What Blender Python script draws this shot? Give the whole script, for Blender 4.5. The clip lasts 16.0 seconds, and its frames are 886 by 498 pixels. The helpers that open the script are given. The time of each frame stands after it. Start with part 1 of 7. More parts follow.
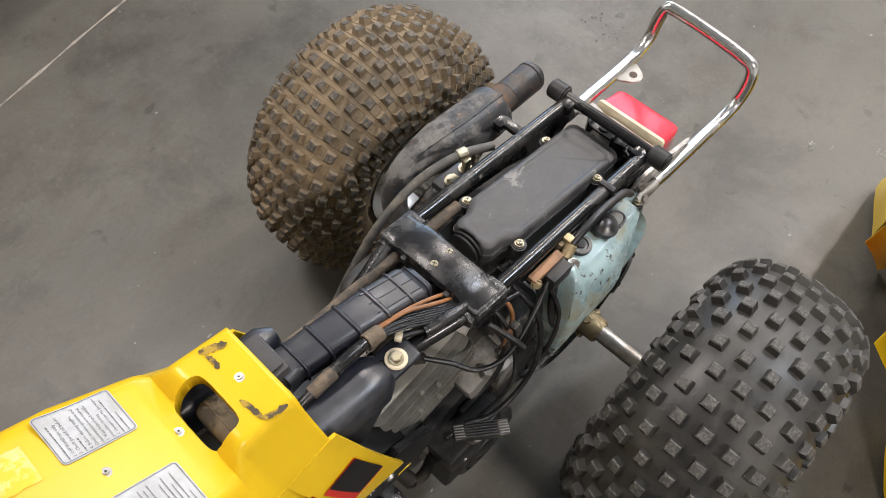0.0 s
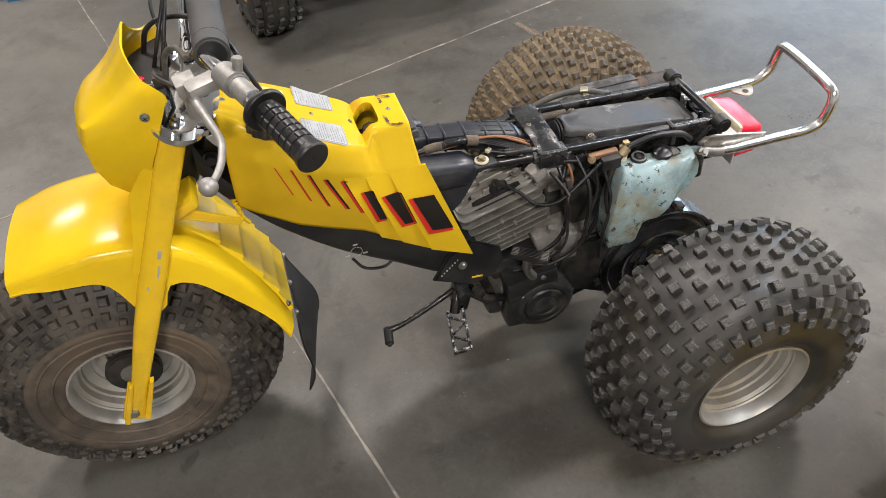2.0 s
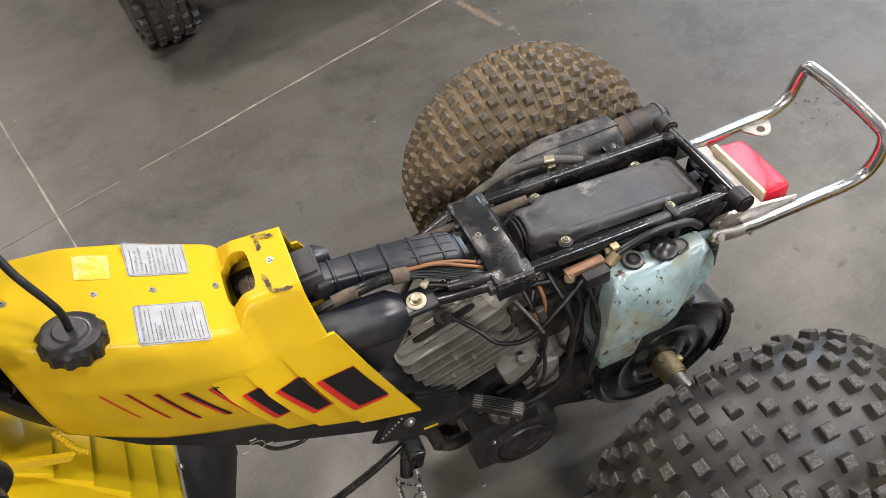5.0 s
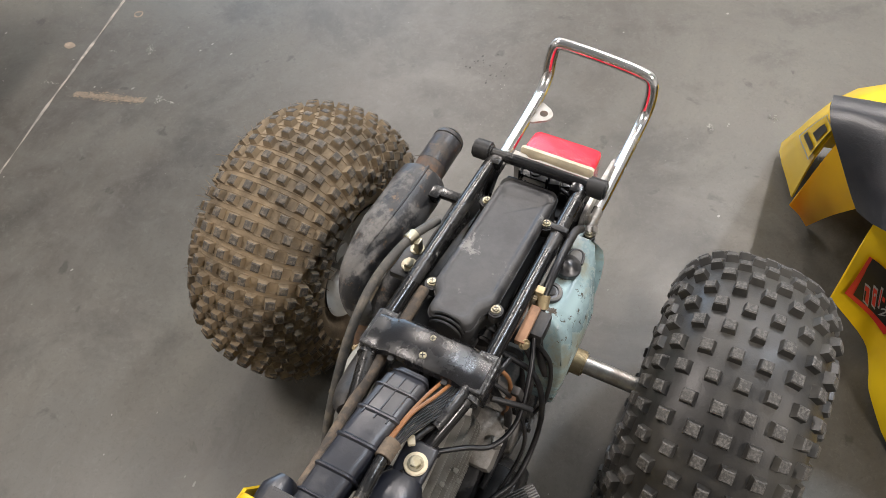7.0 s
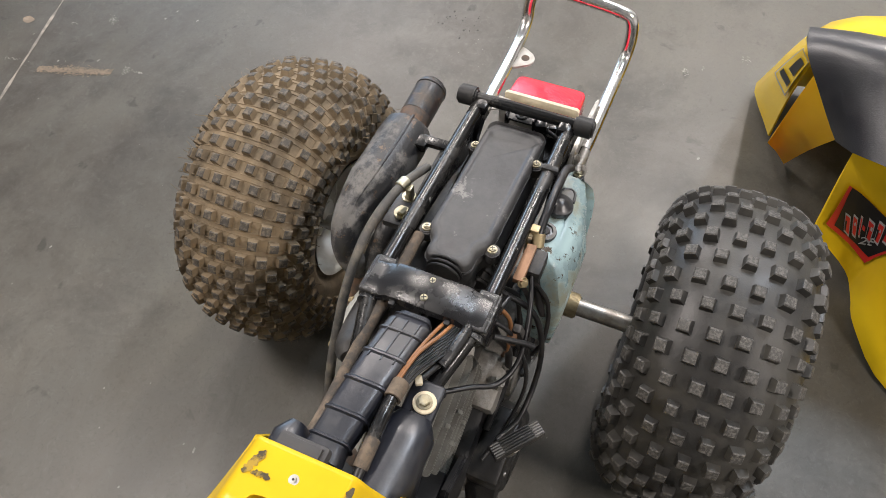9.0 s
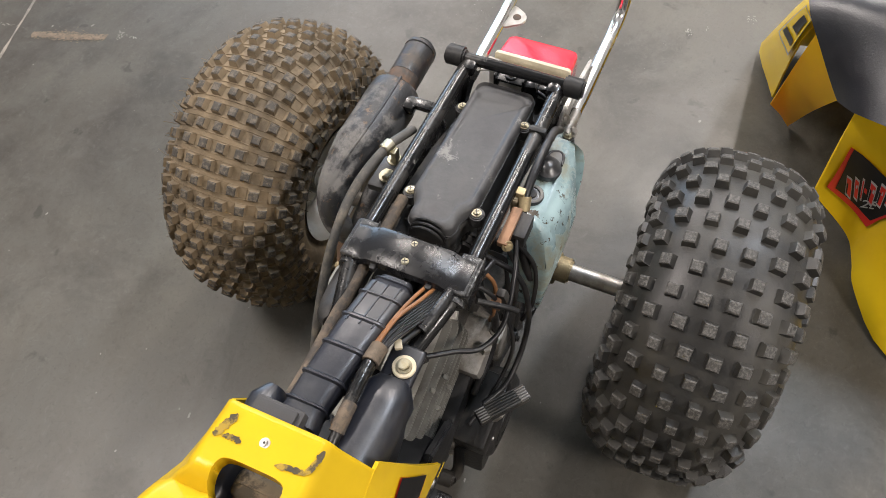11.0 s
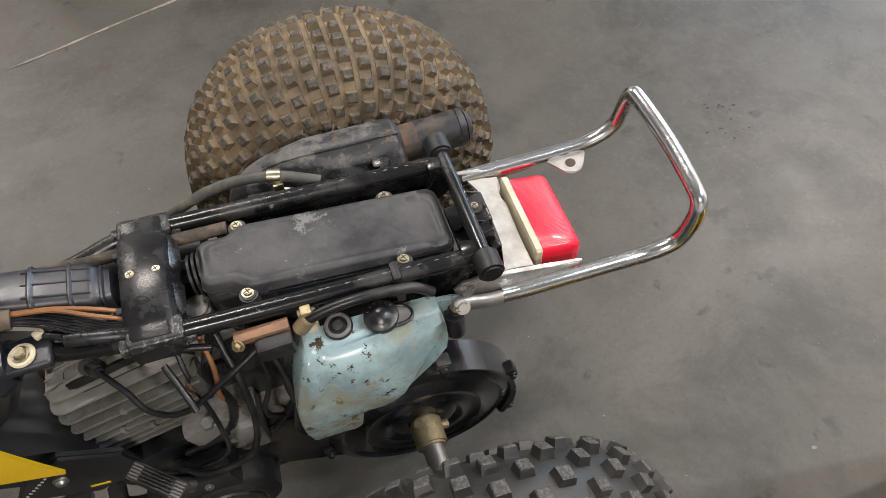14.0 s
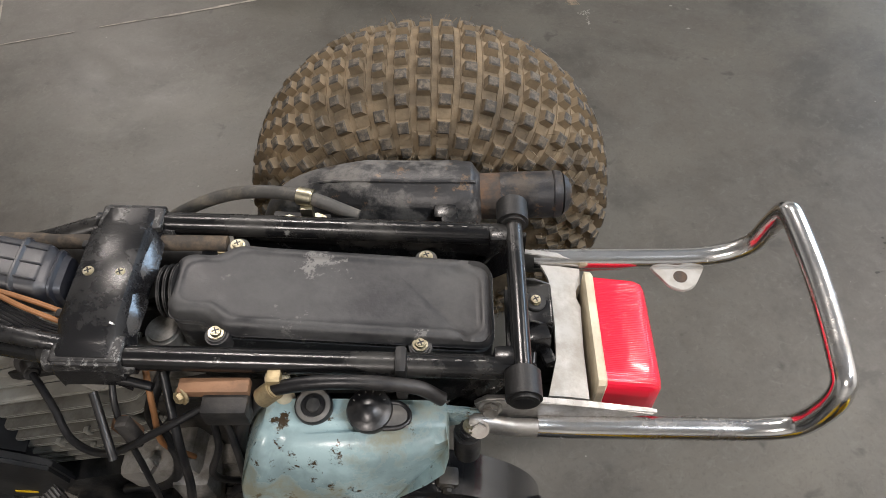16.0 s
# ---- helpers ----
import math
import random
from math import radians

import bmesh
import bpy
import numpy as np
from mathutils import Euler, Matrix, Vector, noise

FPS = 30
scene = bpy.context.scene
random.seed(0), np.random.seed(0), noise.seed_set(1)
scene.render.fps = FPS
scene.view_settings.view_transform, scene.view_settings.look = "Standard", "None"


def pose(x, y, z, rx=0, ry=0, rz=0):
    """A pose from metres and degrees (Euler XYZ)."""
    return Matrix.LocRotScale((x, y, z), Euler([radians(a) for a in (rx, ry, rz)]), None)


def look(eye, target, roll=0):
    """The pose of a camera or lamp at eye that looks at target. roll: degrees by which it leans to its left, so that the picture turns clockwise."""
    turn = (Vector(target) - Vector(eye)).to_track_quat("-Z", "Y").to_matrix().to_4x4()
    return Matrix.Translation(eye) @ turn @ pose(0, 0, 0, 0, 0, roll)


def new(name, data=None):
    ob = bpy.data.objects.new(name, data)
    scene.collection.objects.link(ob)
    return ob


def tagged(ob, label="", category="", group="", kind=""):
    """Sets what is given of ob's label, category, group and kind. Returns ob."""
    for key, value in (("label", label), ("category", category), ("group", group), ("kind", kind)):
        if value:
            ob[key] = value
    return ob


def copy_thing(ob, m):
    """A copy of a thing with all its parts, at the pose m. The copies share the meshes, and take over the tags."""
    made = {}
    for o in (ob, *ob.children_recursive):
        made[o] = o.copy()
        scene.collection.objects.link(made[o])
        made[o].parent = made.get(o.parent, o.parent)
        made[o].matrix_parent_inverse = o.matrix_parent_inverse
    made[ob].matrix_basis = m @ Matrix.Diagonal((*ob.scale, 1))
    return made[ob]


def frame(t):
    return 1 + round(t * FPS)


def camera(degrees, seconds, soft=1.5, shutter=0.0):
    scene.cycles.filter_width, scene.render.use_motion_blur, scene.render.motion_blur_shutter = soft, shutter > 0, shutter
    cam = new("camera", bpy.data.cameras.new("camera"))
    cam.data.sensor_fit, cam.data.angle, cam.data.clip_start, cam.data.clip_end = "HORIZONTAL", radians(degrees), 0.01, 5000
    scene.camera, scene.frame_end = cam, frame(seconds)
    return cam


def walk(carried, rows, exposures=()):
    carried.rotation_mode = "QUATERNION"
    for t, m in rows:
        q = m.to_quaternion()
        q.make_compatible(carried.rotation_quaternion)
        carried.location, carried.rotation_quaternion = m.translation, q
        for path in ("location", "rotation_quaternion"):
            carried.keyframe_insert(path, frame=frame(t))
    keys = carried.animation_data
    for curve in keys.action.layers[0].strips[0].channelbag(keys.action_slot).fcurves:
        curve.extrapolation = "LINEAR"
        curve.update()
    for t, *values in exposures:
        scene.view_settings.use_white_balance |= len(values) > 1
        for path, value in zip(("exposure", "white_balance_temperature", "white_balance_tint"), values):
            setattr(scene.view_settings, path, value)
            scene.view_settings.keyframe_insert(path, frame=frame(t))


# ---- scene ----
cam = camera(62.5, 16.0, soft=0.6)
PATH = [
    (0, (0.472, 0.309, 1.377), (-0.338, -0.378, -0.318), 3.9),
    (0.5, (0.486, 0.477, 1.394), (-0.189, -0.479, -0.228), -1.7),
    (1, (0.463, 0.741, 1.408), (-0.038, -0.438, -0.129), -5.1),
    (1.5, (0.526, 0.941, 1.429), (0.077, -0.338, -0.042), -4.8),
    (2, (0.593, 1.102, 1.44), (0.249, -0.285, 0.04), -5.4),
    (2.5, (0.558, 1.222, 1.439), (0.354, -0.249, 0.098), -6.4),
    (3, (0.519, 1.303, 1.428), (0.426, -0.205, 0.117), -7.0),
    (3.5, (0.5, 1.275, 1.419), (0.387, -0.215, 0.089), -7.5),
    (4, (0.518, 1.079, 1.411), (0.314, -0.347, 0.023), -7.8),
    (4.5, (0.462, 0.851, 1.399), (0.183, -0.49, -0.058), -8.7),
    (5, (0.352, 0.629, 1.379), (0.008, -0.609, -0.154), -10.4),
    (5.2, (0.345, 0.546, 1.374), (-0.071, -0.645, -0.177), -10.1),
    (7.3, (0.487, 0.23, 1.398), (-0.56, -0.301, -0.221), -2.9),
    (7.5, (0.494, 0.229, 1.395), (-0.562, -0.293, -0.222), -2.9),
    (8, (0.498, 0.224, 1.386), (-0.553, -0.28, -0.239), -2.9),
    (8.5, (0.497, 0.22, 1.383), (-0.524, -0.274, -0.264), -3.3),
    (9, (0.509, 0.221, 1.375), (-0.48, -0.266, -0.294), -3.6),
    (9.5, (0.51, 0.227, 1.365), (-0.436, -0.249, -0.331), -4.0),
    (9.7, (0.513, 0.229, 1.364), (-0.422, -0.239, -0.34), -4.0),
    (11.8, (0.482, 0.263, 1.344), (-0.414, -0.238, -0.372), -5.9),
    (12, (0.483, 0.26, 1.34), (-0.425, -0.251, -0.367), -4.5),
    (12.5, (0.392, 0.389, 1.341), (-0.455, -0.28, -0.343), -7.0),
    (13, (0.218, 0.555, 1.32), (-0.467, -0.304, -0.351), -7.3),
    (13.2, (0.188, 0.574, 1.287), (-0.502, -0.353, -0.345), -4.6),
    (13.5, (0.073, 0.554, 1.302), (-0.424, -0.416, -0.374), -5.1),
    (14, (-0.095, 0.51, 1.248), (-0.373, -0.58, -0.405), -4.4),
    (14.5, (-0.203, 0.459, 1.198), (-0.341, -0.688, -0.434), -3.2),
    (15, (-0.223, 0.385, 1.131), (-0.282, -0.793, -0.484), -2.4),
    (15.5, (-0.218, 0.364, 1.111), (-0.224, -0.845, -0.483), -2.3),
    (16, (-0.199, 0.369, 1.111), (-0.157, -0.842, -0.48), -2.0),
]
walk(cam, [(t, look(eye, target, roll)) for t, eye, target, roll in PATH],
     [(0, 0.33), (1.5, 0.38), (2.5, 0.44), (4.0, 0.44), (5.0, 0.36), (9.5, 0.38), (13.0, 0.40), (14.2, 0.10), (16, 0.04)])

# ---- world and lamps ----
world = bpy.data.worlds.new("world")
scene.world = world
world.use_nodes = True
world.node_tree.nodes["Background"].inputs[0].default_value = (0.75, 0.85, 1.0, 1)
world.node_tree.nodes["Background"].inputs[1].default_value = 0.02
CEILING = 7.0
LAMPS = [(0.85, -3.45, 255), (1.5, 6.8, 530), (-6.2, -3.8, 300), (-6.3, 0.4, 260), (-4.2, 2.1, 240), (4.8, -8.4, 300)]
COOL = (-4.2, 2.1)  # a daylight tube among the warm ones
WINDOW_WATTS = 300


# ---- materials ----
def material(name, color, rough=0.5, metal=0.0, dirt=None, amount=0.5, low=0.45, high=0.7, scale=12.0, fine=180.0,
             bump=0.15, coat=0.0, vary=0.12, dirt_rough=0.85, spec=0.5, wear=None, wear_low=0.68):
    m = bpy.data.materials.new(name)
    m.use_nodes = True
    nt = m.node_tree
    b = nt.nodes["Principled BSDF"]
    link = nt.links.new
    tc = nt.nodes.new("ShaderNodeTexCoord")

    def tex(sc, detail, rgh=0.6):
        n = nt.nodes.new("ShaderNodeTexNoise")
        n.inputs["Scale"].default_value, n.inputs["Detail"].default_value, n.inputs["Roughness"].default_value = sc, detail, rgh
        link(tc.outputs["Object"], n.inputs["Vector"])
        return n

    def ramp(src, a, c):
        # the noise keeps close to one half, so its thresholds are drawn towards it
        r = nt.nodes.new("ShaderNodeMapRange")
        r.inputs[1].default_value, r.inputs[2].default_value = 0.5 + (a - 0.5) * 0.5, 0.5 + (c - 0.5) * 0.5
        link(src, r.inputs[0])
        return r

    def mix(fac, a, c):
        x = nt.nodes.new("ShaderNodeMix")
        x.data_type = "RGBA"
        if fac is not None:
            link(fac, x.inputs[0])
        for sock, v in ((x.inputs[6], a), (x.inputs[7], c)):
            if isinstance(v, tuple):
                sock.default_value = (*v, 1)
            else:
                link(v, sock)
        return x

    big, small = tex(scale, 5), tex(fine, 3)
    shade = mix(ramp(big.outputs[0], 0.3, 0.7).outputs[0], tuple(c * (1 - vary) for c in color), tuple(min(1, c * (1 + vary)) for c in color))
    out = shade.outputs[2]
    rough_out = None
    if wear:
        w = ramp(tex(scale * 2.3, 8, 0.75).outputs[0], wear_low, wear_low + 0.06)
        out = mix(w.outputs[0], out, wear).outputs[2]
    if dirt:
        mask = ramp(tex(scale * 0.7, 8, 0.7).outputs[0], low, high)
        amt = nt.nodes.new("ShaderNodeMath")
        amt.operation = "MULTIPLY"
        amt.inputs[1].default_value = amount
        link(mask.outputs[0], amt.inputs[0])
        out = mix(amt.outputs[0], out, dirt).outputs[2]
        rr = nt.nodes.new("ShaderNodeMapRange")
        rr.inputs[3].default_value, rr.inputs[4].default_value = rough, dirt_rough
        link(amt.outputs[0], rr.inputs[0])
        rough_out = rr.outputs[0]
    else:
        rr = nt.nodes.new("ShaderNodeMapRange")
        rr.inputs[1].default_value, rr.inputs[2].default_value = 0.3, 0.7
        rr.inputs[3].default_value, rr.inputs[4].default_value = rough * 0.85, min(1, rough * 1.2)
        link(big.outputs[0], rr.inputs[0])
        rough_out = rr.outputs[0]
    link(out, b.inputs["Base Color"])
    link(rough_out, b.inputs["Roughness"])
    b.inputs["Metallic"].default_value = metal
    b.inputs["Specular IOR Level"].default_value = spec
    if coat:
        b.inputs["Coat Weight"].default_value, b.inputs["Coat Roughness"].default_value = coat, 0.12
    if bump:
        bp = nt.nodes.new("ShaderNodeBump")
        bp.inputs["Strength"].default_value, bp.inputs["Distance"].default_value = bump, 0.002
        link(small.outputs[0], bp.inputs["Height"])
        link(bp.outputs[0], b.inputs["Normal"])
    return m


M_YELLOW = material("yellow_plastic", (0.67, 0.434, 0.014), 0.26, spec=0.22, dirt=(0.62, 0.38, 0.02), amount=0.15, low=0.5, high=0.8, scale=6, bump=0.02, vary=0.05, dirt_rough=0.35)
M_YPAINT = material("yellow_paint", (0.81, 0.52, 0.012), 0.2, dirt=(0.4, 0.25, 0.04), amount=0.2, scale=9, bump=0.03, vary=0.05, coat=0.3, dirt_rough=0.5)
M_FENDER = material("yellow_fender", (0.81, 0.54, 0.012), 0.2, spec=0.28, dirt=(0.64, 0.41, 0.03), amount=0.12, scale=5, bump=0.02, vary=0.05, dirt_rough=0.3)
M_TANKBLACK = material("black_tank_plastic", (0.015, 0.017, 0.024), 0.33, spec=0.7, dirt=(0.09, 0.087, 0.08), amount=0.25, low=0.50, high=0.76, scale=20, bump=0.10)
M_BOXBLACK = material("airbox_plastic", (0.019, 0.019, 0.021), 0.40, spec=0.55, dirt=(0.115, 0.113, 0.108), amount=0.6, low=0.38, high=0.72, scale=9, wear=(0.17, 0.165, 0.155), wear_low=0.72, bump=0.12)
M_BLACKPAINT = material("black_frame_paint", (0.006, 0.006, 0.0065), 0.2, dirt=(0.09, 0.085, 0.075), amount=0.3, low=0.5, high=0.75, scale=16, bump=0.1, wear=(0.20, 0.195, 0.18), wear_low=0.80)
M_CLAMP = material("clamp_paint", (0.010, 0.010, 0.011), 0.23, spec=0.5, dirt=(0.07, 0.068, 0.064), amount=0.2, low=0.48, high=0.72, scale=40, fine=320, bump=0.15, wear=(0.12, 0.117, 0.11), wear_low=0.88)
M_SLOPE = material("blistered_gloss_paint", (0.010, 0.010, 0.011), 0.19, spec=0.9, coat=0.6, dirt=(0.05, 0.05, 0.05), amount=0.15, low=0.42, high=0.62, scale=120, fine=420, bump=0.12)
M_SADDLE = material("corroded_black_steel", (0.012, 0.012, 0.013), 0.32, dirt=(0.06, 0.058, 0.055), amount=0.5, low=0.4, high=0.7, scale=60, bump=0.8, wear=(0.20, 0.20, 0.19), wear_low=0.60)
M_CAPBLACK = material("glossy_black_cap", (0.008, 0.008, 0.009), 0.33, spec=0.8, dirt=(0.07, 0.065, 0.06), amount=0.4, low=0.45, high=0.72, scale=45, bump=0.15)
M_CAPGREY = material("dull_grey_rubber", (0.028, 0.028, 0.028), 0.6, dirt=(0.09, 0.085, 0.075), amount=0.5, scale=35, bump=0.25)
M_PAD = material("grey_foam_sleeve", (0.060, 0.058, 0.058), 0.6, spec=0.35, dirt=(0.10, 0.095, 0.09), amount=0.4, scale=14, fine=500, bump=0.15)
M_SATIN = material("worn_chrome", (0.72, 0.71, 0.70), 0.17, 1.0, dirt=(0.34, 0.30, 0.26), amount=0.35, low=0.52, high=0.7, scale=30, bump=0.06, vary=0.05, dirt_rough=0.5)
M_WORNCHROME = material("dull_worn_chrome", (0.52, 0.51, 0.49), 0.34, 0.9, dirt=(0.30, 0.27, 0.23), amount=0.5, low=0.44, high=0.66, scale=35, bump=0.12)
M_WORNLINE = material("bare_worn_line", (0.17, 0.165, 0.155), 0.5, dirt=(0.15, 0.14, 0.12), amount=0.6, scale=60, bump=0.2)
M_GLOSSCASE = material("glossy_black_cover", (0.009, 0.009, 0.010), 0.17, spec=0.9, coat=0.6, dirt=(0.06, 0.055, 0.05), amount=0.16, low=0.5, high=0.75, scale=15, bump=0.08)
M_BELLY = material("black_belly_plastic", (0.007, 0.007, 0.008), 0.42, dirt=(0.05, 0.05, 0.045), amount=0.3, scale=10, bump=0.1)
M_RUBBER = material("black_rubber", (0.012, 0.012, 0.012), 0.48, dirt=(0.10, 0.09, 0.08), amount=0.35, scale=18, bump=0.2)
M_HOSE = material("hose_rubber", (0.007, 0.007, 0.008), 0.36, dirt=(0.10, 0.09, 0.08), amount=0.22, scale=16, bump=0.15)
M_GREYHOSE = material("grey_hose", (0.070, 0.067, 0.061), 0.6, dirt=(0.20, 0.175, 0.135), amount=0.6, low=0.42, high=0.66, scale=34, bump=0.3)
M_TANHOSE = material("dusty_tan_tube", (0.15, 0.112, 0.076), 0.8, dirt=(0.045, 0.04, 0.035), amount=0.85, low=0.4, high=0.62, scale=30, bump=0.2)
M_TYRE_R = material("dusty_tyre", (0.225, 0.172, 0.108), 0.85, dirt=(0.065, 0.052, 0.036), amount=0.65, low=0.42, high=0.72, scale=14, fine=240, bump=0.5)
M_TYRE_L = material("black_tyre", (0.027, 0.026, 0.024), 0.40, spec=0.6, dirt=(0.072, 0.067, 0.054), amount=0.55, low=0.44, high=0.70, scale=7, fine=300, bump=0.2)
M_TYRE_F = material("front_tyre", (0.066, 0.054, 0.042), 0.6, dirt=(0.16, 0.122, 0.086), amount=0.7, low=0.38, high=0.66, scale=11, bump=0.4)
M_KNOB_R = material("knob_worn_brown", (0.056, 0.049, 0.040), 0.66, dirt=(0.20, 0.165, 0.12), amount=0.65, low=0.44, high=0.68, scale=160, bump=0.6)
M_KNOB_L = material("knob_worn_grey", (0.046, 0.044, 0.040), 0.60, dirt=(0.165, 0.157, 0.143), amount=0.65, low=0.42, high=0.66, scale=380, bump=0.7)
M_CHROME = material("chrome", (0.75, 0.75, 0.76), 0.07, 1.0, dirt=(0.35, 0.33, 0.3), amount=0.15, scale=20, bump=0.02, vary=0.03, dirt_rough=0.3)
M_STEEL = material("bare_steel", (0.45, 0.44, 0.42), 0.36, 1.0, dirt=(0.25, 0.2, 0.15), amount=0.4, scale=30, bump=0.1)
M_PEG = material("worn_black_steel", (0.03, 0.03, 0.03), 0.4, 0.6, wear=(0.5, 0.5, 0.48), wear_low=0.55, scale=40, bump=0.2)
M_ZINC = material("zinc_plated_bolt", (0.44, 0.41, 0.31), 0.36, 1.0, dirt=(0.3, 0.24, 0.13), amount=0.4, scale=60, bump=0.1)
M_BRASS = material("dirty_brass", (0.42, 0.34, 0.2), 0.5, 0.7, dirt=(0.2, 0.16, 0.1), amount=0.6, scale=40, bump=0.3)
M_RIM = material("silver_rim_paint", (0.50, 0.49, 0.455), 0.34, 0.65, dirt=(0.27, 0.22, 0.155), amount=0.45, low=0.46, high=0.75, scale=9, bump=0.08, vary=0.08)
M_ALLOY = material("cast_alloy", (0.30, 0.285, 0.26), 0.55, 0.5, dirt=(0.09, 0.075, 0.055), amount=0.65, low=0.4, high=0.7, scale=20, bump=0.4)
M_KNOB_F = material("front_knob", (0.034, 0.031, 0.027), 0.46, dirt=(0.12, 0.103, 0.082), amount=0.65, low=0.40, high=0.64, scale=22, bump=0.5)
M_FIN = material("engine_fin_alloy", (0.30, 0.30, 0.27), 0.42, 0.35, dirt=(0.17, 0.155, 0.115), amount=0.45, low=0.48, high=0.74, scale=22, bump=0.25)
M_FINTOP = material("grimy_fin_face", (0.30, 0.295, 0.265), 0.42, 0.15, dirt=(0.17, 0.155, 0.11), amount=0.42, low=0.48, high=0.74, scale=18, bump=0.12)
# grimy too, but the darker base paints in the shade between the lower fins
M_FINSHADE = material("shaded_fin_face", (0.17, 0.165, 0.145), 0.5, 0.2, dirt=(0.06, 0.052, 0.04), amount=0.6, low=0.44, high=0.70, scale=18, bump=0.15)
M_CASE = material("dirty_black_case", (0.012, 0.012, 0.012), 0.38, dirt=(0.10, 0.085, 0.065), amount=0.45, low=0.45, high=0.75, scale=18, bump=0.25)
M_LEVER = material("cast_lever_alloy", (0.36, 0.35, 0.33), 0.46, 0.6, dirt=(0.18, 0.165, 0.14), amount=0.28, scale=38, bump=0.1)
M_MUFFLER = material("muffler_black", (0.030, 0.030, 0.031), 0.40, dirt=(0.20, 0.19, 0.175), amount=0.68, low=0.45, high=0.62, scale=24, bump=0.35, wear=(0.13, 0.085, 0.05), wear_low=0.68)
M_PIPEEND = material("sooty_pipe_end", (0.022, 0.022, 0.024), 0.4, dirt=(0.12, 0.095, 0.07), amount=0.55, low=0.44, high=0.66, scale=28, bump=0.25, wear=(0.11, 0.07, 0.04), wear_low=0.66)
M_RUSTPIPE = material("rusty_pipe", (0.05, 0.04, 0.033), 0.6, dirt=(0.17, 0.095, 0.05), amount=0.7, low=0.4, high=0.65, scale=22, bump=0.3)
M_OIL = material("oil_tank_plastic", (0.29, 0.395, 0.405), 0.25, dirt=(0.26, 0.22, 0.11), amount=0.6, low=0.52, high=0.74, scale=16, bump=0.1, vary=0.24, wear=(0.05, 0.034, 0.018), wear_low=0.655)
M_RED = material("red_lens", (0.86, 0.014, 0.045), 0.14, vary=0.05, bump=0.0, coat=0.3)
nt = M_RED.node_tree
wv = nt.nodes.new("ShaderNodeTexWave")
wv.bands_direction, wv.inputs["Scale"].default_value = "Y", 160
tcn = nt.nodes.new("ShaderNodeTexCoord")
bpn = nt.nodes.new("ShaderNodeBump")
bpn.inputs["Strength"].default_value, bpn.inputs["Distance"].default_value = 0.35, 0.0006
nt.links.new(tcn.outputs["Object"], wv.inputs["Vector"])
nt.links.new(wv.outputs["Fac"], bpn.inputs["Height"])
nt.links.new(bpn.outputs[0], nt.nodes["Principled BSDF"].inputs["Normal"])
nt.nodes["Principled BSDF"].inputs["Coat Roughness"].default_value = 0.12
M_CREAM = material("cream_plastic", (0.66, 0.58, 0.42), 0.5, dirt=(0.4, 0.33, 0.22), amount=0.4, scale=25, bump=0.1)
M_GREYPLATE = material("pale_grey_plate", (0.50, 0.49, 0.46), 0.5, 0.2, dirt=(0.25, 0.21, 0.16), amount=0.4, scale=22, bump=0.15)
M_COPPER = material("copper_brown_block", (0.27, 0.15, 0.085), 0.55, 0.3, dirt=(0.15, 0.1, 0.07), amount=0.5, scale=30, bump=0.2)
M_ORANGEWIRE = material("orange_brown_wire", (0.27, 0.12, 0.045), 0.45, dirt=(0.15, 0.09, 0.05), amount=0.4, scale=30, bump=0.1)
M_WHITE = material("label_white", (0.41, 0.42, 0.43), 0.45, dirt=(0.32, 0.31, 0.28), amount=0.4, scale=45, bump=0.04, vary=0.06)
M_INK = material("label_ink", (0.13, 0.13, 0.135), 0.6, bump=0.0)
M_DECALRED = material("decal_red", (0.62, 0.03, 0.02), 0.35, bump=0.0, vary=0.06)
M_DECALBLACK = material("decal_black", (0.008, 0.008, 0.009), 0.4, bump=0.0)
M_SCUFF = material("scuffed_adhesive", (0.055, 0.040, 0.018), 0.7, dirt=(0.42, 0.27, 0.03), amount=0.85, low=0.46, high=0.62, scale=90, bump=0.2)
M_CHIP = material("chipped_primer", (0.42, 0.40, 0.36), 0.6, bump=0.1)
M_VINYL = material("seat_vinyl", (0.018, 0.020, 0.026), 0.32, spec=0.8, dirt=(0.035, 0.035, 0.038), amount=0.3, scale=10, fine=400, bump=0.2)
M_BLUE = material("blue_foam_mat", (0.02, 0.22, 0.52), 0.8, dirt=(0.05, 0.2, 0.36), amount=0.4, scale=15, bump=0.3)
M_GREEN = material("green_mat", (0.06, 0.13, 0.06), 0.85, dirt=(0.16, 0.17, 0.13), amount=0.5, scale=18, bump=0.4)
M_WALL = material("painted_wall", (0.74, 0.74, 0.72), 0.7, dirt=(0.45, 0.44, 0.42), amount=0.4, scale=1.5, bump=0.1, vary=0.04)
M_CEIL = material("ceiling_panel", (0.78, 0.78, 0.78), 0.8, dirt=(0.45, 0.45, 0.45), amount=0.3, scale=1.0, bump=0.1, vary=0.04)
M_SAWCUT = material("sawcut_dust", (0.30, 0.27, 0.23), 0.9, dirt=(0.16, 0.15, 0.135), amount=0.8, low=0.42, high=0.62, scale=30, bump=0.5)
M_SPECK = material("pale_speck", (0.25, 0.24, 0.22), 0.9, dirt=(0.2, 0.19, 0.18), amount=0.6, scale=90, bump=0.3)
M_SCRAPE = material("beige_floor_scrape", (0.235, 0.185, 0.135), 0.9, dirt=(0.17, 0.14, 0.11), amount=0.6, low=0.42, high=0.6, scale=60, bump=0.3)
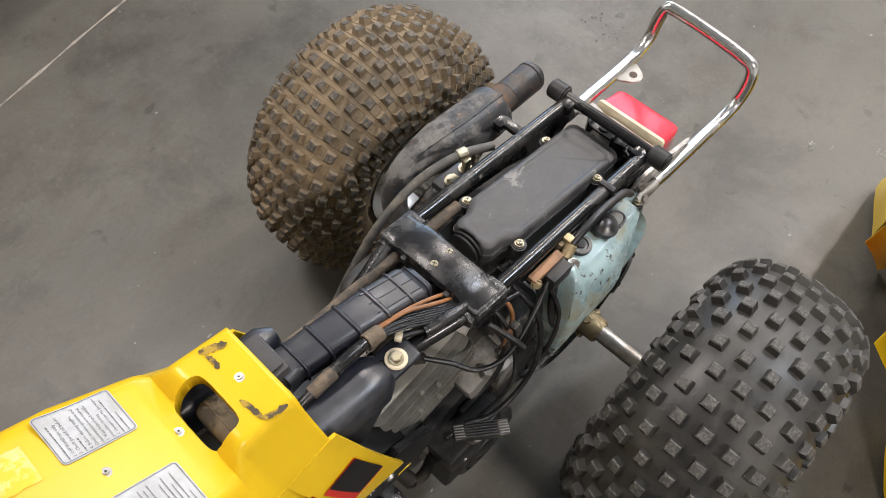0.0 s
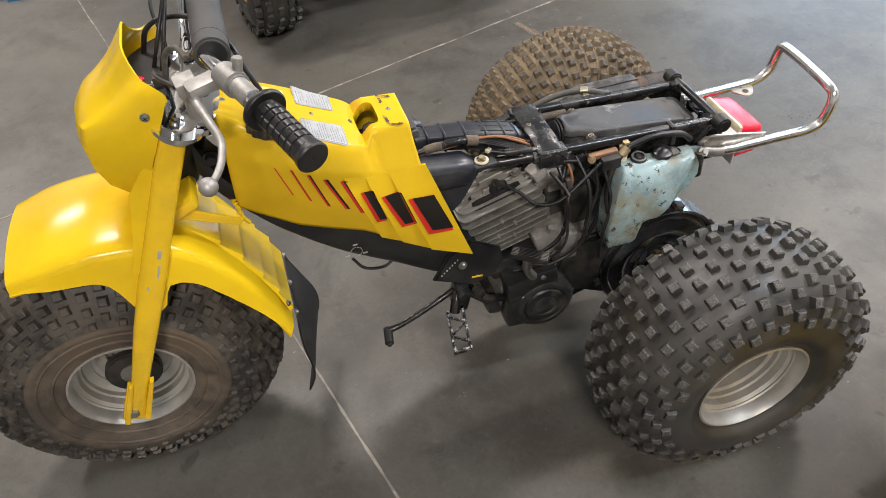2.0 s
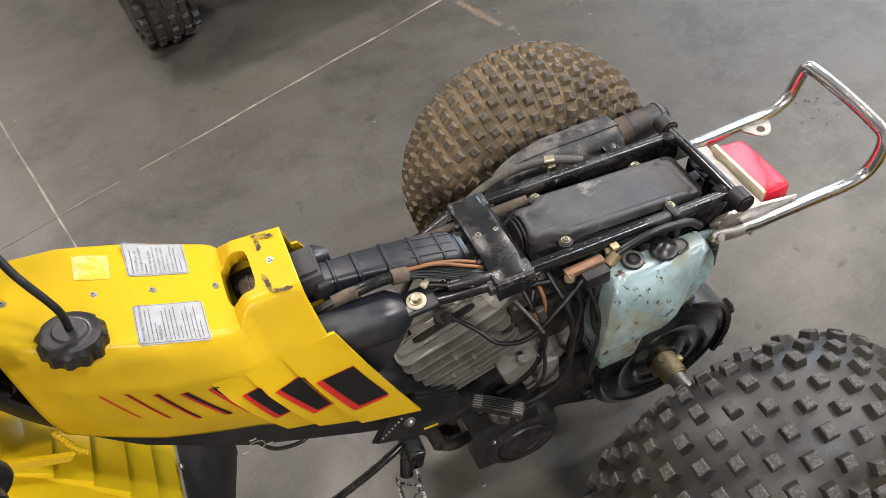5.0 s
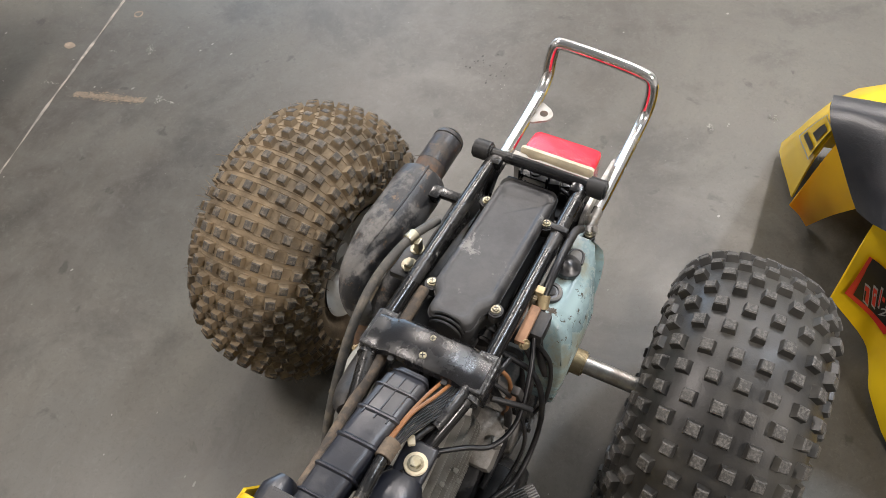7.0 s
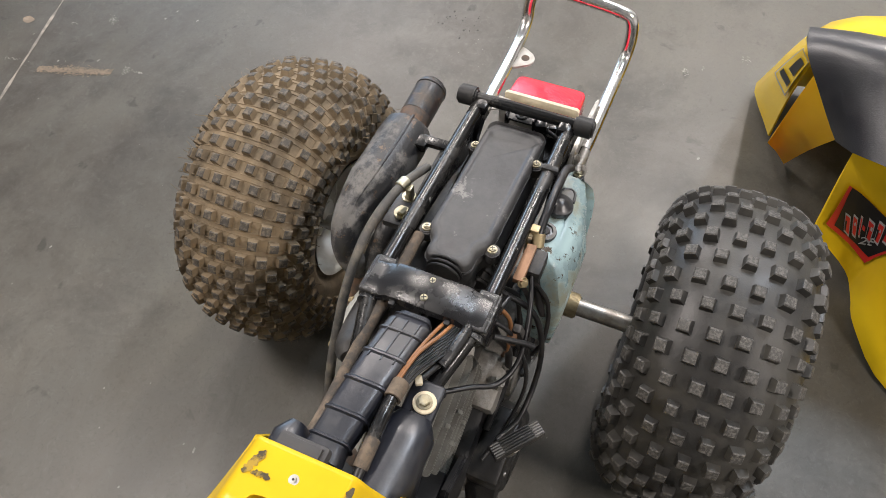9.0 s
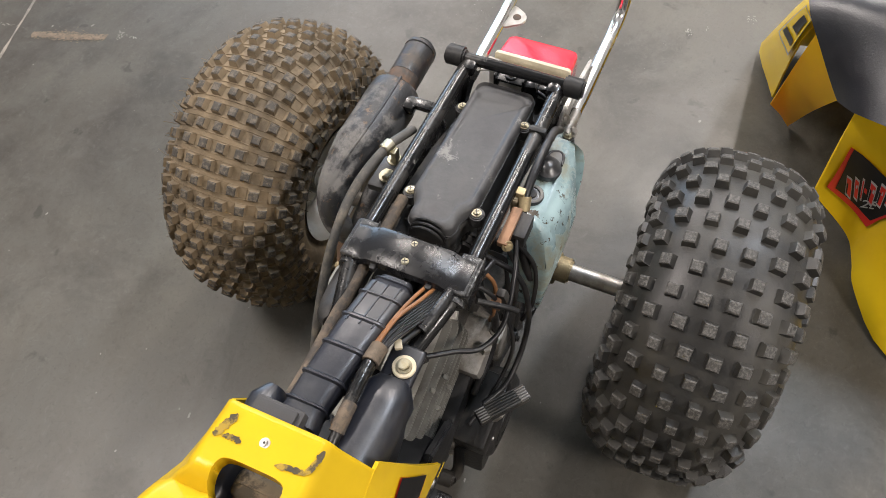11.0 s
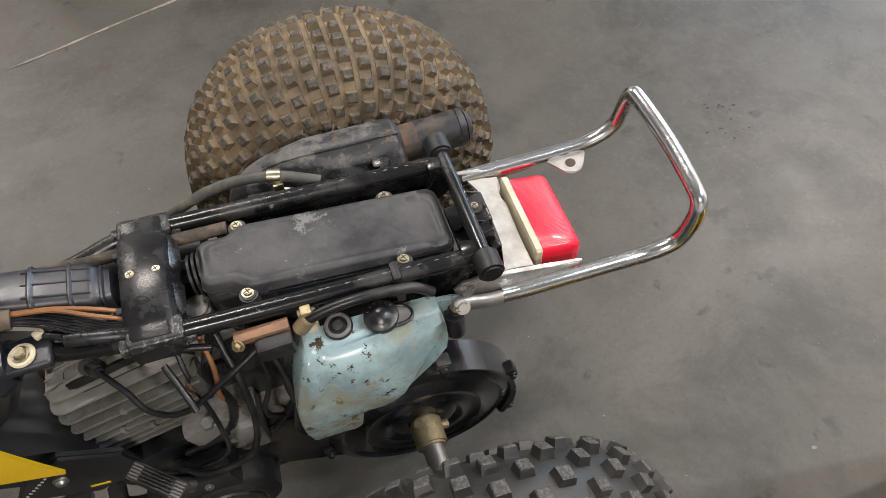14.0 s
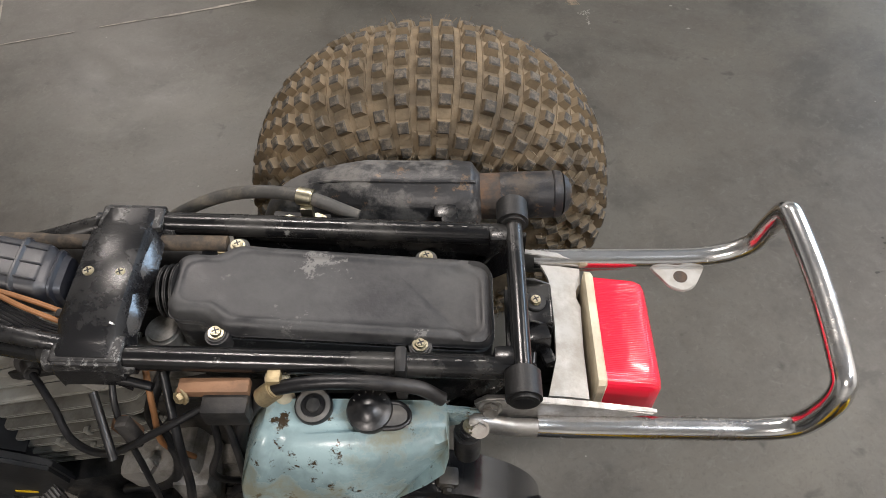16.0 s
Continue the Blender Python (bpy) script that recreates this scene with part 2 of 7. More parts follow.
M_RESIDUE = material("faded_sticker_residue", (0.76, 0.53, 0.16), 0.55, dirt=(0.74, 0.46, 0.02), amount=0.9, low=0.46, high=0.60, scale=55, bump=0.05)
M_TANKTOP = material("grimy_brown_tank", (0.20, 0.15, 0.085), 0.6, dirt=(0.03, 0.025, 0.018), amount=0.85, low=0.46, high=0.60, scale=22, bump=0.2)
M_DARKSPECK = material("dark_speck", (0.035, 0.032, 0.03), 0.8, bump=0.3)


def concrete():
    m = bpy.data.materials.new("polished_concrete")
    m.use_nodes = True
    nt = m.node_tree
    b = nt.nodes["Principled BSDF"]
    link = nt.links.new
    tc = nt.nodes.new("ShaderNodeTexCoord")

    def tex(sc, detail, rgh=0.6, dist=0.0):
        n = nt.nodes.new("ShaderNodeTexNoise")
        n.inputs["Scale"].default_value, n.inputs["Detail"].default_value = sc, detail
        n.inputs["Roughness"].default_value, n.inputs["Distortion"].default_value = rgh, dist
        link(tc.outputs["Object"], n.inputs["Vector"])
        return n

    def ramp(src, a, c, lo=0.0, hi=1.0):
        r = nt.nodes.new("ShaderNodeMapRange")
        for i, v in enumerate((a, c, lo, hi)):
            r.inputs[i + 1].default_value = v
        link(src, r.inputs[0])
        return r.outputs[0]

    def mix(fac, a, c):
        x = nt.nodes.new("ShaderNodeMix")
        x.data_type = "RGBA"
        link(fac, x.inputs[0])
        for sock, v in ((x.inputs[6], a), (x.inputs[7], c)):
            if isinstance(v, tuple):
                sock.default_value = (*v, 1)
            else:
                link(v, sock)
        return x.outputs[2]

    clouds = ramp(tex(1.3, 7, 0.66, 0.7).outputs[0], 0.32, 0.68)
    base = mix(clouds, (0.056, 0.050, 0.043), (0.119, 0.113, 0.095))
    mott = ramp(tex(11, 10, 0.75, 0.5).outputs[0], 0.42, 0.62, 0, 0.6)
    base = mix(mott, base, (0.097, 0.094, 0.082))
    stain = ramp(tex(2.6, 9, 0.7, 0.35).outputs[0], 0.52, 0.64, 0, 0.55)
    base = mix(stain, base, (0.036, 0.034, 0.029))
    blot = ramp(tex(13, 4, 0.55, 0.3).outputs[0], 0.66, 0.71, 0, 0.6)
    base = mix(blot, base, (0.034, 0.032, 0.028))
    streak = ramp(tex(34, 9, 0.8, 2.0).outputs[0], 0.54, 0.62, 0, 0.24)
    base = mix(streak, base, (0.151, 0.149, 0.131))
    mid = ramp(tex(85, 6, 0.8, 0.8).outputs[0], 0.52, 0.62, 0, 0.24)
    base = mix(mid, base, (0.044, 0.043, 0.036))
    grain = ramp(tex(300, 4, 0.75).outputs[0], 0.56, 0.68, 0, 0.16)
    base = mix(grain, base, (0.142, 0.138, 0.118))
    pits = ramp(tex(170, 5, 0.75).outputs[0], 0.58, 0.68, 0, 0.34)
    base = mix(pits, base, (0.028, 0.027, 0.023))
    link(base, b.inputs["Base Color"])
    link(ramp(tex(5, 6, 0.65, 0.5).outputs[0], 0.38, 0.62, 0.36, 0.44), b.inputs["Roughness"])
    b.inputs["Specular IOR Level"].default_value = 0.36
    bp = nt.nodes.new("ShaderNodeBump")
    bp.inputs["Strength"].default_value, bp.inputs["Distance"].default_value = 0.12, 0.002
    link(tex(60, 6, 0.7).outputs[0], bp.inputs["Height"])
    link(bp.outputs[0], b.inputs["Normal"])
    return m


M_FLOOR = concrete()
M_THIN = M_FENDER.copy()
M_THIN.name = "yellow_thin_plastic"
nt = M_THIN.node_tree
tr = nt.nodes.new("ShaderNodeBsdfTranslucent")
tr.inputs[0].default_value = (0.95, 0.42, 0.01, 1)
mx = nt.nodes.new("ShaderNodeMixShader")
mx.inputs[0].default_value = 0.35
outn = nt.nodes["Material Output"]
nt.links.new(nt.nodes["Principled BSDF"].outputs[0], mx.inputs[1])
nt.links.new(tr.outputs[0], mx.inputs[2])
nt.links.new(mx.outputs[0], outn.inputs[0])
M_LAMP = bpy.data.materials.new("lamp_diffuser")
M_LAMP.use_nodes = True
M_LAMP.node_tree.nodes["Principled BSDF"].inputs["Emission Color"].default_value = (1, 0.97, 0.92, 1)
M_LAMP.node_tree.nodes["Principled BSDF"].inputs["Emission Strength"].default_value = 2.0


# ---- mesh helpers ----
def finish(name, bm, mat, parent=None, label="", angle=38, smooth=True):
    bmesh.ops.recalc_face_normals(bm, faces=bm.faces[:])
    me = bpy.data.meshes.new(name)
    bm.to_mesh(me)
    bm.free()
    for m in (mat if isinstance(mat, (list, tuple)) else (mat,)):
        me.materials.append(m)
    if smooth:
        me.polygons.foreach_set("use_smooth", [True] * len(me.polygons))
        me.set_sharp_from_angle(angle=radians(angle))
    ob = new(name, me)
    if parent:
        ob.parent = parent
    if label:
        ob["label"] = label
    return ob


def part(name, bm, mat, parent, label="", angle=38):
    return finish(name, bm, mat, parent, label, angle)


def thing(name, bm, mat, label, category, group="", kind="", angle=38):
    return tagged(finish(name, bm, mat, None, "", angle), label, category, group, kind)


def holder(name, at, label, category, group=""):
    ob = new(name)
    ob.location = at
    ob.empty_display_size = 0.1
    return tagged(ob, label, category, group)


def rbox(bm, c, size, bev=0.004, rot=None, seg=2, taper=None):
    """A box with rounded edges; rot in degrees; taper scales the top in x and y."""
    g = bmesh.ops.create_cube(bm, size=1)
    vs = g["verts"]
    for v in vs:
        v.co.x, v.co.y, v.co.z = v.co.x * size[0], v.co.y * size[1], v.co.z * size[2]
        if taper and v.co.z > 0:
            v.co.x, v.co.y = v.co.x * taper[0], v.co.y * taper[1]
    m = Matrix.Translation(c) @ (pose(0, 0, 0, *rot) if rot else Matrix())
    bmesh.ops.transform(bm, matrix=m, verts=vs)
    if bev:
        es = list({e for v in vs for e in v.link_edges})
        bmesh.ops.bevel(bm, geom=es, offset=bev, segments=seg, affect="EDGES", profile=0.6)
    return bm


def cyl(bm, a, b, r, r2=None, n=20, bev=0.0):
    a, b = Vector(a), Vector(b)
    d = b - a
    g = bmesh.ops.create_cone(bm, cap_ends=True, segments=n, radius1=r, radius2=r if r2 is None else r2, depth=d.length)
    m = Matrix.Translation((a + b) / 2) @ d.to_track_quat("Z", "Y").to_matrix().to_4x4()
    bmesh.ops.transform(bm, matrix=m, verts=g["verts"])
    if bev:
        es = [e for e in {e for v in g["verts"] for e in v.link_edges} if len(e.link_faces) == 2 and any(len(f.verts) > 4 for f in e.link_faces)]
        bmesh.ops.bevel(bm, geom=es, offset=bev, segments=2, affect="EDGES")
    return bm


def spline(pts, n=8, closed=False):
    """Catmull-Rom through the points."""
    P = [Vector(p) for p in pts]
    out = []
    cnt = len(P) if closed else len(P) - 1
    for i in range(cnt):
        if closed:
            a, b, c, d = P[i - 1], P[i], P[(i + 1) % len(P)], P[(i + 2) % len(P)]
        else:
            b, c = P[i], P[i + 1]
            a = P[i - 1] if i else b + (b - c)
            d = P[i + 2] if i + 2 < len(P) else c + (c - b)
        for k in range(n):
            t = k / n
            out.append(0.5 * ((2 * b) + (c - a) * t + (2 * a - 5 * b + 4 * c - d) * t * t + (3 * b - a - 3 * c + d) * t ** 3))
    if not closed:
        out.append(P[-1])
    return out


def skin(bm, rings, closed_ring=True, caps=True, loop=False):
    vs = [[bm.verts.new(p) for p in r] for r in rings]
    n = len(vs[0])
    pairs = list(zip(vs, vs[1:])) + ([(vs[-1], vs[0])] if loop else [])
    for r0, r1 in pairs:
        for i in range(n if closed_ring else n - 1):
            bm.faces.new((r0[i], r0[(i + 1) % n], r1[(i + 1) % n], r1[i]))
    if caps and closed_ring and not loop:
        bm.faces.new(list(reversed(vs[0])))
        bm.faces.new(vs[-1])
    return vs


def sweep(bm, path, radius, n=12, flat=1.0, up=(0, 0, 1)):
    """A tube along a path; radius is a number or a function of 0..1; flat squeezes it along the side axis."""
    path = [Vector(p) for p in path]
    rings = []
    ref = Vector(up)
    last = None
    for i, p in enumerate(path):
        d = (path[min(i + 1, len(path) - 1)] - path[max(i - 1, 0)]).normalized()
        if last is None:
            s = d.cross(ref)
            if s.length < 1e-3:
                s = d.cross(Vector((1, 0, 0)))
        else:
            s = last - d * last.dot(d)
        s.normalize()
        last = s
        u = s.cross(d)
        r = radius(i / (len(path) - 1)) if callable(radius) else radius
        rings.append([p + s * (math.cos(a) * r * flat) + u * (math.sin(a) * r) for a in (2 * math.pi * k / n for k in range(n))])
    skin(bm, rings)
    return bm


def tube(name, pts, r, mat, parent, label="", n=10, sub=8):
    bm = bmesh.new()
    sweep(bm, spline(pts, sub), r, n)
    return part(name, bm, mat, parent, label)


def turned(bm, profile, m=None, n=48, close=False):
    """A lathe about the local y axis: profile of (along, radius)."""
    rings = []
    for k in range(n):
        a = 2 * math.pi * k / n
        rings.append([Vector((r * math.sin(a), s, r * math.cos(a))) for s, r in profile])
    vs = skin(bm, rings, closed_ring=close, caps=False, loop=True)
    if m is not None:
        bmesh.ops.transform(bm, matrix=m, verts=[v for r in vs for v in r])
    return bm


def slab(bm, outline, thick, axis="y", at=0.0, bev=0.0):
    """A plate from an outline in the plane across the axis."""
    def put(p, d):
        return {"y": (p[0], at + d, p[1]), "x": (at + d, p[0], p[1]), "z": (p[0], p[1], at + d)}[axis]
    a = [bm.verts.new(put(p, -thick / 2)) for p in outline]
    b = [bm.verts.new(put(p, thick / 2)) for p in outline]
    n = len(a)
    fs = [bm.faces.new(a), bm.faces.new(list(reversed(b)))]
    for i in range(n):
        fs.append(bm.faces.new((a[i], b[i], b[(i + 1) % n], a[(i + 1) % n])))
    if bev:
        es = list({e for f in fs[:2] for e in f.edges})
        bmesh.ops.bevel(bm, geom=es, offset=bev, segments=2, affect="EDGES")
    return bm


def solid_sheet(bm, grid, thick):
    """Thickens an open grid of points inwards along its normals."""
    rows, cols = len(grid), len(grid[0])
    P = [[Vector(p) for p in r] for r in grid]

    def normal(i, j):
        du = P[min(i + 1, rows - 1)][j] - P[max(i - 1, 0)][j]
        dv = P[i][min(j + 1, cols - 1)] - P[i][max(j - 1, 0)]
        n = du.cross(dv)
        return n.normalized() if n.length > 1e-9 else Vector((0, 0, 1))
    N = [[normal(i, j) for j in range(cols)] for i in range(rows)]
    top = [[bm.verts.new(P[i][j]) for j in range(cols)] for i in range(rows)]
    bot = [[bm.verts.new(P[i][j] - N[i][j] * thick) for j in range(cols)] for i in range(rows)]
    for i in range(rows - 1):
        for j in range(cols - 1):
            bm.faces.new((top[i][j], top[i + 1][j], top[i + 1][j + 1], top[i][j + 1]))
            bm.faces.new((bot[i][j], bot[i][j + 1], bot[i + 1][j + 1], bot[i + 1][j]))
    for i in range(rows - 1):
        for j in (0, cols - 1):
            bm.faces.new((top[i][j], top[i + 1][j], bot[i + 1][j], bot[i][j]))
    for j in range(cols - 1):
        for i in (0, rows - 1):
            bm.faces.new((top[i][j], top[i][j + 1], bot[i][j + 1], bot[i][j]))
    return bm


def screw(name, at, r, normal, parent, mat=None, slot=True, washer=1.3):
    """A pan-head screw with its washer and a cross slot."""
    bm = bmesh.new()
    at, nrm = Vector(at), Vector(normal).normalized()
    cyl(bm, at - nrm * r * 0.3, at + nrm * r * 0.25, r * washer, n=20, bev=r * 0.08)
    cyl(bm, at + nrm * r * 0.2, at + nrm * r * 0.85, r, r * 0.82, n=18, bev=r * 0.15)
    ob = part(name, bm, mat or M_ZINC, parent)
    if slot:
        bm = bmesh.new()
        for k in (0, 1):
            rbox(bm, (0, 0, 0), (r * 1.2, r * 0.24, r * 0.06) if k else (r * 0.24, r * 1.2, r * 0.05), 0)
        bmesh.ops.transform(bm, matrix=Matrix.Translation(at + nrm * r * 0.87) @ nrm.to_track_quat("Z", "Y").to_matrix().to_4x4() @ pose(0, 0, 0, 0, 0, 25), verts=bm.verts[:])
        part("slot", bm, M_DECALBLACK, ob)
    return ob


def hexbolt(name, at, r, normal, parent, mat=None):
    bm = bmesh.new()
    at, nrm = Vector(at), Vector(normal).normalized()
    cyl(bm, at - nrm * r * 0.3, at + nrm * r * 0.2, r * 1.4, n=20, bev=r * 0.06)
    cyl(bm, at + nrm * r * 0.15, at + nrm * r * 1.0, r, n=6, bev=r * 0.12)
    return part(name, bm, mat or M_ZINC, parent)


# ---- structure: floor, walls, ceiling, lamps ----
bm = bmesh.new()
rbox(bm, (0, 0, -0.1), (24, 24, 0.2), 0)
floor = thing("floor", bm, M_FLOOR, "dark grey polished concrete shop floor with saw cuts", "floor", kind="structure")
for nm, c, s in (("wall_north", (0, 12.1, 3.5), (24.4, 0.2, 7.0)), ("wall_south", (0, -12.1, 3.5), (24.4, 0.2, 7.0)),
                 ("wall_east", (12.1, 0, 3.5), (0.2, 24, 7.0)), ("wall_west", (-8.1, 0, 0.8), (0.2, 24, 1.6)), ("wall_west", (-8.1, 0, 5.4), (0.2, 24, 3.2)),
                 ("wall_west", (-8.1, -10.75, 2.7), (0.2, 2.5, 2.2)), ("wall_west", (-8.1, 4.25, 2.7), (0.2, 15.5, 2.2))):
    thing(nm, rbox(bmesh.new(), c, s, 0), M_WALL, "plain light grey painted shop wall", "wall", kind="structure")
thing("ceiling", rbox(bmesh.new(), (0, 0, CEILING + 0.1), (24.4, 24.4, 0.2), 0), M_CEIL, "plain light grey shop ceiling", "ceiling", kind="structure")
lamp0 = None
for x, y, watts in LAMPS:
    if lamp0 is None:
        lamp0 = holder("ceiling_light", (x, y, CEILING), "long white fluorescent ceiling light fitting", "ceiling light", "ceiling lights")
        part("housing", rbox(bmesh.new(), (0, 0, -0.04), (2.0, 0.50, 0.08), 0.01), M_CEIL, lamp0)
        part("diffuser", rbox(bmesh.new(), (0, 0, -0.09), (1.90, 0.42, 0.02), 0.004), M_LAMP, lamp0)
    else:
        copy_thing(lamp0, pose(x, y, CEILING))
    ld = bpy.data.lights.new("tube_light", "AREA")
    ld.shape, ld.size, ld.size_y, ld.energy, ld.color = "RECTANGLE", 1.85, 0.40, watts, (0.80, 0.88, 1.0) if (x, y) == COOL else (1.0, 0.905, 0.85)
    lo = new("tube_light", ld)
    lo.location = (x, y, CEILING - 0.115)

# a band of windows high in the west wall, with daylight behind it
win = thing("window_1", rbox(rbox(rbox(bmesh.new(), (-8.1, -6.5, 1.63), (0.16, 6, 0.06), 0.005), (-8.1, -6.5, 3.77), (0.16, 6, 0.06), 0.005), (-8.1, -6.5, 2.7), (0.1, 0.08, 2.1), 0.005), M_CEIL, "long grey framed shop window", "window", kind="structure")
sky = bpy.data.lights.new("window_daylight", "AREA")
sky.shape, sky.size, sky.size_y, sky.energy, sky.color = "RECTANGLE", 5.8, 2.0, WINDOW_WATTS, (0.55, 0.75, 1.0)
so = new("window_daylight", sky)
so.matrix_world = look((-8.05, -6.5, 2.7), (0, -1.5, 1.2))

# saw cuts in the slab: two crossing joints
JOINT = Vector((0.947, -1.118, 0))
DIR1, DIR2 = Vector((-0.9615, -0.2745, 0)), Vector((-0.2583, 0.9661, 0))


def sawcut(d, start, end, w):
    bm = bmesh.new()
    n = int((end - start) / 0.03)
    side = Vector((-d.y, d.x, 0))
    grid = []
    for i in range(n + 1):
        s = start + (end - start) * i / n
        c = JOINT + d * s + side * (noise.noise((s * 6, w * 900, 0)) * 0.003)
        h = w * (0.7 + 0.5 * noise.noise((s * 17, 3, w * 500)) + 0.4 * noise.noise((s * 60, 7, w * 900)))
        grid.append([c - side * h + Vector((0, 0, 0.0012)), c + side * h + Vector((0, 0, 0.0012))])
    skin(bm, grid, closed_ring=False, caps=False)
    return bm


for d, a, b, w in ((DIR1, -3.0, 0.192, 0.0030), (DIR1, 0.250, 0.345, 0.0026), (DIR1, 0.345, 5.0, 0.0050), (DIR2, -3.0, 3.0, 0.0040)):
    part("saw_cut", sawcut(d, a, b, w), M_SAWCUT, floor, "dust-filled saw cut")


def lerp(a, b, t):
    return a + (b - a) * t


def table(pairs, x):
    """Linear look-up in rising pairs."""
    if x <= pairs[0][0]:
        return pairs[0][1]
    for (x0, y0), (x1, y1) in zip(pairs, pairs[1:]):
        if x <= x1:
            return lerp(y0, y1, (x - x0) / (x1 - x0))
    return pairs[-1][1]


# ---- the three-wheeler: x ahead, y to its left, z up ----
trike = holder("three_wheeler", (0, 0, 0), "yellow and black three-wheeled all-terrain cycle with its seat removed", "three-wheeler")
AXLE = Vector((-0.148, 0.0, 0.226))
FRONT = Vector((1.002, 0.0, 0.267))


def tyre_profile(R, half, bead_r, bead_s, rnd=0.0):
    side = [(0, R), (half * 0.28, R - 0.002 - 0.003 * rnd), (half * 0.54, R - 0.010 - 0.010 * rnd), (half * 0.76, R - 0.028 - 0.016 * rnd), (half * 0.92, R - 0.056 - 0.018 * rnd),
            (half, R - 0.090 - 0.014 * rnd), (half * 0.985, R - 0.122 - 0.004 * rnd), (half * 0.88, bead_r + 0.012), (bead_s, bead_r)]
    return [(p.x, p.y) for p in spline([(s, r, 0) for s, r in side], 5)]


def tyre(name, centre, R, half, bead_r, bead_s, ncol, pitch, knob, height, mats, parent, label, reach, groove=False, skew=0.0, rnd_=0.0, hairs=0, rings=(), dark=0.0):
    """A balloon tyre: carcass and rows of moulded knobs in one mesh, pressed flat where it stands."""
    prof = tyre_profile(R, half, bead_r, bead_s, rnd_)
    full = [(-s, r) for s, r in reversed(prof[1:])] + prof
    bm = bmesh.new()
    turned(bm, full, n=108)
    for f in bm.faces:
        c = f.calc_center_median()
        f.material_index = 1 if dark and math.hypot(c.x, c.z) > R - dark else 0
    # arc length along the half profile
    arc = [0.0]
    for a, b in zip(prof, prof[1:]):
        arc.append(arc[-1] + math.hypot(b[0] - a[0], b[1] - a[1]))

    def on(d):
        sg, d = (1 if d >= 0 else -1), abs(d)
        for k in range(len(arc) - 1):
            if d <= arc[k + 1]:
                t = (d - arc[k]) / (arc[k + 1] - arc[k])
                a, b = prof[k], prof[k + 1]
                tx, ty = b[0] - a[0], b[1] - a[1]
                ln = math.hypot(tx, ty)
                return sg * lerp(a[0], b[0], t), lerp(a[1], b[1], t), -ty / ln * sg, tx / ln
        return sg * prof[-1][0], prof[-1][1], sg, 0.0
    rows = int(reach / pitch) + 1
    rnd = random.Random(len(name) + ncol)
    for c in range(ncol):
        for j in range(-rows, rows + 1):
            d = (j + (0.5 if c % 2 else 0.0)) * pitch
            if abs(d) > reach:
                continue
            s, r, ns, nr = on(d)
            ang = 2 * math.pi * (c + rnd.uniform(-0.04, 0.04) + skew * d) / ncol
            er = Vector((math.sin(ang), 0, math.cos(ang)))
            et = Vector((math.cos(ang), 0, -math.sin(ang)))
            nrm = er * nr + Vector((0, ns, 0))
            lat = et.cross(nrm).normalized()
            p = er * r + Vector((0, s, 0))
            k = knob * rnd.uniform(0.93, 1.06) * (table([(0, 1), (0.6, 1), (1, 0.7)], abs(d) / reach) if dark else 1)
            h = height * rnd.uniform(0.85, 1.08) * table([(0.0, 1.0), (0.55, 1.0), (0.75, 0.5), (1.0, 0.18)] if dark else [(0.0, 1.0), (0.72, 1.0), (0.85, 0.6), (1.0, 0.4)], abs(d) / reach)
            wa, wb = k * 0.5, k * 0.62
            lo = [bm.verts.new(p - nrm * 0.003 + et * a * wb + lat * b * wb) for a, b in ((-1, -1), (1, -1), (1, 1), (-1, 1))]
            hi = [bm.verts.new(p + nrm * h + et * a * wa + lat * b * wa) for a, b in ((-1, -1), (1, -1), (1, 1), (-1, 1))]
            j1, j2 = rnd.uniform(0.70, 0.86), rnd.uniform(0.70, 0.86)
            up = [bm.verts.new(p + nrm * (h + 0.0016) + et * a * wa * j1 + lat * b * wa * j2) for a, b in ((-1, -1), (1, -1), (1, 1), (-1, 1))]
            bm.faces.new(up).material_index = 1
            for q in range(4):
                bm.faces.new((hi[q], hi[(q + 1) % 4], up[(q + 1) % 4], up[q])).material_index = 1
            for q in range(4):
                f = bm.faces.new((lo[q], lo[(q + 1) % 4], hi[(q + 1) % 4], hi[q]))
                f.material_index = 1 if dark else 0
    if groove:
        # low ribs that run across between the columns of knobs
        for c in range(ncol):
            ang = 2 * math.pi * (c + 0.5) / ncol
            er = Vector((math.sin(ang), 0, math.cos(ang)))
            et = Vector((math.cos(ang), 0, -math.sin(ang)))
            for w in (-0.0042, 0.0042):
                grid = []
                for q in range(-14, 15):
                    s, r, ns, nr = on(q / 14 * reach)
                    base = er * r + Vector((0, s, 0)) + et * w
                    nrm = er * nr + Vector((0, ns, 0))
                    grid.append([base - et * 0.0012 - nrm * 0.001, base - et * 0.0005 + nrm * 0.0014, base + et * 0.0005 + nrm * 0.0014, base + et * 0.0012 - nrm * 0.001])
                skin(bm, grid, closed_ring=False, caps=False)
    for _ in range(hairs):
        # moulding whiskers left on the shoulders
        ang, d = rnd.uniform(0, 2 * math.pi), rnd.choice((-1, 1)) * rnd.uniform(0.45, 1.0) * reach
        s, r, ns, nr = on(d)
        er, et = Vector((math.sin(ang), 0, math.cos(ang))), Vector((math.cos(ang), 0, -math.sin(ang)))
        nrm, p = er * nr + Vector((0, ns, 0)), er * r + Vector((0, s, 0))
        ln, lean = rnd.uniform(0.012, 0.024), et * rnd.uniform(-0.5, 0.5) + Vector((0, rnd.uniform(-0.4, 0.4), 0))
        pts = [p, p + nrm * ln * 0.6 + lean * ln * 0.3, p + nrm * ln + lean * ln]
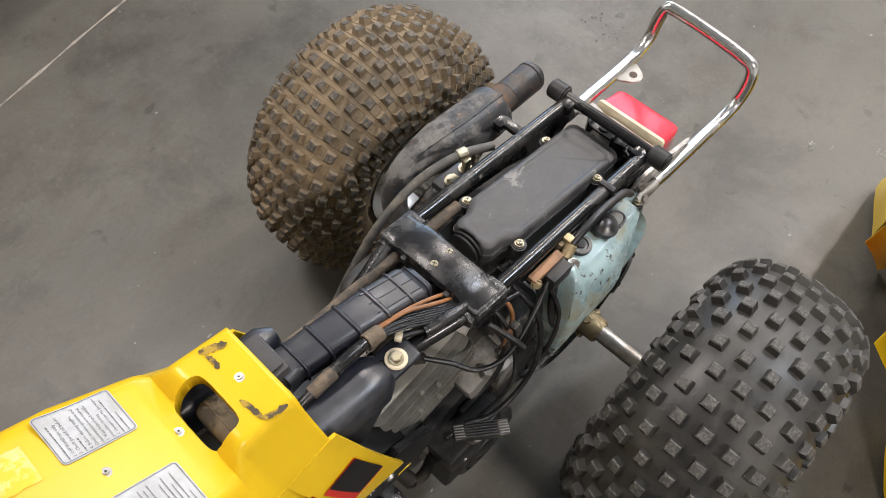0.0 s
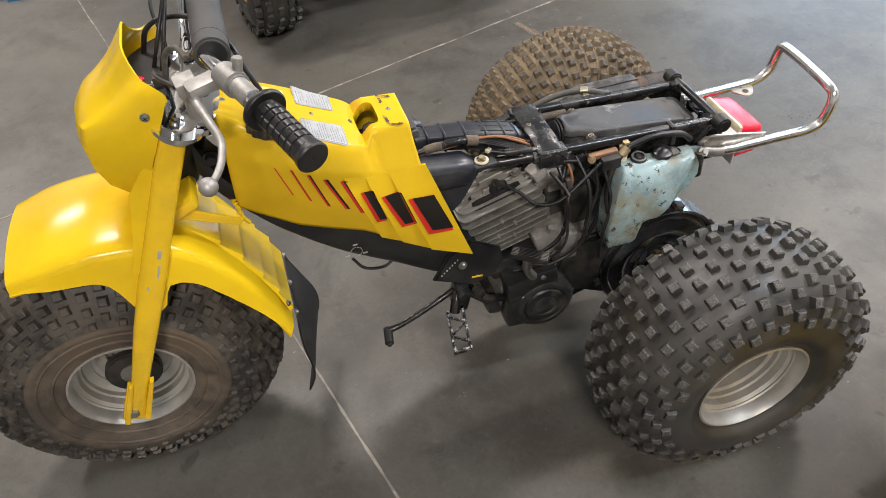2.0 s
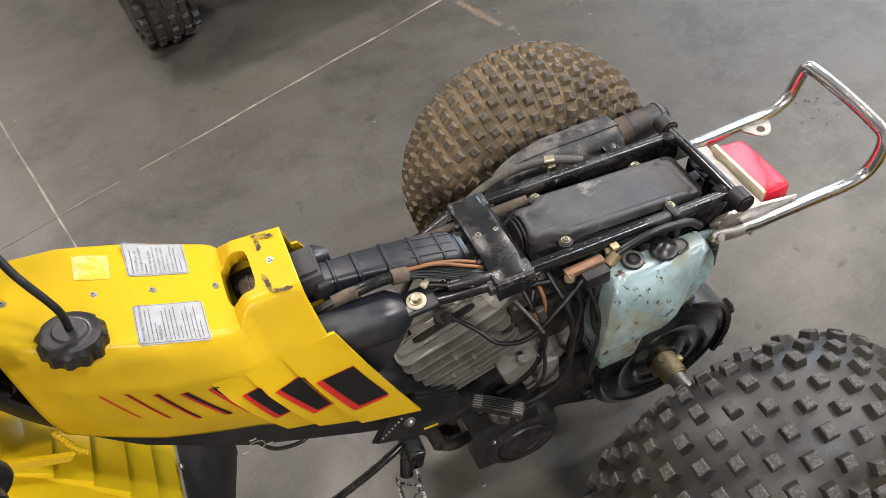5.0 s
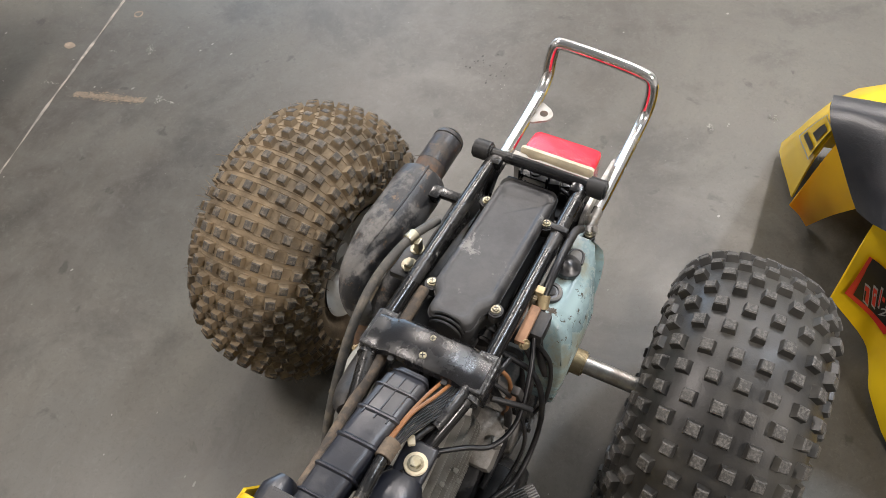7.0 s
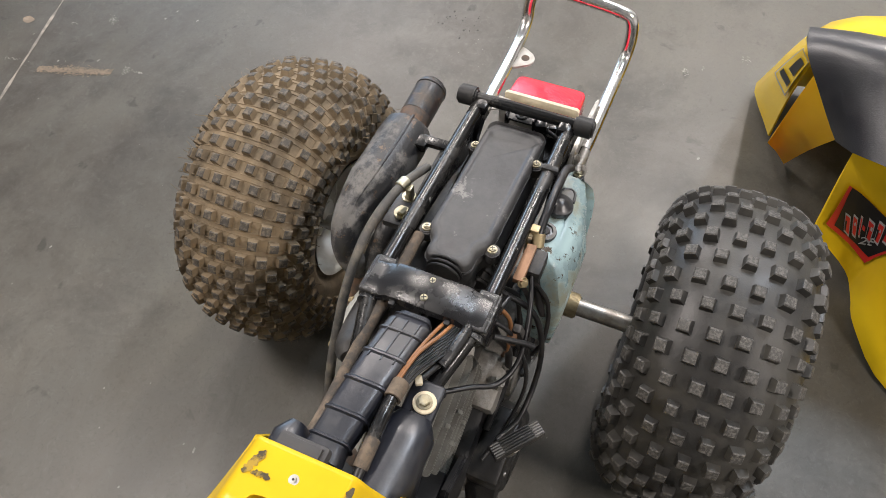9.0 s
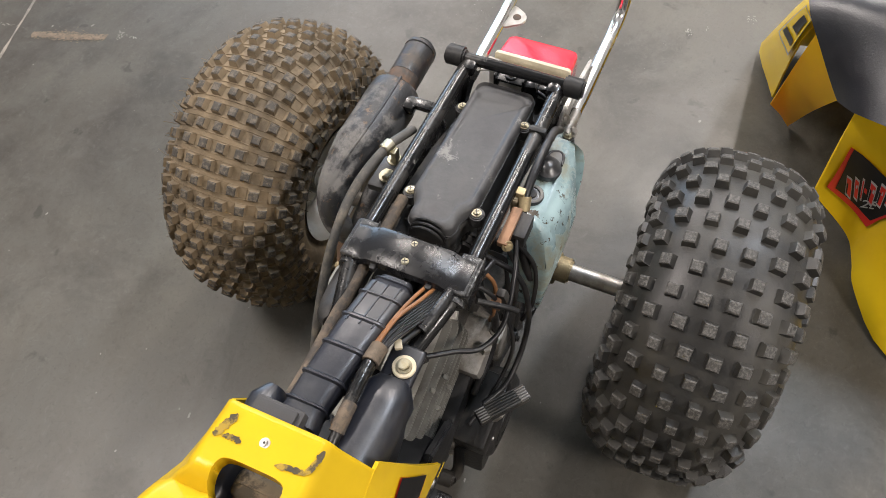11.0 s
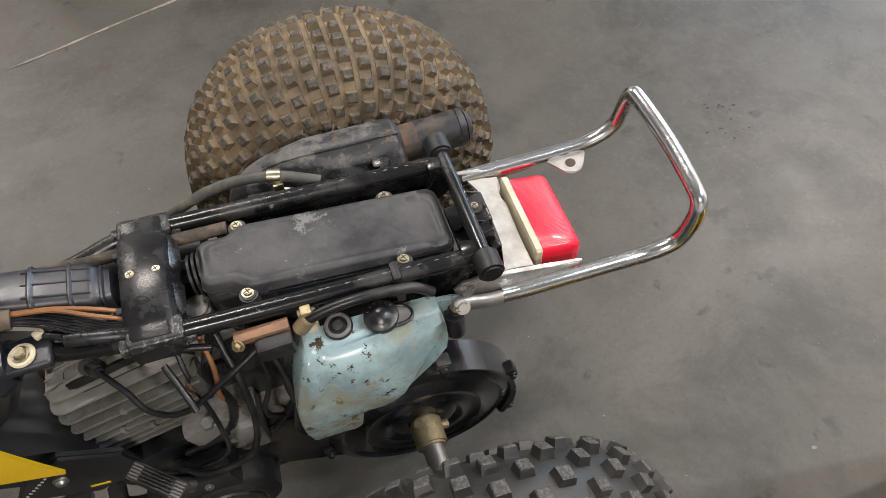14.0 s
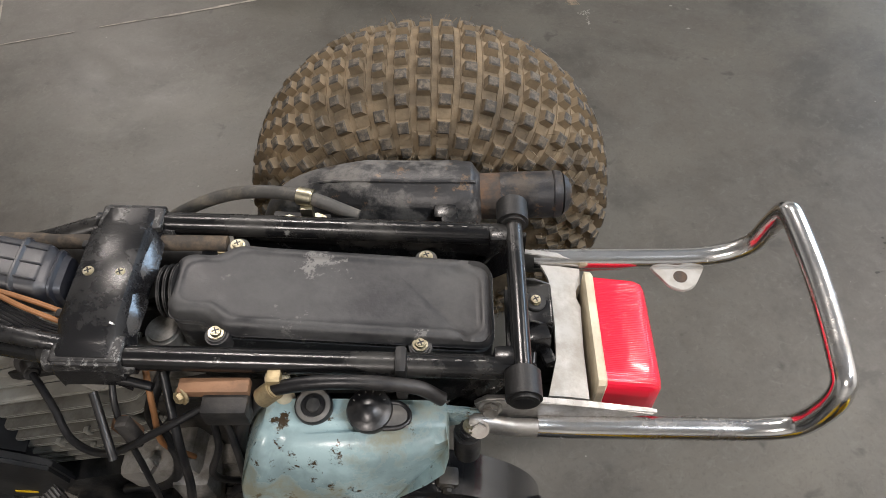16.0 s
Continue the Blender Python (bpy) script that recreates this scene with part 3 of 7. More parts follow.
        skin(bm, [[q + et * 0.0005, q - et * 0.0003 + er * 0.0004, q - et * 0.0003 - er * 0.0004] for q in pts])
    for sr, lift in rings:
        # moulded rings on the sidewalls
        for sg in (-1, 1):
            s, r, ns, nr = on(sg * sr)
            turned(bm, [(s - nr * 0.003, r + abs(ns) * 0.003), (s + ns * lift, r + nr * lift), (s + nr * 0.003, r - abs(ns) * 0.003)], None, 96)
    for v in bm.verts:
        v.co += centre
        if v.co.z < 0.02:
            deep = 0.02 - v.co.z
            v.co.y += deep * 0.15 * (1 if v.co.y > centre.y else -1) * min(1, abs(v.co.y - centre.y) / (half * 0.6))
            v.co.z = 0.02 - 0.018 * (1 - math.exp(-deep / 0.018))
    me = bpy.data.meshes.new(name)
    bm.to_mesh(me)
    bm.free()
    for m in mats:
        me.materials.append(m)
    me.polygons.foreach_set("use_smooth", [True] * len(me.polygons))
    me.set_sharp_from_angle(angle=radians(30))
    ob = new(name, me)
    ob.parent = parent
    ob["label"] = label
    return ob


def wheel(name, centre, side, lip_r, lip_s, disc_s, mat, label):
    """A pressed steel wheel: rim, drop centre, disc and hub. side: +1 where the open face looks to +y."""
    m = Matrix.Translation(centre) @ Matrix.Diagonal((1, side, 1, 1))
    bm = bmesh.new()
    turned(bm, [(disc_s, 0.018), (disc_s + 0.004, 0.05), (disc_s - 0.006, 0.07), (disc_s - 0.004, 0.078)], m, 40)
    cyl(bm, m @ Vector((0, disc_s - 0.03, 0)), m @ Vector((0, disc_s + 0.024, 0)), 0.024, n=24, bev=0.003)
    hub = part(name, bm, mat, trike, label)
    bm = bmesh.new()
    turned(bm, [(lip_s - 0.002, lip_r), (lip_s + 0.003, lip_r + 0.001), (lip_s + 0.004, lip_r - 0.003), (lip_s - 0.002, lip_r - 0.006), (lip_s - 0.012, lip_r - 0.009),
                (lip_s - 0.024, lip_r - 0.0095), (lip_s - 0.027, lip_r - 0.0125), (lip_s - 0.030, lip_r - 0.0105), (lip_s - 0.036, lip_r - 0.017), (lip_s - 0.050, lip_r - 0.019), (lip_s - 0.053, lip_r - 0.023), (lip_s - 0.062, lip_r - 0.024), (lip_s - 0.066, lip_r - 0.031),
                (disc_s, 0.078), (-lip_s + 0.06, 0.080), (-lip_s + 0.045, lip_r - 0.020), (-lip_s + 0.012, lip_r - 0.009), (-lip_s, lip_r - 0.003), (-lip_s - 0.003, lip_r)], m, 72)
    part("rim", bm, mat, hub)
    for k in range(4):
        a = math.pi / 4 + k * math.pi / 2
        hexbolt("wheel_nut", m @ Vector((0.046 * math.sin(a), disc_s + 0.004, 0.046 * math.cos(a))), 0.007, (0, side, 0), hub, M_STEEL)
    return hub


LEFT = AXLE + Vector((0, 0.374, 0))
wl = wheel("rear_wheel", LEFT, 1, 0.116, 0.109, -0.035, M_RIM, "silver steel wheel with rust at the lip")
tyre("tyre", LEFT, 0.268, 0.125, 0.116, 0.108, 44, 0.0392, 0.0172, 0.0112, (M_TYRE_L, M_KNOB_L), wl, "black balloon tyre with square worn grey knobs", 0.165)
RIGHT = AXLE + Vector((-0.0085, -0.412, 0.022))
wr = wheel("rear_wheel", RIGHT, -1, 0.116, 0.103, -0.035, M_RIM, "silver steel wheel")
tyre("tyre", RIGHT, 0.263, 0.119, 0.116, 0.102, 56, 0.0318, 0.0152, 0.011, (M_TYRE_R, M_KNOB_R), wr, "dusty brown balloon tyre with small square knobs", 0.178, groove=True, hairs=420)
wf = wheel("front_wheel", FRONT, 1, 0.118, 0.083, 0.012, M_RIM, "silver steel front wheel")
tyre("tyre", FRONT, 0.299, 0.097, 0.118, 0.082, 48, 0.0290, 0.0165, 0.0115, (M_TYRE_F, M_KNOB_F), wf, "dusty knobbly front tyre with brown sidewalls", 0.158, rnd_=1.8, rings=((0.176, 0.0022), (0.204, 0.0026)), dark=0.112)

# rear axle, drum and final-drive case
bm = bmesh.new()
cyl(bm, AXLE + Vector((0, -0.41, 0)), AXLE + Vector((0, 0.37, 0)), 0.0155, n=24)
part("axle", bm, M_STEEL, trike, "bare steel rear axle")
bm = bmesh.new()
cyl(bm, AXLE + Vector((0, 0.115, 0)), AXLE + Vector((0, 0.158, 0)), 0.023, n=24, bev=0.003)
for k in range(3):
    a = k * 2.1 + 0.4
    cyl(bm, AXLE + Vector((0.022 * math.sin(a), 0.128, 0.022 * math.cos(a))), AXLE + Vector((0.032 * math.sin(a), 0.128, 0.032 * math.cos(a))), 0.007, n=8, bev=0.001)
part("axle_collar", bm, M_BRASS, trike, "dirty brass-coloured axle collar")
m = Matrix.Translation(AXLE)
bm = bmesh.new()
turned(bm, [(0.115, 0.02), (0.118, 0.035), (0.112, 0.05), (0.116, 0.058), (0.112, 0.066), (0.112, 0.082), (0.116, 0.088), (0.112, 0.094), (0.110, 0.118), (0.113, 0.122),
            (0.110, 0.127), (0.108, 0.136), (0.100, 0.141), (0.078, 0.140), (0.074, 0.132), (0.074, 0.02)], m, 64)
part("drive_cover", bm, M_GLOSSCASE, trike, "round ribbed black chain and sprocket cover")
bm = bmesh.new()
arc = [(0.1395 * math.sin(a), 0.1395 * math.cos(a)) for a in (radians(k) for k in range(-120, 31, 6))]
rings = []
for x, z in arc:
    d = Vector((x, 0, z)).normalized()
    c = AXLE + Vector((x, 0, z))
    rings.append([c + Vector((0, 0.069, 0)) - d * 0.004, c + Vector((0, 0.112, 0)) - d * 0.004, c + Vector((0, 0.115, 0)) + d * 0.004, c + Vector((0, 0.069, 0)) + d * 0.006])
skin(bm, rings)
part("cover_rim", bm, M_GLOSSCASE, trike)
for a in (-112, -70, -15, 28, 100):
    d = Vector((math.sin(radians(a)), 0, math.cos(radians(a))))
    bm = bmesh.new()
    rbox(bm, AXLE + d * 0.145 + Vector((0, 0.10, 0)), (0.022, 0.02, 0.018), 0.004, rot=(0, a, 0))
    lug = part("cover_lug", bm, M_CASE, trike)
    hexbolt("bolt", AXLE + d * 0.146 + Vector((0, 0.111, 0)), 0.005, (0, 1, 0), lug, M_CASE)
# swing arm and chain case towards the engine
bm = bmesh.new()
slab(bm, [(-0.15, 0.12), (-0.05, 0.14), (0.06, 0.20), (0.10, 0.26), (0.08, 0.33), (0.0, 0.33), (-0.06, 0.345), (-0.15, 0.32)], 0.05, "y", 0.078, 0.006)
part("chain_case", bm, M_CASE, trike, "greasy black chain case")
bm = bmesh.new()
slab(bm, [(-0.15, 0.18), (0.0, 0.19), (0.12, 0.24), (0.12, 0.29), (-0.02, 0.27), (-0.15, 0.27)], 0.04, "y", -0.085, 0.006)
part("swing_arm", bm, M_BLACKPAINT, trike)
bm = bmesh.new()
cyl(bm, AXLE + Vector((0, -0.17, 0)), AXLE + Vector((0, 0.06, 0)), 0.034, n=24, bev=0.004)
cyl(bm, AXLE + Vector((0, -0.20, 0)), AXLE + Vector((0, -0.13, 0)), 0.075, n=36, bev=0.006)
part("axle_housing", bm, M_CASE, trike)

# ---- frame ----
for sy in (-1, 1):
    tube("frame_rail", [(-0.25, sy * 0.0725, 0.553), (-0.1, sy * 0.0725, 0.563), (0.05, sy * 0.0725, 0.573), (0.13, sy * 0.070, 0.577), (0.22, sy * 0.05, 0.57), (0.36, sy * 0.03, 0.59)], 0.0108, M_BLACKPAINT, trike, n=16)
    bm = bmesh.new()
    slab(bm, [(-0.265, 0.555), (-0.265, 0.505), (-0.23, 0.48), (-0.10, 0.525), (0.02, 0.545), (0.02, 0.568)], 0.006, "y", sy * 0.0715, 0.001)
    part("rail_gusset", bm, M_BLACKPAINT, trike)
    bm = bmesh.new()
    cyl(bm, (-0.252, sy * 0.078, 0.560), (-0.252, sy * 0.108, 0.560), 0.0155, n=24, bev=0.003)
    cap = part("rail_end_cap", bm, M_RUBBER, trike, "black rubber cross-tube end")
    bm = bmesh.new()
    cyl(bm, (-0.252, sy * 0.1072, 0.560), (-0.252, sy * 0.1084, 0.560), 0.0085, n=18)
    part("bore", bm, M_DECALBLACK, cap)
    tube("rear_stay", [(-0.245, sy * 0.072, 0.555), (-0.19, sy * 0.075, 0.47), (-0.06, sy * 0.08, 0.32)], 0.009, M_BLACKPAINT, trike)
for sy in (-1, 1):
    bm = bmesh.new()
    seq = spline([(-0.235, sy * 0.0725, 0.554), (-0.1, sy * 0.0725, 0.563), (0.05, sy * 0.0725, 0.573)], 40)
    sweep(bm, [p + Vector((0, 0.001 * noise.noise((i * 0.3, sy, 0)), 0.0102)) for i, p in enumerate(seq)], lambda t: max(0.0002, 0.0006 + 0.0011 * noise.noise((t * 40, sy * 3, 1))), 6)
    part("worn_line", bm, M_WORNLINE, trike, "bare line worn through the black paint")
tube("cross_tube", [(-0.252, -0.09, 0.560), (-0.252, 0.0, 0.561), (-0.252, 0.09, 0.560)], 0.0088, M_BLACKPAINT, trike, n=16)
for sy in (-1, 1):
    part("tube_weld", rbox(bmesh.new(), (-0.243, sy * 0.066, 0.557), (0.03, 0.02, 0.018), 0.006), M_BLACKPAINT, trike)
bm = bmesh.new()
rbox(bm, (-0.150, 0.0735, 0.561), (0.011, 0.026, 0.026), 0.005)
rbox(bm, (-0.150, 0.088, 0.548), (0.010, 0.007, 0.03), 0.002)
part("cable_tie", bm, M_RUBBER, trike)

# clamp plate over the rails: raised middle and folded ends
bm = bmesh.new()
grid = []
for i, x in enumerate([0.0765, 0.079, 0.082, 0.0855, 0.090, 0.110, 0.124, 0.1285, 0.1305]):
    drop = [0.022, 0.016, 0.007, 0.001, 0.0, 0.0, 0.001, 0.003, 0.010][i]
    row = []
    for y, z in ((-0.0835, 0.556), (-0.083, 0.576), (-0.077, 0.5865), (-0.066, 0.5880), (-0.056, 0.5885), (-0.047, 0.5945), (0.0, 0.5945), (0.047, 0.5945),
                 (0.056, 0.5885), (0.066, 0.5880), (0.077, 0.5865), (0.083, 0.576), (0.0835, 0.556)):
        row.append((x, y, z - drop * (1.0 if abs(y) < 0.07 else 0.5) + (x - 0.107) * 0.06 + 0.002))
    grid.append(row)
solid_sheet(bm, grid, -0.004)
rbox(bm, (0.1062, 0.0, 0.5947), (0.044, 0.094, 0.004), 0.0012, rot=(0, -3.5, 0))
clamp = part("clamp_plate", bm, M_CLAMP, trike, "scuffed black steel clamp plate")
for sy in (-1, 1):
    bm = bmesh.new()
    rbox(bm, (0.1035, sy * 0.0705, 0.5862), (0.058, 0.026, 0.009), 0.003, rot=(0, -3.5, 0), seg=3)
    rbox(bm, (0.1035, sy * 0.0825, 0.572), (0.056, 0.008, 0.034), 0.003, rot=(0, -3.5, 0))
    sweep(bm, [(x, sy * 0.0722, 0.5665 + x * 0.073 + 0.0006 * noise.noise((x * 300, sy, 2))) for x in (0.066 + 0.003 * k for k in range(26))], lambda t: 0.0118 + 0.0012 * noise.noise((t * 37, sy * 5, 3)), 14)
    saddle = part("saddle", bm, M_SADDLE, clamp, "corroded saddle end over the rail")
bm = bmesh.new()
solid_sheet(bm, [[(0.0708 + k, y, 0.5765), (0.0736 + k, y, 0.5812), (0.0770 + k, y, 0.5860), (0.0808 + k, y, 0.5905), (0.0848, y, 0.5943), (0.0885, y, 0.5966)] for y, k in ((-0.052, 0.005), (-0.046, 0.001), (-0.025, 0.0), (-0.006, 0.0), (0.0, 0.003), (0.010, 0.004), (0.018, 0.0), (0.046, 0.001), (0.052, 0.005))], 0.0015)
part("rear_slope", bm, M_SLOPE, clamp, "glossy folded rear edge")
bm = bmesh.new()
rbox(bm, (0.1318, 0.0, 0.5885), (0.0025, 0.066, 0.005), 0.001)
part("front_lip", bm, M_STEEL, clamp, "bare worn front lip")
for sy in (-1, 1):
    part("lip_tab", rbox(bmesh.new(), (0.1345, sy * 0.037, 0.588), (0.010, 0.008, 0.010), 0.002), M_RUBBER, clamp)
    part("pressed_rib", rbox(bmesh.new(), (0.107, sy * 0.043, 0.5972), (0.028, 0.0016, 0.0014), 0.0005, rot=(0, -3.5, 0)), M_SADDLE, clamp)
    part("pressed_rib", rbox(bmesh.new(), (0.096, sy * 0.029, 0.5965), (0.0016, 0.028, 0.0014), 0.0005, rot=(0, -3.5, 0)), M_SADDLE, clamp)
    part("pressed_rib", rbox(bmesh.new(), (0.1185, sy * 0.029, 0.5979), (0.0016, 0.028, 0.0014), 0.0005, rot=(0, -3.5, 0)), M_SADDLE, clamp)
screw("screw", (0.092, 0.0, 0.5955), 0.0054, (0, 0, 1), clamp)
screw("screw", (0.119, 0.0, 0.598), 0.0054, (0, 0, 1), clamp)
clamp.location = (0.0045, 0.001, -0.001)

# ---- air box between the rails ----
bm = bmesh.new()


def box_z(x):
    return 0.5845 + (x - 0.05) * 0.115


def outline(x0, x1, w, r, n=6):
    pts = []
    for cx, cy, a0 in ((x1 - r, w - r, 0), (x0 + r, w - r, 90), (x0 + r, -w + r, 180), (x1 - r, -w + r, 270)):
        for k in range(n + 1):
            a = radians(a0 + 90 * k / n)
            pts.append((cx + r * math.cos(a), cy + r * math.sin(a)))
    return pts


def dense(pts, step=0.006):
    out = []
    for a, b in zip(pts, pts[1:] + pts[:1]):
        a, b = Vector((*a,)), Vector((*b,))
        k = max(1, int((b - a).length / step))
        out += [a.lerp(b, i / k) for i in range(k)]
    return out


base = dense([Vector((x, y, 0)) for x, y in outline(-0.232, 0.058, 0.047, 0.014)])


def lid_ring(scale_in, z_off):
    ring = []
    for p in base:
        x, y = p.x, p.y
        f = max(0.0, min(1.0, (x - 0.004) / 0.026))
        y *= lerp(1.0, 0.73, f * f * (3 - 2 * f))
        cx = -0.087
        d = Vector((x - cx, y, 0))
        ln = max(abs(d.x) / 0.145, abs(d.y) / 0.047, 0.01)
        x2 = x - math.copysign(scale_in, d.x) * (1 if abs(d.x) > 0.12 else abs(d.x) / 0.12)
        y2 = y - math.copysign(scale_in, y) * (1 if abs(y) > 0.02 else abs(y) / 0.02)
        tail = 0.010 * max(0.0, min(1.0, (-0.205 - x) / 0.012)) if z_off > -0.004 else 0
        ring.append((x2, y2, box_z(x) + z_off - tail * 0.8))
    return ring


skin(bm, [lid_ring(-0.002, -0.075), lid_ring(-0.002, -0.022), lid_ring(-0.0075, -0.0205), lid_ring(-0.0085, -0.0175), lid_ring(-0.0075, -0.0145), lid_ring(-0.0005, -0.0140), lid_ring(0.001, -0.015), lid_ring(0.0028, -0.0050), lid_ring(0.0045, -0.0022), lid_ring(0.0075, -0.0006), lid_ring(0.0105, 0.0), lid_ring(0.0125, -0.0010), lid_ring(0.0145, -0.0020), lid_ring(0.018, -0.0020)])
airbox = part("air_box", bm, M_BOXBLACK, trike, "scuffed black plastic air box")
for sx, sy in ((0.008, -0.0475), (-0.168, -0.0475), (-0.165, 0.0485), (0.010, 0.0475)):
    part("screw_boss", cyl(bmesh.new(), (sx, sy, box_z(sx) - 0.03), (sx, sy, box_z(sx) - 0.009), 0.0105, n=18, bev=0.002), M_BOXBLACK, airbox)
    screw("screw", (sx, sy, box_z(sx) - 0.008), 0.0052, (-0.1, 0, 1), airbox)
bm = bmesh.new()
for k in range(3):
    cyl(bm, (0.052 + 0.006 * k, 0, 0.566), (0.055 + 0.006 * k, 0, 0.566), 0.026 - 0.001 * k, n=28, bev=0.001)
part("air_box_neck", bm, M_RUBBER, trike)

# intake duct: ribbed oblong rubber boot
bm = bmesh.new()
rings = []
path = spline([(0.146, 0.0, 0.580), (0.19, -0.003, 0.592), (0.25, -0.008, 0.604), (0.31, -0.013, 0.612), (0.355, -0.016, 0.617)], 26)
for i, p in enumerate(path):
    t = i / (len(path) - 1)
    w = table([(0, 0.020), (0.07, 0.0235), (0.10, 0.0270), (0.35, 0.0265), (0.9, 0.0215), (1, 0.025)], t)
    h = table([(0, 0.016), (0.07, 0.019), (0.10, 0.022), (0.4, 0.022), (1, 0.018)], t)
    rib = 0.0024 if i % 17 in (4, 5) else 0.0
    ring = []
    for k in range(24):
        a = 2 * math.pi * k / 24
        cx, cz = math.cos(a), math.sin(a)
        e = 0.42
        ring.append((p.x, p.y + math.copysign(abs(cx) ** e, cx) * (w + rib), p.z + math.copysign(abs(cz) ** e, cz) * (h + rib)))
    rings.append(ring)
skin(bm, rings)
duct = part("intake_duct", bm, M_TANKBLACK, trike, "ribbed black rubber intake duct", 30)
for off in (-0.016, 0.0, 0.016):
    bm = bmesh.new()
    seq = [p + Vector((0, off, table([(0, 0.016), (0.07, 0.019), (0.10, 0.022), (0.4, 0.022), (1, 0.018)], i / (len(path) - 1)) + 0.0002)) for i, p in enumerate(path) if 10 <= i <= 42]
    sweep(bm, seq, 0.0011, 8)
    part("moulded_rib", bm, M_TANKBLACK, duct)
bm = bmesh.new()
rbox(bm, (0.366, -0.030, 0.622), (0.045, 0.058, 0.05), 0.005)
rbox(bm, (0.366, -0.030, 0.648), (0.036, 0.046, 0.008), 0.002)
part("duct_box", bm, M_PAD, trike, "black snorkel box under the tank cover")

# ---- fuel tank: black plastic with two lobes behind the yellow cover ----
bm = bmesh.new()
rings = []
for t in range(13):
    f = t / 12
    x = lerp(0.259, 0.46, f)
    w = 0.031 * min(1, (0.45 + f * 9)) ** 0.5
    h = lerp(0.030, 0.040, f) * min(1, 0.5 + f * 8) ** 0.5
    c = Vector((x, 0.049, lerp(0.572, 0.592, f)))
    rings.append([c + Vector((0, math.copysign(abs(math.cos(a)) ** 0.7, math.cos(a)) * w, math.copysign(abs(math.sin(a)) ** 0.7, math.sin(a)) * h)) for a in (2 * math.pi * k / 24 for k in range(24))])
skin(bm, rings)
rbox(bm, (0.240, 0.050, 0.578), (0.052, 0.040, 0.012), 0.005, seg=3)
tank = part("fuel_tank", bm, M_TANKBLACK, trike, "black plastic fuel tank under the yellow cover")
bm = bmesh.new()
rings = []
for t in range(9):
    f = t / 8
    x = lerp(0.325, 0.46, f)
    w = 0.020 * min(1, (0.25 + f * 6)) ** 0.5
    h = 0.034 * min(1, 0.45 + f * 5) ** 0.5
    rings.append([Vector((x, -0.058 + math.copysign(abs(math.cos(a)) ** 0.7, math.cos(a)) * w, 0.602 + math.copysign(abs(math.sin(a)) ** 0.7, math.sin(a)) * h)) for a in (2 * math.pi * k / 20 for k in range(20))])
skin(bm, rings)
part("tank_lobe", bm, M_TANKBLACK, tank)
# lower flank that slopes inwards under the left lobe
bm = bmesh.new()
slab(bm, [(0.25, 0.565), (0.40, 0.585), (0.40, 0.44), (0.335, 0.46), (0.29, 0.50)], 0.062, "y", 0.040, 0.010)
part("tank_flank", bm, M_TANKBLACK, tank)
bm = bmesh.new()
cyl(bm, (0.242, 0.054, 0.584), (0.242, 0.054, 0.588), 0.0140, n=28, bev=0.001)
part("bolt_washer", bm, M_CREAM, tank, "large pale washer")
hexbolt("tank_bolt", (0.242, 0.054, 0.5885), 0.0068, (0, 0, 1), tank, M_ZINC)

# ---- yellow tank cover ----
TOP = [(0.375, 0.708), (0.437, 0.713), (0.446, 0.706), (0.456, 0.694), (0.47, 0.704), (0.533, 0.736), (0.60, 0.772), (0.66, 0.800), (0.70, 0.812)]
WID = [(0.375, 0.055), (0.44, 0.058), (0.462, 0.080), (0.54, 0.088), (0.62, 0.082), (0.66, 0.068), (0.70, 0.045)]
SHY = [(0.375, 0.086), (0.44, 0.093), (0.48, 0.104), (0.56, 0.108), (0.64, 0.094), (0.70, 0.062)]
SHZ = [(0.375, 0.632), (0.44, 0.645), (0.50, 0.668), (0.60, 0.715), (0.70, 0.750)]
BOTZ = [(0.291, 0.408), (0.37, 0.452), (0.49, 0.530), (0.60, 0.570), (0.70, 0.628)]


def cover_point(u, v):
    """u: 0 at the rear, 1 at the front; v: 0 on the middle line, 1 at the lower edge."""
    xt = lerp(0.372, 0.686, u)
    zt, wt, sy, sz = table(TOP, xt), table(WID, xt), table(SHY, xt), table(SHZ, xt)
    if v < 0.30:
        return xt, wt * v / 0.30 * 0.86, zt
    if v < 0.42:
        f = (v - 0.30) / 0.12
        return xt, lerp(wt * 0.86, wt + 0.006, f), zt - 0.016 * f * f
    if v < 0.60:
        f = (v - 0.42) / 0.18
        return lerp(xt, xt - 0.006 * (1 - u), f), lerp(wt + 0.006, sy, f), lerp(zt - 0.016, sz, f)
    f = (v - 0.60) / 0.40
    xb = lerp(0.289, 0.695, u)
    bz = table(BOTZ, xb)
    return lerp(xt - 0.006 * (1 - u), xb, f), lerp(sy, lerp(0.106, 0.062, u ** 3), f) + 0.006 * math.sin(math.pi * f), lerp(sz, bz, f)


bm = bmesh.new()
NU, NV = 60, 44
top, bot = {}, {}
vv = [v / NV for v in range(NV, 0, -1)] + [0.0] + [v / NV for v in range(1, NV + 1)]
sg = [-1] * NV + [1] * (NV + 1)
G = []
for i in range(NU + 1):
    row = []
    for v, s in zip(vv, sg):
        x, y, z = cover_point(i / NU, v)
        row.append(Vector((x, s * y, z)))
    G.append(row)


def in_hole(p):
    return p.z > 0.66 and (abs(p.y - 0.003) / 0.035) ** 5 + (abs(p.x - 0.440) / 0.0195) ** 5 < 1


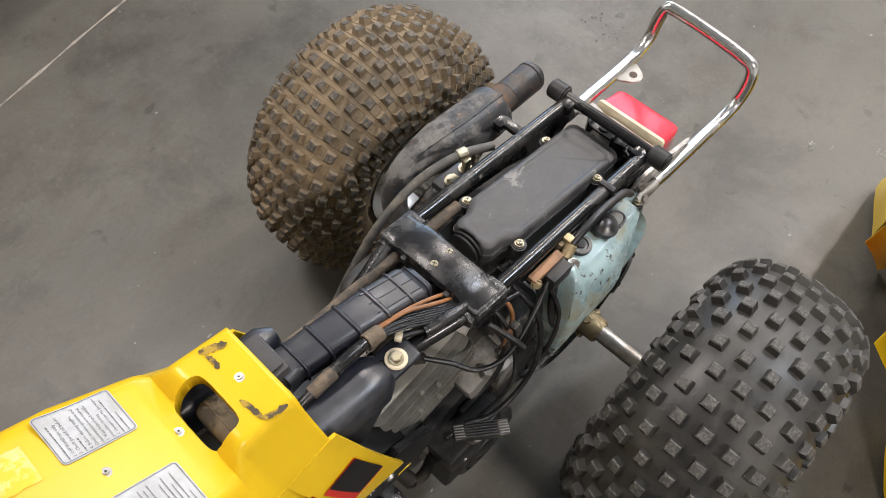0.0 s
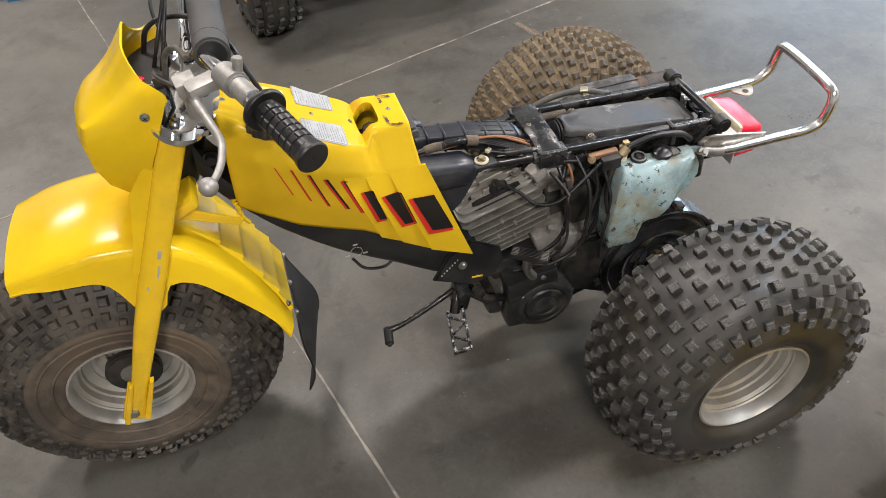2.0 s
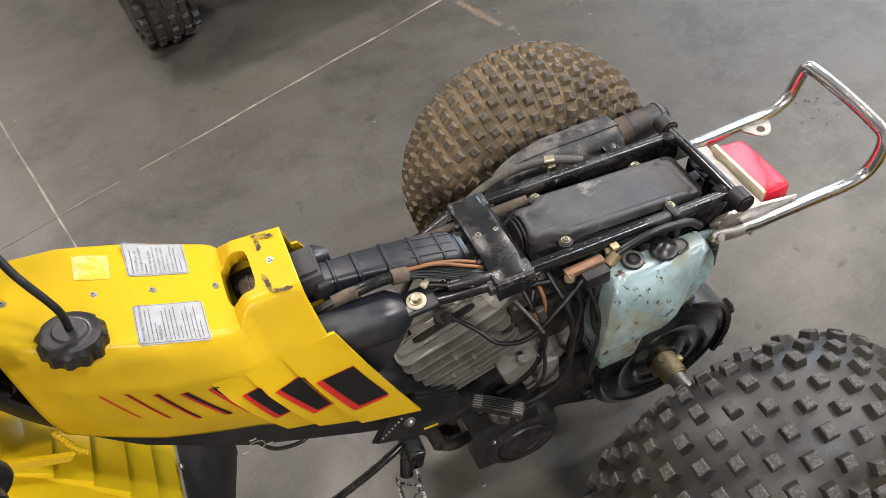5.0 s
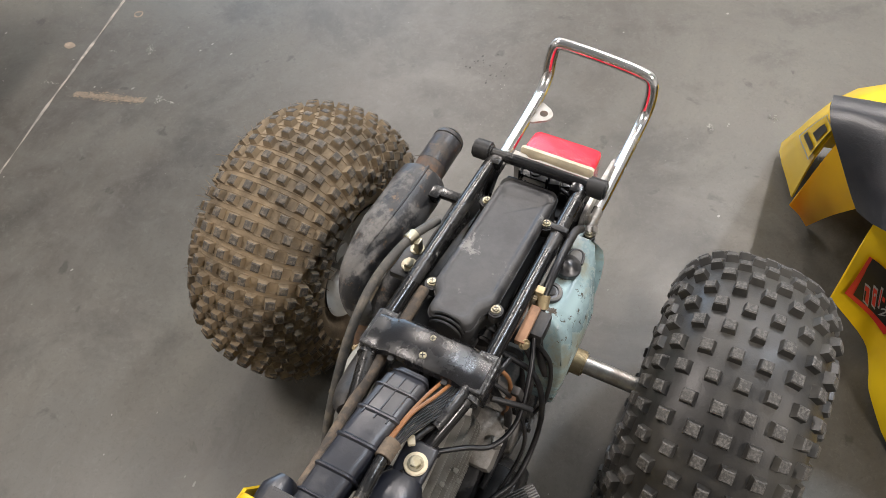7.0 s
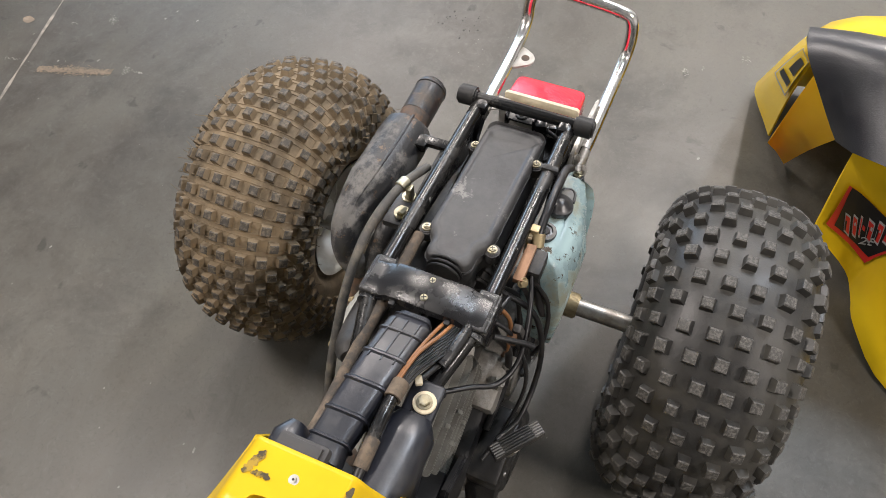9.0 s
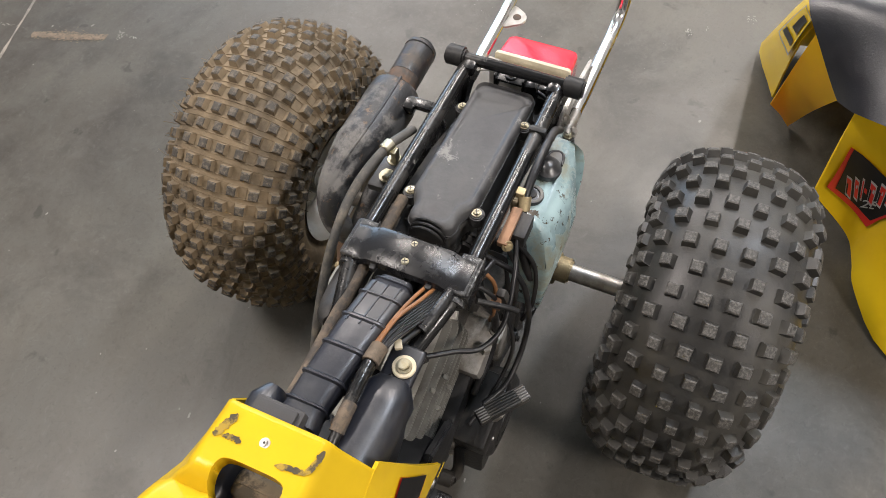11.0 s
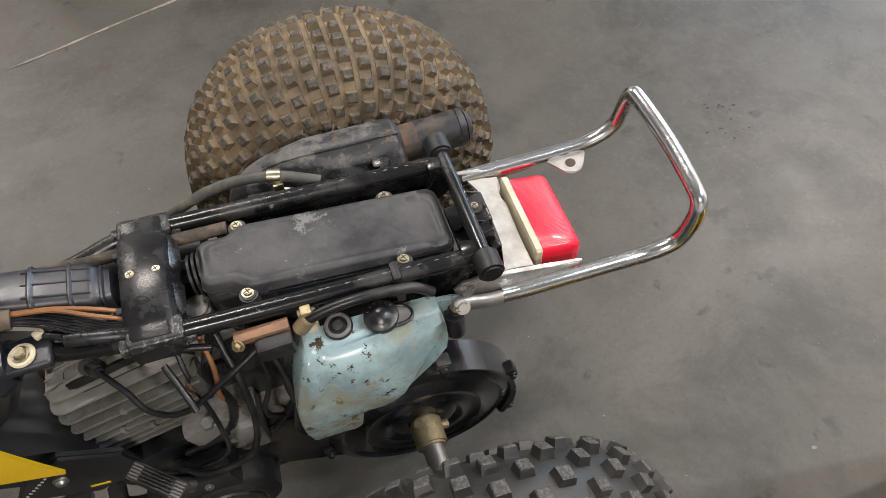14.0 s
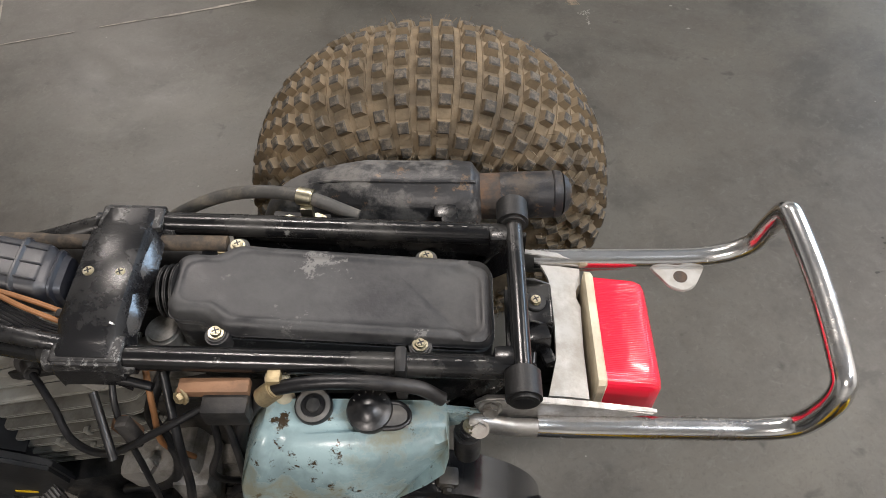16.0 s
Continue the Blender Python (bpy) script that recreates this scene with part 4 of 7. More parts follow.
verts = [[bm.verts.new(p) for p in r] for r in G]
for i in range(NU):
    for j in range(2 * NV):
        q = (verts[i][j], verts[i + 1][j], verts[i + 1][j + 1], verts[i][j + 1])
        if in_hole(sum((w.co for w in q), Vector()) / 4):
            continue
        bm.faces.new(q)
bmesh.ops.delete(bm, geom=[v for v in bm.verts if not v.link_faces], context="VERTS")
# pull the rim of the opening onto its outline and turn it inwards
rim = [e for e in bm.edges if len(e.link_faces) == 1 and all(v.co.z > 0.66 and (abs(v.co.y) / 0.06) ** 2 + (abs(v.co.x - 0.44) / 0.035) ** 2 < 1 for v in e.verts)]
for v in {v for e in rim for v in e.verts}:
    for _ in range(12):
        g = (abs(v.co.y - 0.003) / 0.035) ** 5 + (abs(v.co.x - 0.440) / 0.0195) ** 5
        k = (1 / max(g, 1e-4)) ** (1 / 5)
        v.co.x, v.co.y = 0.440 + (v.co.x - 0.440) * k, 0.003 + (v.co.y - 0.003) * k
ext = bmesh.ops.extrude_edge_only(bm, edges=rim)
for v in [g for g in ext["geom"] if isinstance(g, bmesh.types.BMVert)]:
    v.co += Vector(((0.44 - v.co.x) * 0.06, (0.003 - v.co.y) * 0.06, -0.016))
cover = part("tank_cover", bm, M_YELLOW, trike, "glossy yellow plastic tank cover with worn scuffs", 32)
sol = cover.modifiers.new("thickness", "SOLIDIFY")
sol.thickness, sol.offset = 0.0035, -1
bm = bmesh.new()
rbox(bm, (0.432, 0.006, 0.652), (0.030, 0.060, 0.052), 0.012, seg=4)
rbox(bm, (0.4325, 0.006, 0.6785), (0.003, 0.050, 0.003), 0.001)
part("tank_neck", bm, M_TANKTOP, tank, "dirty brown tank top seen through the opening")


def on_side(x, z, off=0.0, s=1):
    """A point of the cover's flank at x and z."""
    u, f = max(0.0, min(1.0, (x - 0.33) / 0.37)), 0.5
    for _ in range(14):
        p = cover_point(u, 0.6 + 0.4 * f)
        pu = cover_point(u + 1e-3, 0.6 + 0.4 * f)
        pf = cover_point(u, 0.6 + 0.4 * (f + 1e-3))
        a, b, c, d = (pu[0] - p[0]) * 1e3, (pf[0] - p[0]) * 1e3, (pu[2] - p[2]) * 1e3, (pf[2] - p[2]) * 1e3
        det = a * d - b * c
        ex, ez = x - p[0], z - p[2]
        u, f = u + 0.8 * (d * ex - b * ez) / det, f + 0.8 * (a * ez - c * ex) / det
        u, f = max(-0.02, min(1.02, u)), max(0.0, min(1.05, f))
    return Vector((x, s * (cover_point(u, 0.6 + 0.4 * f)[1] + off), z))


# three shingled louvres on each flank, with their decals, and five stripes before them
LEAD = [((0.509, 0.664), (0.462, 0.512)), ((0.472, 0.652), (0.424, 0.488)), ((0.428, 0.640), (0.371, 0.450)), ((0.362, 0.634), (0.289, 0.406))]
LIFT = 0.0085
for s in (1, -1):
    for (a0, a1), (b0, b1) in zip(LEAD, LEAD[1:]):
        bm = bmesh.new()
        n = 14
        outer, inner = [], []
        for k in range(n + 1):
            f = k / n
            pa = (lerp(a0[0], a1[0], f), lerp(a0[1], a1[1], f))
            pb = (lerp(b0[0], b1[0], f) - 0.004, lerp(b0[1], b1[1], f) - 0.006 * f)
            ra, rb = [], []
            for q in range(9):
                g = q / 8
                x, z = lerp(pa[0], pb[0], g), lerp(pa[1], pb[1], g)
                base_p = on_side(x, z, -0.004, s)
                lift = lerp(LIFT, 0.0015, g) * min(1, f * 4 + 0.05)
                rb.append(base_p)
                ra.append(base_p + Vector((0, s * (0.004 + lift), 0)))
            outer.append(ra)
            inner.append(rb)
        vo = skin(bm, outer, closed_ring=False, caps=False)
        vi = skin(bm, inner, closed_ring=False, caps=False)
        for k in range(n):
            bm.faces.new((vo[k][0], vo[k + 1][0], vi[k + 1][0], vi[k][0]))
            bm.faces.new((vo[k][8], vo[k + 1][8], vi[k + 1][8], vi[k][8]))
        for q in range(8):
            bm.faces.new((vo[n][q], vo[n][q + 1], vi[n][q + 1], vi[n][q]))
            bm.faces.new((vo[0][q], vo[0][q + 1], vi[0][q + 1], vi[0][q]))
        part("louvre", bm, M_YELLOW, cover)

DECALS = [  # top ahead, top behind, low behind, low ahead (x, z), width of the red edge, lift
    ((0.486, 0.631), (0.463, 0.627), (0.447, 0.553), (0.466, 0.556), 0.006, 1),
    ((0.451, 0.609), (0.413, 0.602), (0.393, 0.523), (0.422, 0.528), 0.0065, 1),
    ((0.403, 0.584), (0.352, 0.573), (0.322, 0.481), (0.373, 0.492), 0.0085, 1),
    ((0.617, 0.714), (0.6145, 0.713), (0.5965, 0.651), (0.599, 0.652), 0.0022, 0),
    ((0.593, 0.705), (0.589, 0.704), (0.5695, 0.632), (0.573, 0.633), 0.0026, 0),
    ((0.568, 0.690), (0.562, 0.689), (0.5405, 0.613), (0.546, 0.614), 0.0032, 0),
    ((0.544, 0.674), (0.535, 0.672), (0.508, 0.597), (0.516, 0.598), 0.004, 0),
    ((0.516, 0.661), (0.504, 0.658), (0.482, 0.580), (0.491, 0.581), 0.005, 0),
]


def flank_patch(quad, off, s, lifted):
    """A thin patch that follows the flank."""
    bm = bmesh.new()
    tf, tb, lb, lf = quad
    grid = []
    for k in range(13):
        f = k / 12
        row = []
        for q in range(7):
            g = q / 6
            x = lerp(lerp(tf[0], tb[0], g), lerp(lf[0], lb[0], g), f)
            z = lerp(lerp(tf[1], tb[1], g), lerp(lf[1], lb[1], g), f)
            extra = 0.0
            if lifted:
                for (a0, a1), (b0, b1) in zip(LEAD, LEAD[1:]):
                    h = max(0, min(1, (a0[1] - z) / (a0[1] - a1[1])))
                    xa, xb = lerp(a0[0], a1[0], h), lerp(b0[0], b1[0], h)
                    if xb <= x <= xa:
                        extra = lerp(LIFT, 0.0015, (xa - x) / (xa - xb)) * min(1, h * 4 + 0.05)
            row.append(on_side(x, z, off + extra, s))
        grid.append(row)
    skin(bm, grid, closed_ring=False, caps=False)
    return bm


for s in (1, -1):
    for *q, w, lifted in DECALS:
        red = part("red_decal", flank_patch(q, 0.0014 if lifted else 0.0010, s, lifted), M_DECALRED, cover)
        tf, tb, lb, lf = q
        inner_q = [(tf[0] - w, tf[1]), tb, (lb[0], lb[1] + w * (0.9 if lifted else 0.2)), (lf[0] - w, lf[1] + w * (0.9 if lifted else 0.2))]
        part("black_decal", flank_patch(inner_q, 0.0032 if lifted else 0.0020, s, lifted), M_DECALBLACK, red)

for at in ((0.397, 0.0, 0.7105), (0.469, 0.0, 0.7040), (0.533, 0.0, 0.7365), (0.588, 0.002, 0.766), (0.668, 0.004, 0.803)):
    rv = screw("rivet", Vector(at) - Vector((0, 0, 0.0012)), 0.0032, (-0.35 if at[0] > 0.45 else 0, 0, 1), cover, M_STEEL, False, 1.65)
    nv = Vector((-0.35 if at[0] > 0.45 else 0, 0, 1)).normalized()
    part("bore", cyl(bmesh.new(), Vector(at) - Vector((0, 0, 0.0012)) + nv * 0.0026, Vector(at) - Vector((0, 0, 0.0012)) + nv * 0.0030, 0.0012, n=10), M_DECALBLACK, rv)


def deck_z(x):
    return table(TOP, x)


def print_mesh(bm, text, size, place):
    """Set a line of type with the built-in font and lay it on the deck."""
    txt = bpy.data.curves.new("line", "FONT")
    txt.body, txt.size, txt.resolution_u = text, size, 1
    tmp = bpy.data.objects.new("line", txt)
    scene.collection.objects.link(tmp)
    bpy.context.view_layer.update()
    me = bpy.data.meshes.new_from_object(tmp.evaluated_get(bpy.context.evaluated_depsgraph_get()))
    start = len(bm.verts)
    bm.from_mesh(me)
    bm.verts.ensure_lookup_table()
    for v in bm.verts[start:]:
        v.co = place(v.co.x, v.co.y)
    bpy.data.objects.remove(tmp)
    bpy.data.meshes.remove(me)


def warning_label(cx, cy, w, h, lines, curl):
    """A sticker with rounded corners, a dark border and lines of small print that read from the saddle."""
    R = 0.0045

    def place(u, v, up):
        # u runs to the rider's right, v ahead
        x, y = cx + v, cy - u
        lift = 0.0055 * max(0.0, min(1.0, (v / w + u / h - 0.35) / 0.6)) ** 1.5 if curl else 0.0
        return Vector((x, y, deck_z(x) + up + lift - 0.016 * max(0, (abs(y) - table(WID, x) * 0.86) / 0.02) ** 2))

    def stops(full):
        a = full / 2
        return [-a, -a + R * 0.35, -a + R * 0.7] + [lerp(-a + R, a - R, k / 10) for k in range(11)] + [a - R * 0.7, a - R * 0.35, a]

    bm = bmesh.new()
    grid = []
    for v in stops(w):
        row = []
        for u in stops(h):
            du, dv = abs(u) - (h / 2 - R), abs(v) - (w / 2 - R)
            uu, vv = u, v
            if du > 0 and dv > 0:
                f = max(du, dv) / math.hypot(du, dv)
                uu, vv = math.copysign(h / 2 - R + du * f, u), math.copysign(w / 2 - R + dv * f, v)
            row.append(place(uu, vv, 0.0012))
        grid.append(row)
    solid_sheet(bm, grid, -0.0004)
    lab = part("warning_label", bm, M_WHITE, cover, "white warning sticker with fine print")
    bm = bmesh.new()
    rnd = random.Random(int(cx * 1e4) + len(lines))
    step = w * 0.90 / (len(lines) + 0.6)
    for k, line in enumerate(lines):
        v = w * 0.445 - step * (k + 1)
        u = -h * 0.44
        if isinstance(line, tuple):
            text, size = line
            print_mesh(bm, text, size, lambda a, b, u=u, v=v: place(u + a, v + b, 0.0019))
            continue
        # print too small to read: ragged bars
        end = u + h * 0.86 * line * rnd.uniform(0.9, 1.0)
        while u < end:
            ln = rnd.uniform(0.0010, 0.0046)
            hw = step * rnd.uniform(0.09, 0.14)
            b = min(u + ln, end)
            mid = v + step * 0.3
            bm.faces.new([bm.verts.new(place(a, c, 0.0019)) for a, c in ((u, mid - hw), (b, mid - hw), (b, mid + hw), (u, mid + hw))])
            u += ln + rnd.uniform(0.0006, 0.0011)
    part("print", bm, M_INK, lab)
    bm = bmesh.new()
    rings = []
    for inset in (0.0011, 0.0017):
        rr = R - inset
        rings.append([place(u, v, 0.0019) for u, v in (p[:2] for p in dense([(a, c, 0) for a, c in outline(-h / 2 + inset, h / 2 - inset, w / 2 - inset, rr, 5)], 0.004))])
    if len(rings[0]) == len(rings[1]):
        skin(bm, rings, caps=False)
    part("border", bm, M_INK, lab)


bm = bmesh.new()
grid = []
for i in range(9):
    x = 0.569 + 0.034 * i / 8
    grid.append([(x, -0.061 + 0.040 * j / 8 + 0.003 * noise.noise((i * 0.6, j * 0.6, 5)), deck_z(x) + 0.0008 - 0.016 * max(0, (0.061 - 0.040 * j / 8 - table(WID, x) * 0.86) / 0.02) ** 2) for j in range(9)])
skin(bm, grid, closed_ring=False, caps=False)
part("sticker_residue", bm, M_RESIDUE, cover, "pale residue of a peeled sticker")
warning_label(0.520, 0.053, 0.068, 0.058, [("IMPORTANT INFORMATION", 0.0043), 0.95, 1.0, 0.55, ("WARNING", 0.0046), 0.9, 1.0, 0.95, 1.0, 0.4, 0.9, 1.0, 0.75, 0.95, 0.5], False)
warning_label(0.522, -0.050, 0.062, 0.054, [0.85, ("2. OFF-ROAD use only", 0.0040), ("3. Check gas and oil before", 0.0040), 0.35, ("4. Before starting engine", 0.0040), ("Check throttle operation and", 0.0038),
                                           ("place transmission in neutral", 0.0038), ("5. Wear helmet and suitable", 0.0038), ("protective clothing", 0.0038), ("6. Operator only. No passenger", 0.0036), 0.9, 0.5], True)


def scuff(path, width, seed):
    """A ragged strip of dirt along a path on the deck."""
    bm = bmesh.new()
    seq = spline([(x, y, 0) for x, y in path], 9)
    grid = []
    for i, p in enumerate(seq):
        d = (seq[min(i + 1, len(seq) - 1)] - seq[max(i - 1, 0)]).normalized()
        side, taper = Vector((-d.y, d.x, 0)), min(1.0, 4 * i / len(seq) + 0.3, 4 * (1 - i / len(seq)) + 0.2)
        a = width * taper * (0.5 + 0.45 * noise.noise((i * 0.55, seed, 1)))
        b = width * taper * (0.5 + 0.45 * noise.noise((i * 0.55, seed, 9)))
        grid.append([(q.x, q.y, deck_z(q.x) + 0.0009) for q in (p - side * a, p, p + side * b)])
    skin(bm, grid, closed_ring=False, caps=False)
    return part("scuff", bm, M_SCUFF, cover, "dark scuff mark")


scuff([(0.409, -0.047), (0.398, -0.043), (0.383, -0.037)], 0.0085, 3)
scuff([(0.406, -0.040), (0.404, -0.030), (0.405, -0.020)], 0.0050, 7)
scuff([(0.411, 0.019), (0.408, 0.034), (0.407, 0.049)], 0.0055, 11)
scuff([(0.408, 0.048), (0.396, 0.052), (0.382, 0.054)], 0.0060, 17)

# fuel cap with its breather hose
bm = bmesh.new()
CAP = Vector((0.613, 0.066, 0.764))
rings = []
for z, r in ((0.0, 0.026), (0.004, 0.0310), (0.020, 0.0310), (0.026, 0.0282), (0.028, 0.0205), (0.0275, 0.0175), (0.030, 0.0155), (0.030, 0.004)):
    rings.append([CAP + Vector((-0.28 * z, 0, z)) + Vector((math.cos(a), math.sin(a), 0.32 * math.cos(a))) * (r + (0.0022 * (1 if (k // 2) % 2 else -0.3) if 0.003 < z < 0.024 else 0)) for k, a in ((k, 2 * math.pi * k / 48) for k in range(48))])
skin(bm, rings)
cap = part("fuel_cap", bm, M_CAPBLACK, trike, "black ribbed fuel filler cap with breather hose", 25)
tube("breather_hose", [CAP + Vector((-0.008, 0, 0.028)), CAP + Vector((-0.012, -0.002, 0.060)), CAP + Vector((0.004, -0.02, 0.105)), (0.632, 0.02, 0.905), (0.668, -0.02, 0.932), (0.712, -0.042, 0.935), (0.748, -0.048, 0.920), (0.766, -0.047, 0.878)], 0.0042, M_HOSE, cap)

# ---- black belly under the cover, down to the foot pegs ----
belly_up = [(0.735, 0.76), (0.71, 0.69), (0.66, 0.625), (0.60, 0.59), (0.49, 0.535), (0.40, 0.475), (0.30, 0.425), (0.255, 0.385)]
belly_lo = [(0.742, 0.69), (0.72, 0.645), (0.68, 0.600), (0.635, 0.555), (0.555, 0.487), (0.44, 0.405), (0.342, 0.333), (0.262, 0.300)]
bm = bmesh.new()
rings = []
for a, b in zip(spline([(x, 0, z) for x, z in belly_up], 4), spline([(x, 0, z) for x, z in belly_lo], 4)):
    w = table([(0.25, 0.082), (0.35, 0.092), (0.50, 0.094), (0.62, 0.080), (0.70, 0.055), (0.75, 0.04)], (a.x + b.x) / 2)
    ring = []
    for sgn in (1, -1):
        seq = [(a, w - 0.004), (a.lerp(b, 0.35), w), (a.lerp(b, 0.8), w - 0.002), (a.lerp(b, 0.95), w - 0.012), (b, w - 0.03)]
        for p, y in (seq if sgn == 1 else reversed(seq)):
            ring.append((p.x, sgn * y, p.z))
    rings.append(ring)
skin(bm, rings)
belly = part("belly_cover", bm, M_BELLY, trike, "black plastic lower frame cover")
for s in (1, -1):
    bm = bmesh.new()
    slab(bm, [(0.285, 0.425), (0.335, 0.40), (0.37, 0.34), (0.285, 0.297), (0.235, 0.312), (0.215, 0.345), (0.222, 0.385)], 0.012, "y", s * 0.092, 0.004)
    part("frame_plate", bm, M_BELLY, trike)
    screw("frame_bolt", (0.306, s * 0.0985, 0.366), 0.0075, (0, s, 0), trike, M_STEEL, False)
    hexbolt("head_bolt", (0.712, s * 0.047, 0.725), 0.010, (0, s, 0), trike, M_BLACKPAINT)
bm = bmesh.new()
for k in range(7):
    rbox(bm, (0.352 - k * 0.006, 0.0985 + 0.0005, 0.352 + k * 0.0055), (0.003, 0.001, 0.004), 0.0003)
part("scratch_marks", bm, M_CHIP, belly, "row of small white scratches")
bm = bmesh.new()
rbox(bm, (0.276, 0.0988, 0.322), (0.024, 0.001, 0.005), 0.0003, rot=(0, -8, 0))
part("paint_mark", bm, M_YPAINT, belly)
bm = bmesh.new()
edge = spline([(0.699, 0.068, 0.648), (0.694, 0.074, 0.630), (0.690, 0.078, 0.612), (0.682, 0.081, 0.600)], 10)
sweep(bm, [p + Vector((0.003 * noise.noise((i * 0.9, 0, 0)), 0, 0)) for i, p in enumerate(edge)], lambda t: 0.0045 * (0.8 + 0.7 * noise.noise((t * 23, 4, 1))), 8)
part("paint_smear", bm, M_YELLOW, belly, "ragged strip of yellow paint")
# scratched lever mark on the belly
bm = bmesh.new()
for k in range(9):
    a = radians(30 + k * 28)
    rbox(bm, (0.512 + 0.011 * math.cos(a), 0.0952, 0.478 + 0.011 * math.sin(a)), (0.004, 0.0012, 0.0012), 0.0002, rot=(0, -math.degrees(a) + 90, 0))
for dx, dz in ((0.018, -0.006), (-0.016, -0.008), (0.0, 0.018)):
    rbox(bm, (0.512 + dx, 0.0952, 0.478 + dz), (0.009, 0.0012, 0.003), 0.0002)
part("fuel_valve_mark", bm, M_CHIP, belly, "small white fuel valve marking")

# ---- fork ----
for s in (1, -1):
    bm = bmesh.new()
    rings = []
    for p, w, d in ((Vector((0.740, s * 0.104, 0.835)), 0.021, 0.018), (Vector((0.800, s * 0.112, 0.705)), 0.021, 0.018), (Vector((0.868, s * 0.122, 0.555)), 0.023, 0.019),
                    (Vector((0.91, s * 0.130, 0.462)), 0.021, 0.017), (Vector((0.965, s * 0.137, 0.335)), 0.0155, 0.012), (Vector((0.982, s * 0.139, 0.298)), 0.018, 0.012),
                    (Vector((0.990, s * 0.139, 0.285)), 0.021, 0.009), (Vector((1.003, s * 0.139, 0.250)), 0.021, 0.008)):
        ax = Vector((0.24, s * 0.03, -0.53)).normalized()
        fx = Vector((0.53, 0, 0.24)).normalized()
        rings.append([p + fx * math.copysign(abs(math.cos(a)) ** 0.6, math.cos(a)) * w + Vector((0, math.copysign(abs(math.sin(a)) ** 0.6, math.sin(a)) * d, 0)) for a in (2 * math.pi * k / 20 for k in range(20))])
    skin(bm, rings)
    leg = part("fork_leg", bm, M_YPAINT, trike, "yellow painted steel fork leg with chips")
    bm = bmesh.new()
    for e in (-1, 1):
        slab(bm, [(0.955 + e * 0.019, 0.345), (0.963 + e * 0.019, 0.345), (1.006 + e * 0.019, 0.245), (0.996 + e * 0.019, 0.240)], 0.016, "y", s * 0.147, 0.002)
    rbox(bm, (0.986, s * 0.139, 0.288), (0.044, 0.010, 0.104), 0.003, rot=(0, -24, 0))
    part("axle_lug", bm, M_YPAINT, leg)
    hexbolt("axle_nut", (1.000, s * 0.1445, 0.265), 0.010, (0, s, 0), leg, M_STEEL)
    for (x, z, w2, h2, a) in ((0.832, 0.625, 0.006, 0.018, 25), (0.872, 0.560, 0.004, 0.012, 10), (0.845, 0.59, 0.003, 0.03, 24)):
        bm = bmesh.new()
        rbox(bm, (x, s * (lerp(0.104, 0.139, (0.835 - z) / 0.55) + 0.0186), z), (w2, 0.0012, h2), 0.0004, rot=(0, -a, 0))
        part("paint_chip", bm, M_CHIP, leg)
bm = bmesh.new()
cyl(bm, (0.999, -0.135, 0.265), (0.999, 0.135, 0.265), 0.009, n=16)
cyl(bm, (0.999, -0.05, 0.265), (0.999, 0.05, 0.265), 0.030, n=28, bev=0.004)
part("front_axle", bm, M_STEEL, trike)
bm = bmesh.new()
cyl(bm, (0.999, 0.028, 0.265), (0.999, 0.048, 0.265), 0.055, n=36, bev=0.004)
part("front_drum", bm, M_CASE, trike, "grimy black front brake drum")
bm = bmesh.new()
for s in (1, -1):
    slab(bm, [(0.775, 0.665), (0.805, 0.655), (0.70, 0.605), (0.69, 0.615)], 0.006, "y", s * 0.085, 0.001)
rbox(bm, (0.785, 0, 0.668), (0.07, 0.20, 0.02), 0.006, rot=(0, 24, 0))
part("lower_yoke", bm, M_YPAINT, trike, "yellow lower fork yoke")
bm = bmesh.new()
cyl(bm, (0.702, 0, 0.835), (0.775, 0, 0.672), 0.030, n=28, bev=0.003)
part("head_tube", bm, M_BELLY, trike)

# chromed top yoke with rounded ends
bm = bmesh.new()
YM = Matrix.Translation((0.733, 0, 0.830)) @ pose(0, 0, 0, 0, -22, 0) @ Matrix.Translation((-0.733, 0, 0))
pts = [(0.737 + 0.038 * math.cos(radians(a)), 0.108 + 0.038 * math.sin(radians(a))) for a in range(-15, 196, 15)]
pts += [(0.692, 0.070), (0.672, 0.040), (0.668, 0.015)]
pts += [(x, -y) for x, y in reversed(pts)]
slab(bm, pts, 0.026, "z", 0.0, 0.010)
bmesh.ops.transform(bm, matrix=YM, verts=bm.verts[:])
yoke = part("top_yoke", bm, M_CHROME, trike, "chromed top fork yoke", 30)
for s in (1, -1):
    hexbolt("yoke_bolt", YM @ Vector((0.738, s * 0.108, 0.0145)), 0.0085, (-0.37, 0, 0.93), yoke, M_CHROME)
    bm = bmesh.new()
    rbox(bm, (0.69, s * 0.036, 0.885), (0.036, 0.024, 0.062), 0.006, rot=(0, -20, 0))
    part("bar_clamp", bm, M_LEVER, yoke)

# ---- front mudguard ----
FTOP = [(0.658, 0.345), (0.676, 0.412), (0.712, 0.500), (0.770, 0.585), (0.84, 0.640), (0.92, 0.658), (1.0, 0.654), (1.078, 0.636)]


def fender_line():
    return spline([(x, 0, z) for x, z in FTOP], 8)


def skirt(x):
    return table([(0.655, 0.03), (0.70, 0.055), (0.76, 0.075), (0.82, 0.085), (0.845, 0.10), (0.862, 0.155), (0.885, 0.165), (0.905, 0.155), (0.925, 0.085), (0.945, 0.068), (1.0, 0.055), (1.06, 0.034), (1.08, 0.022)], x)


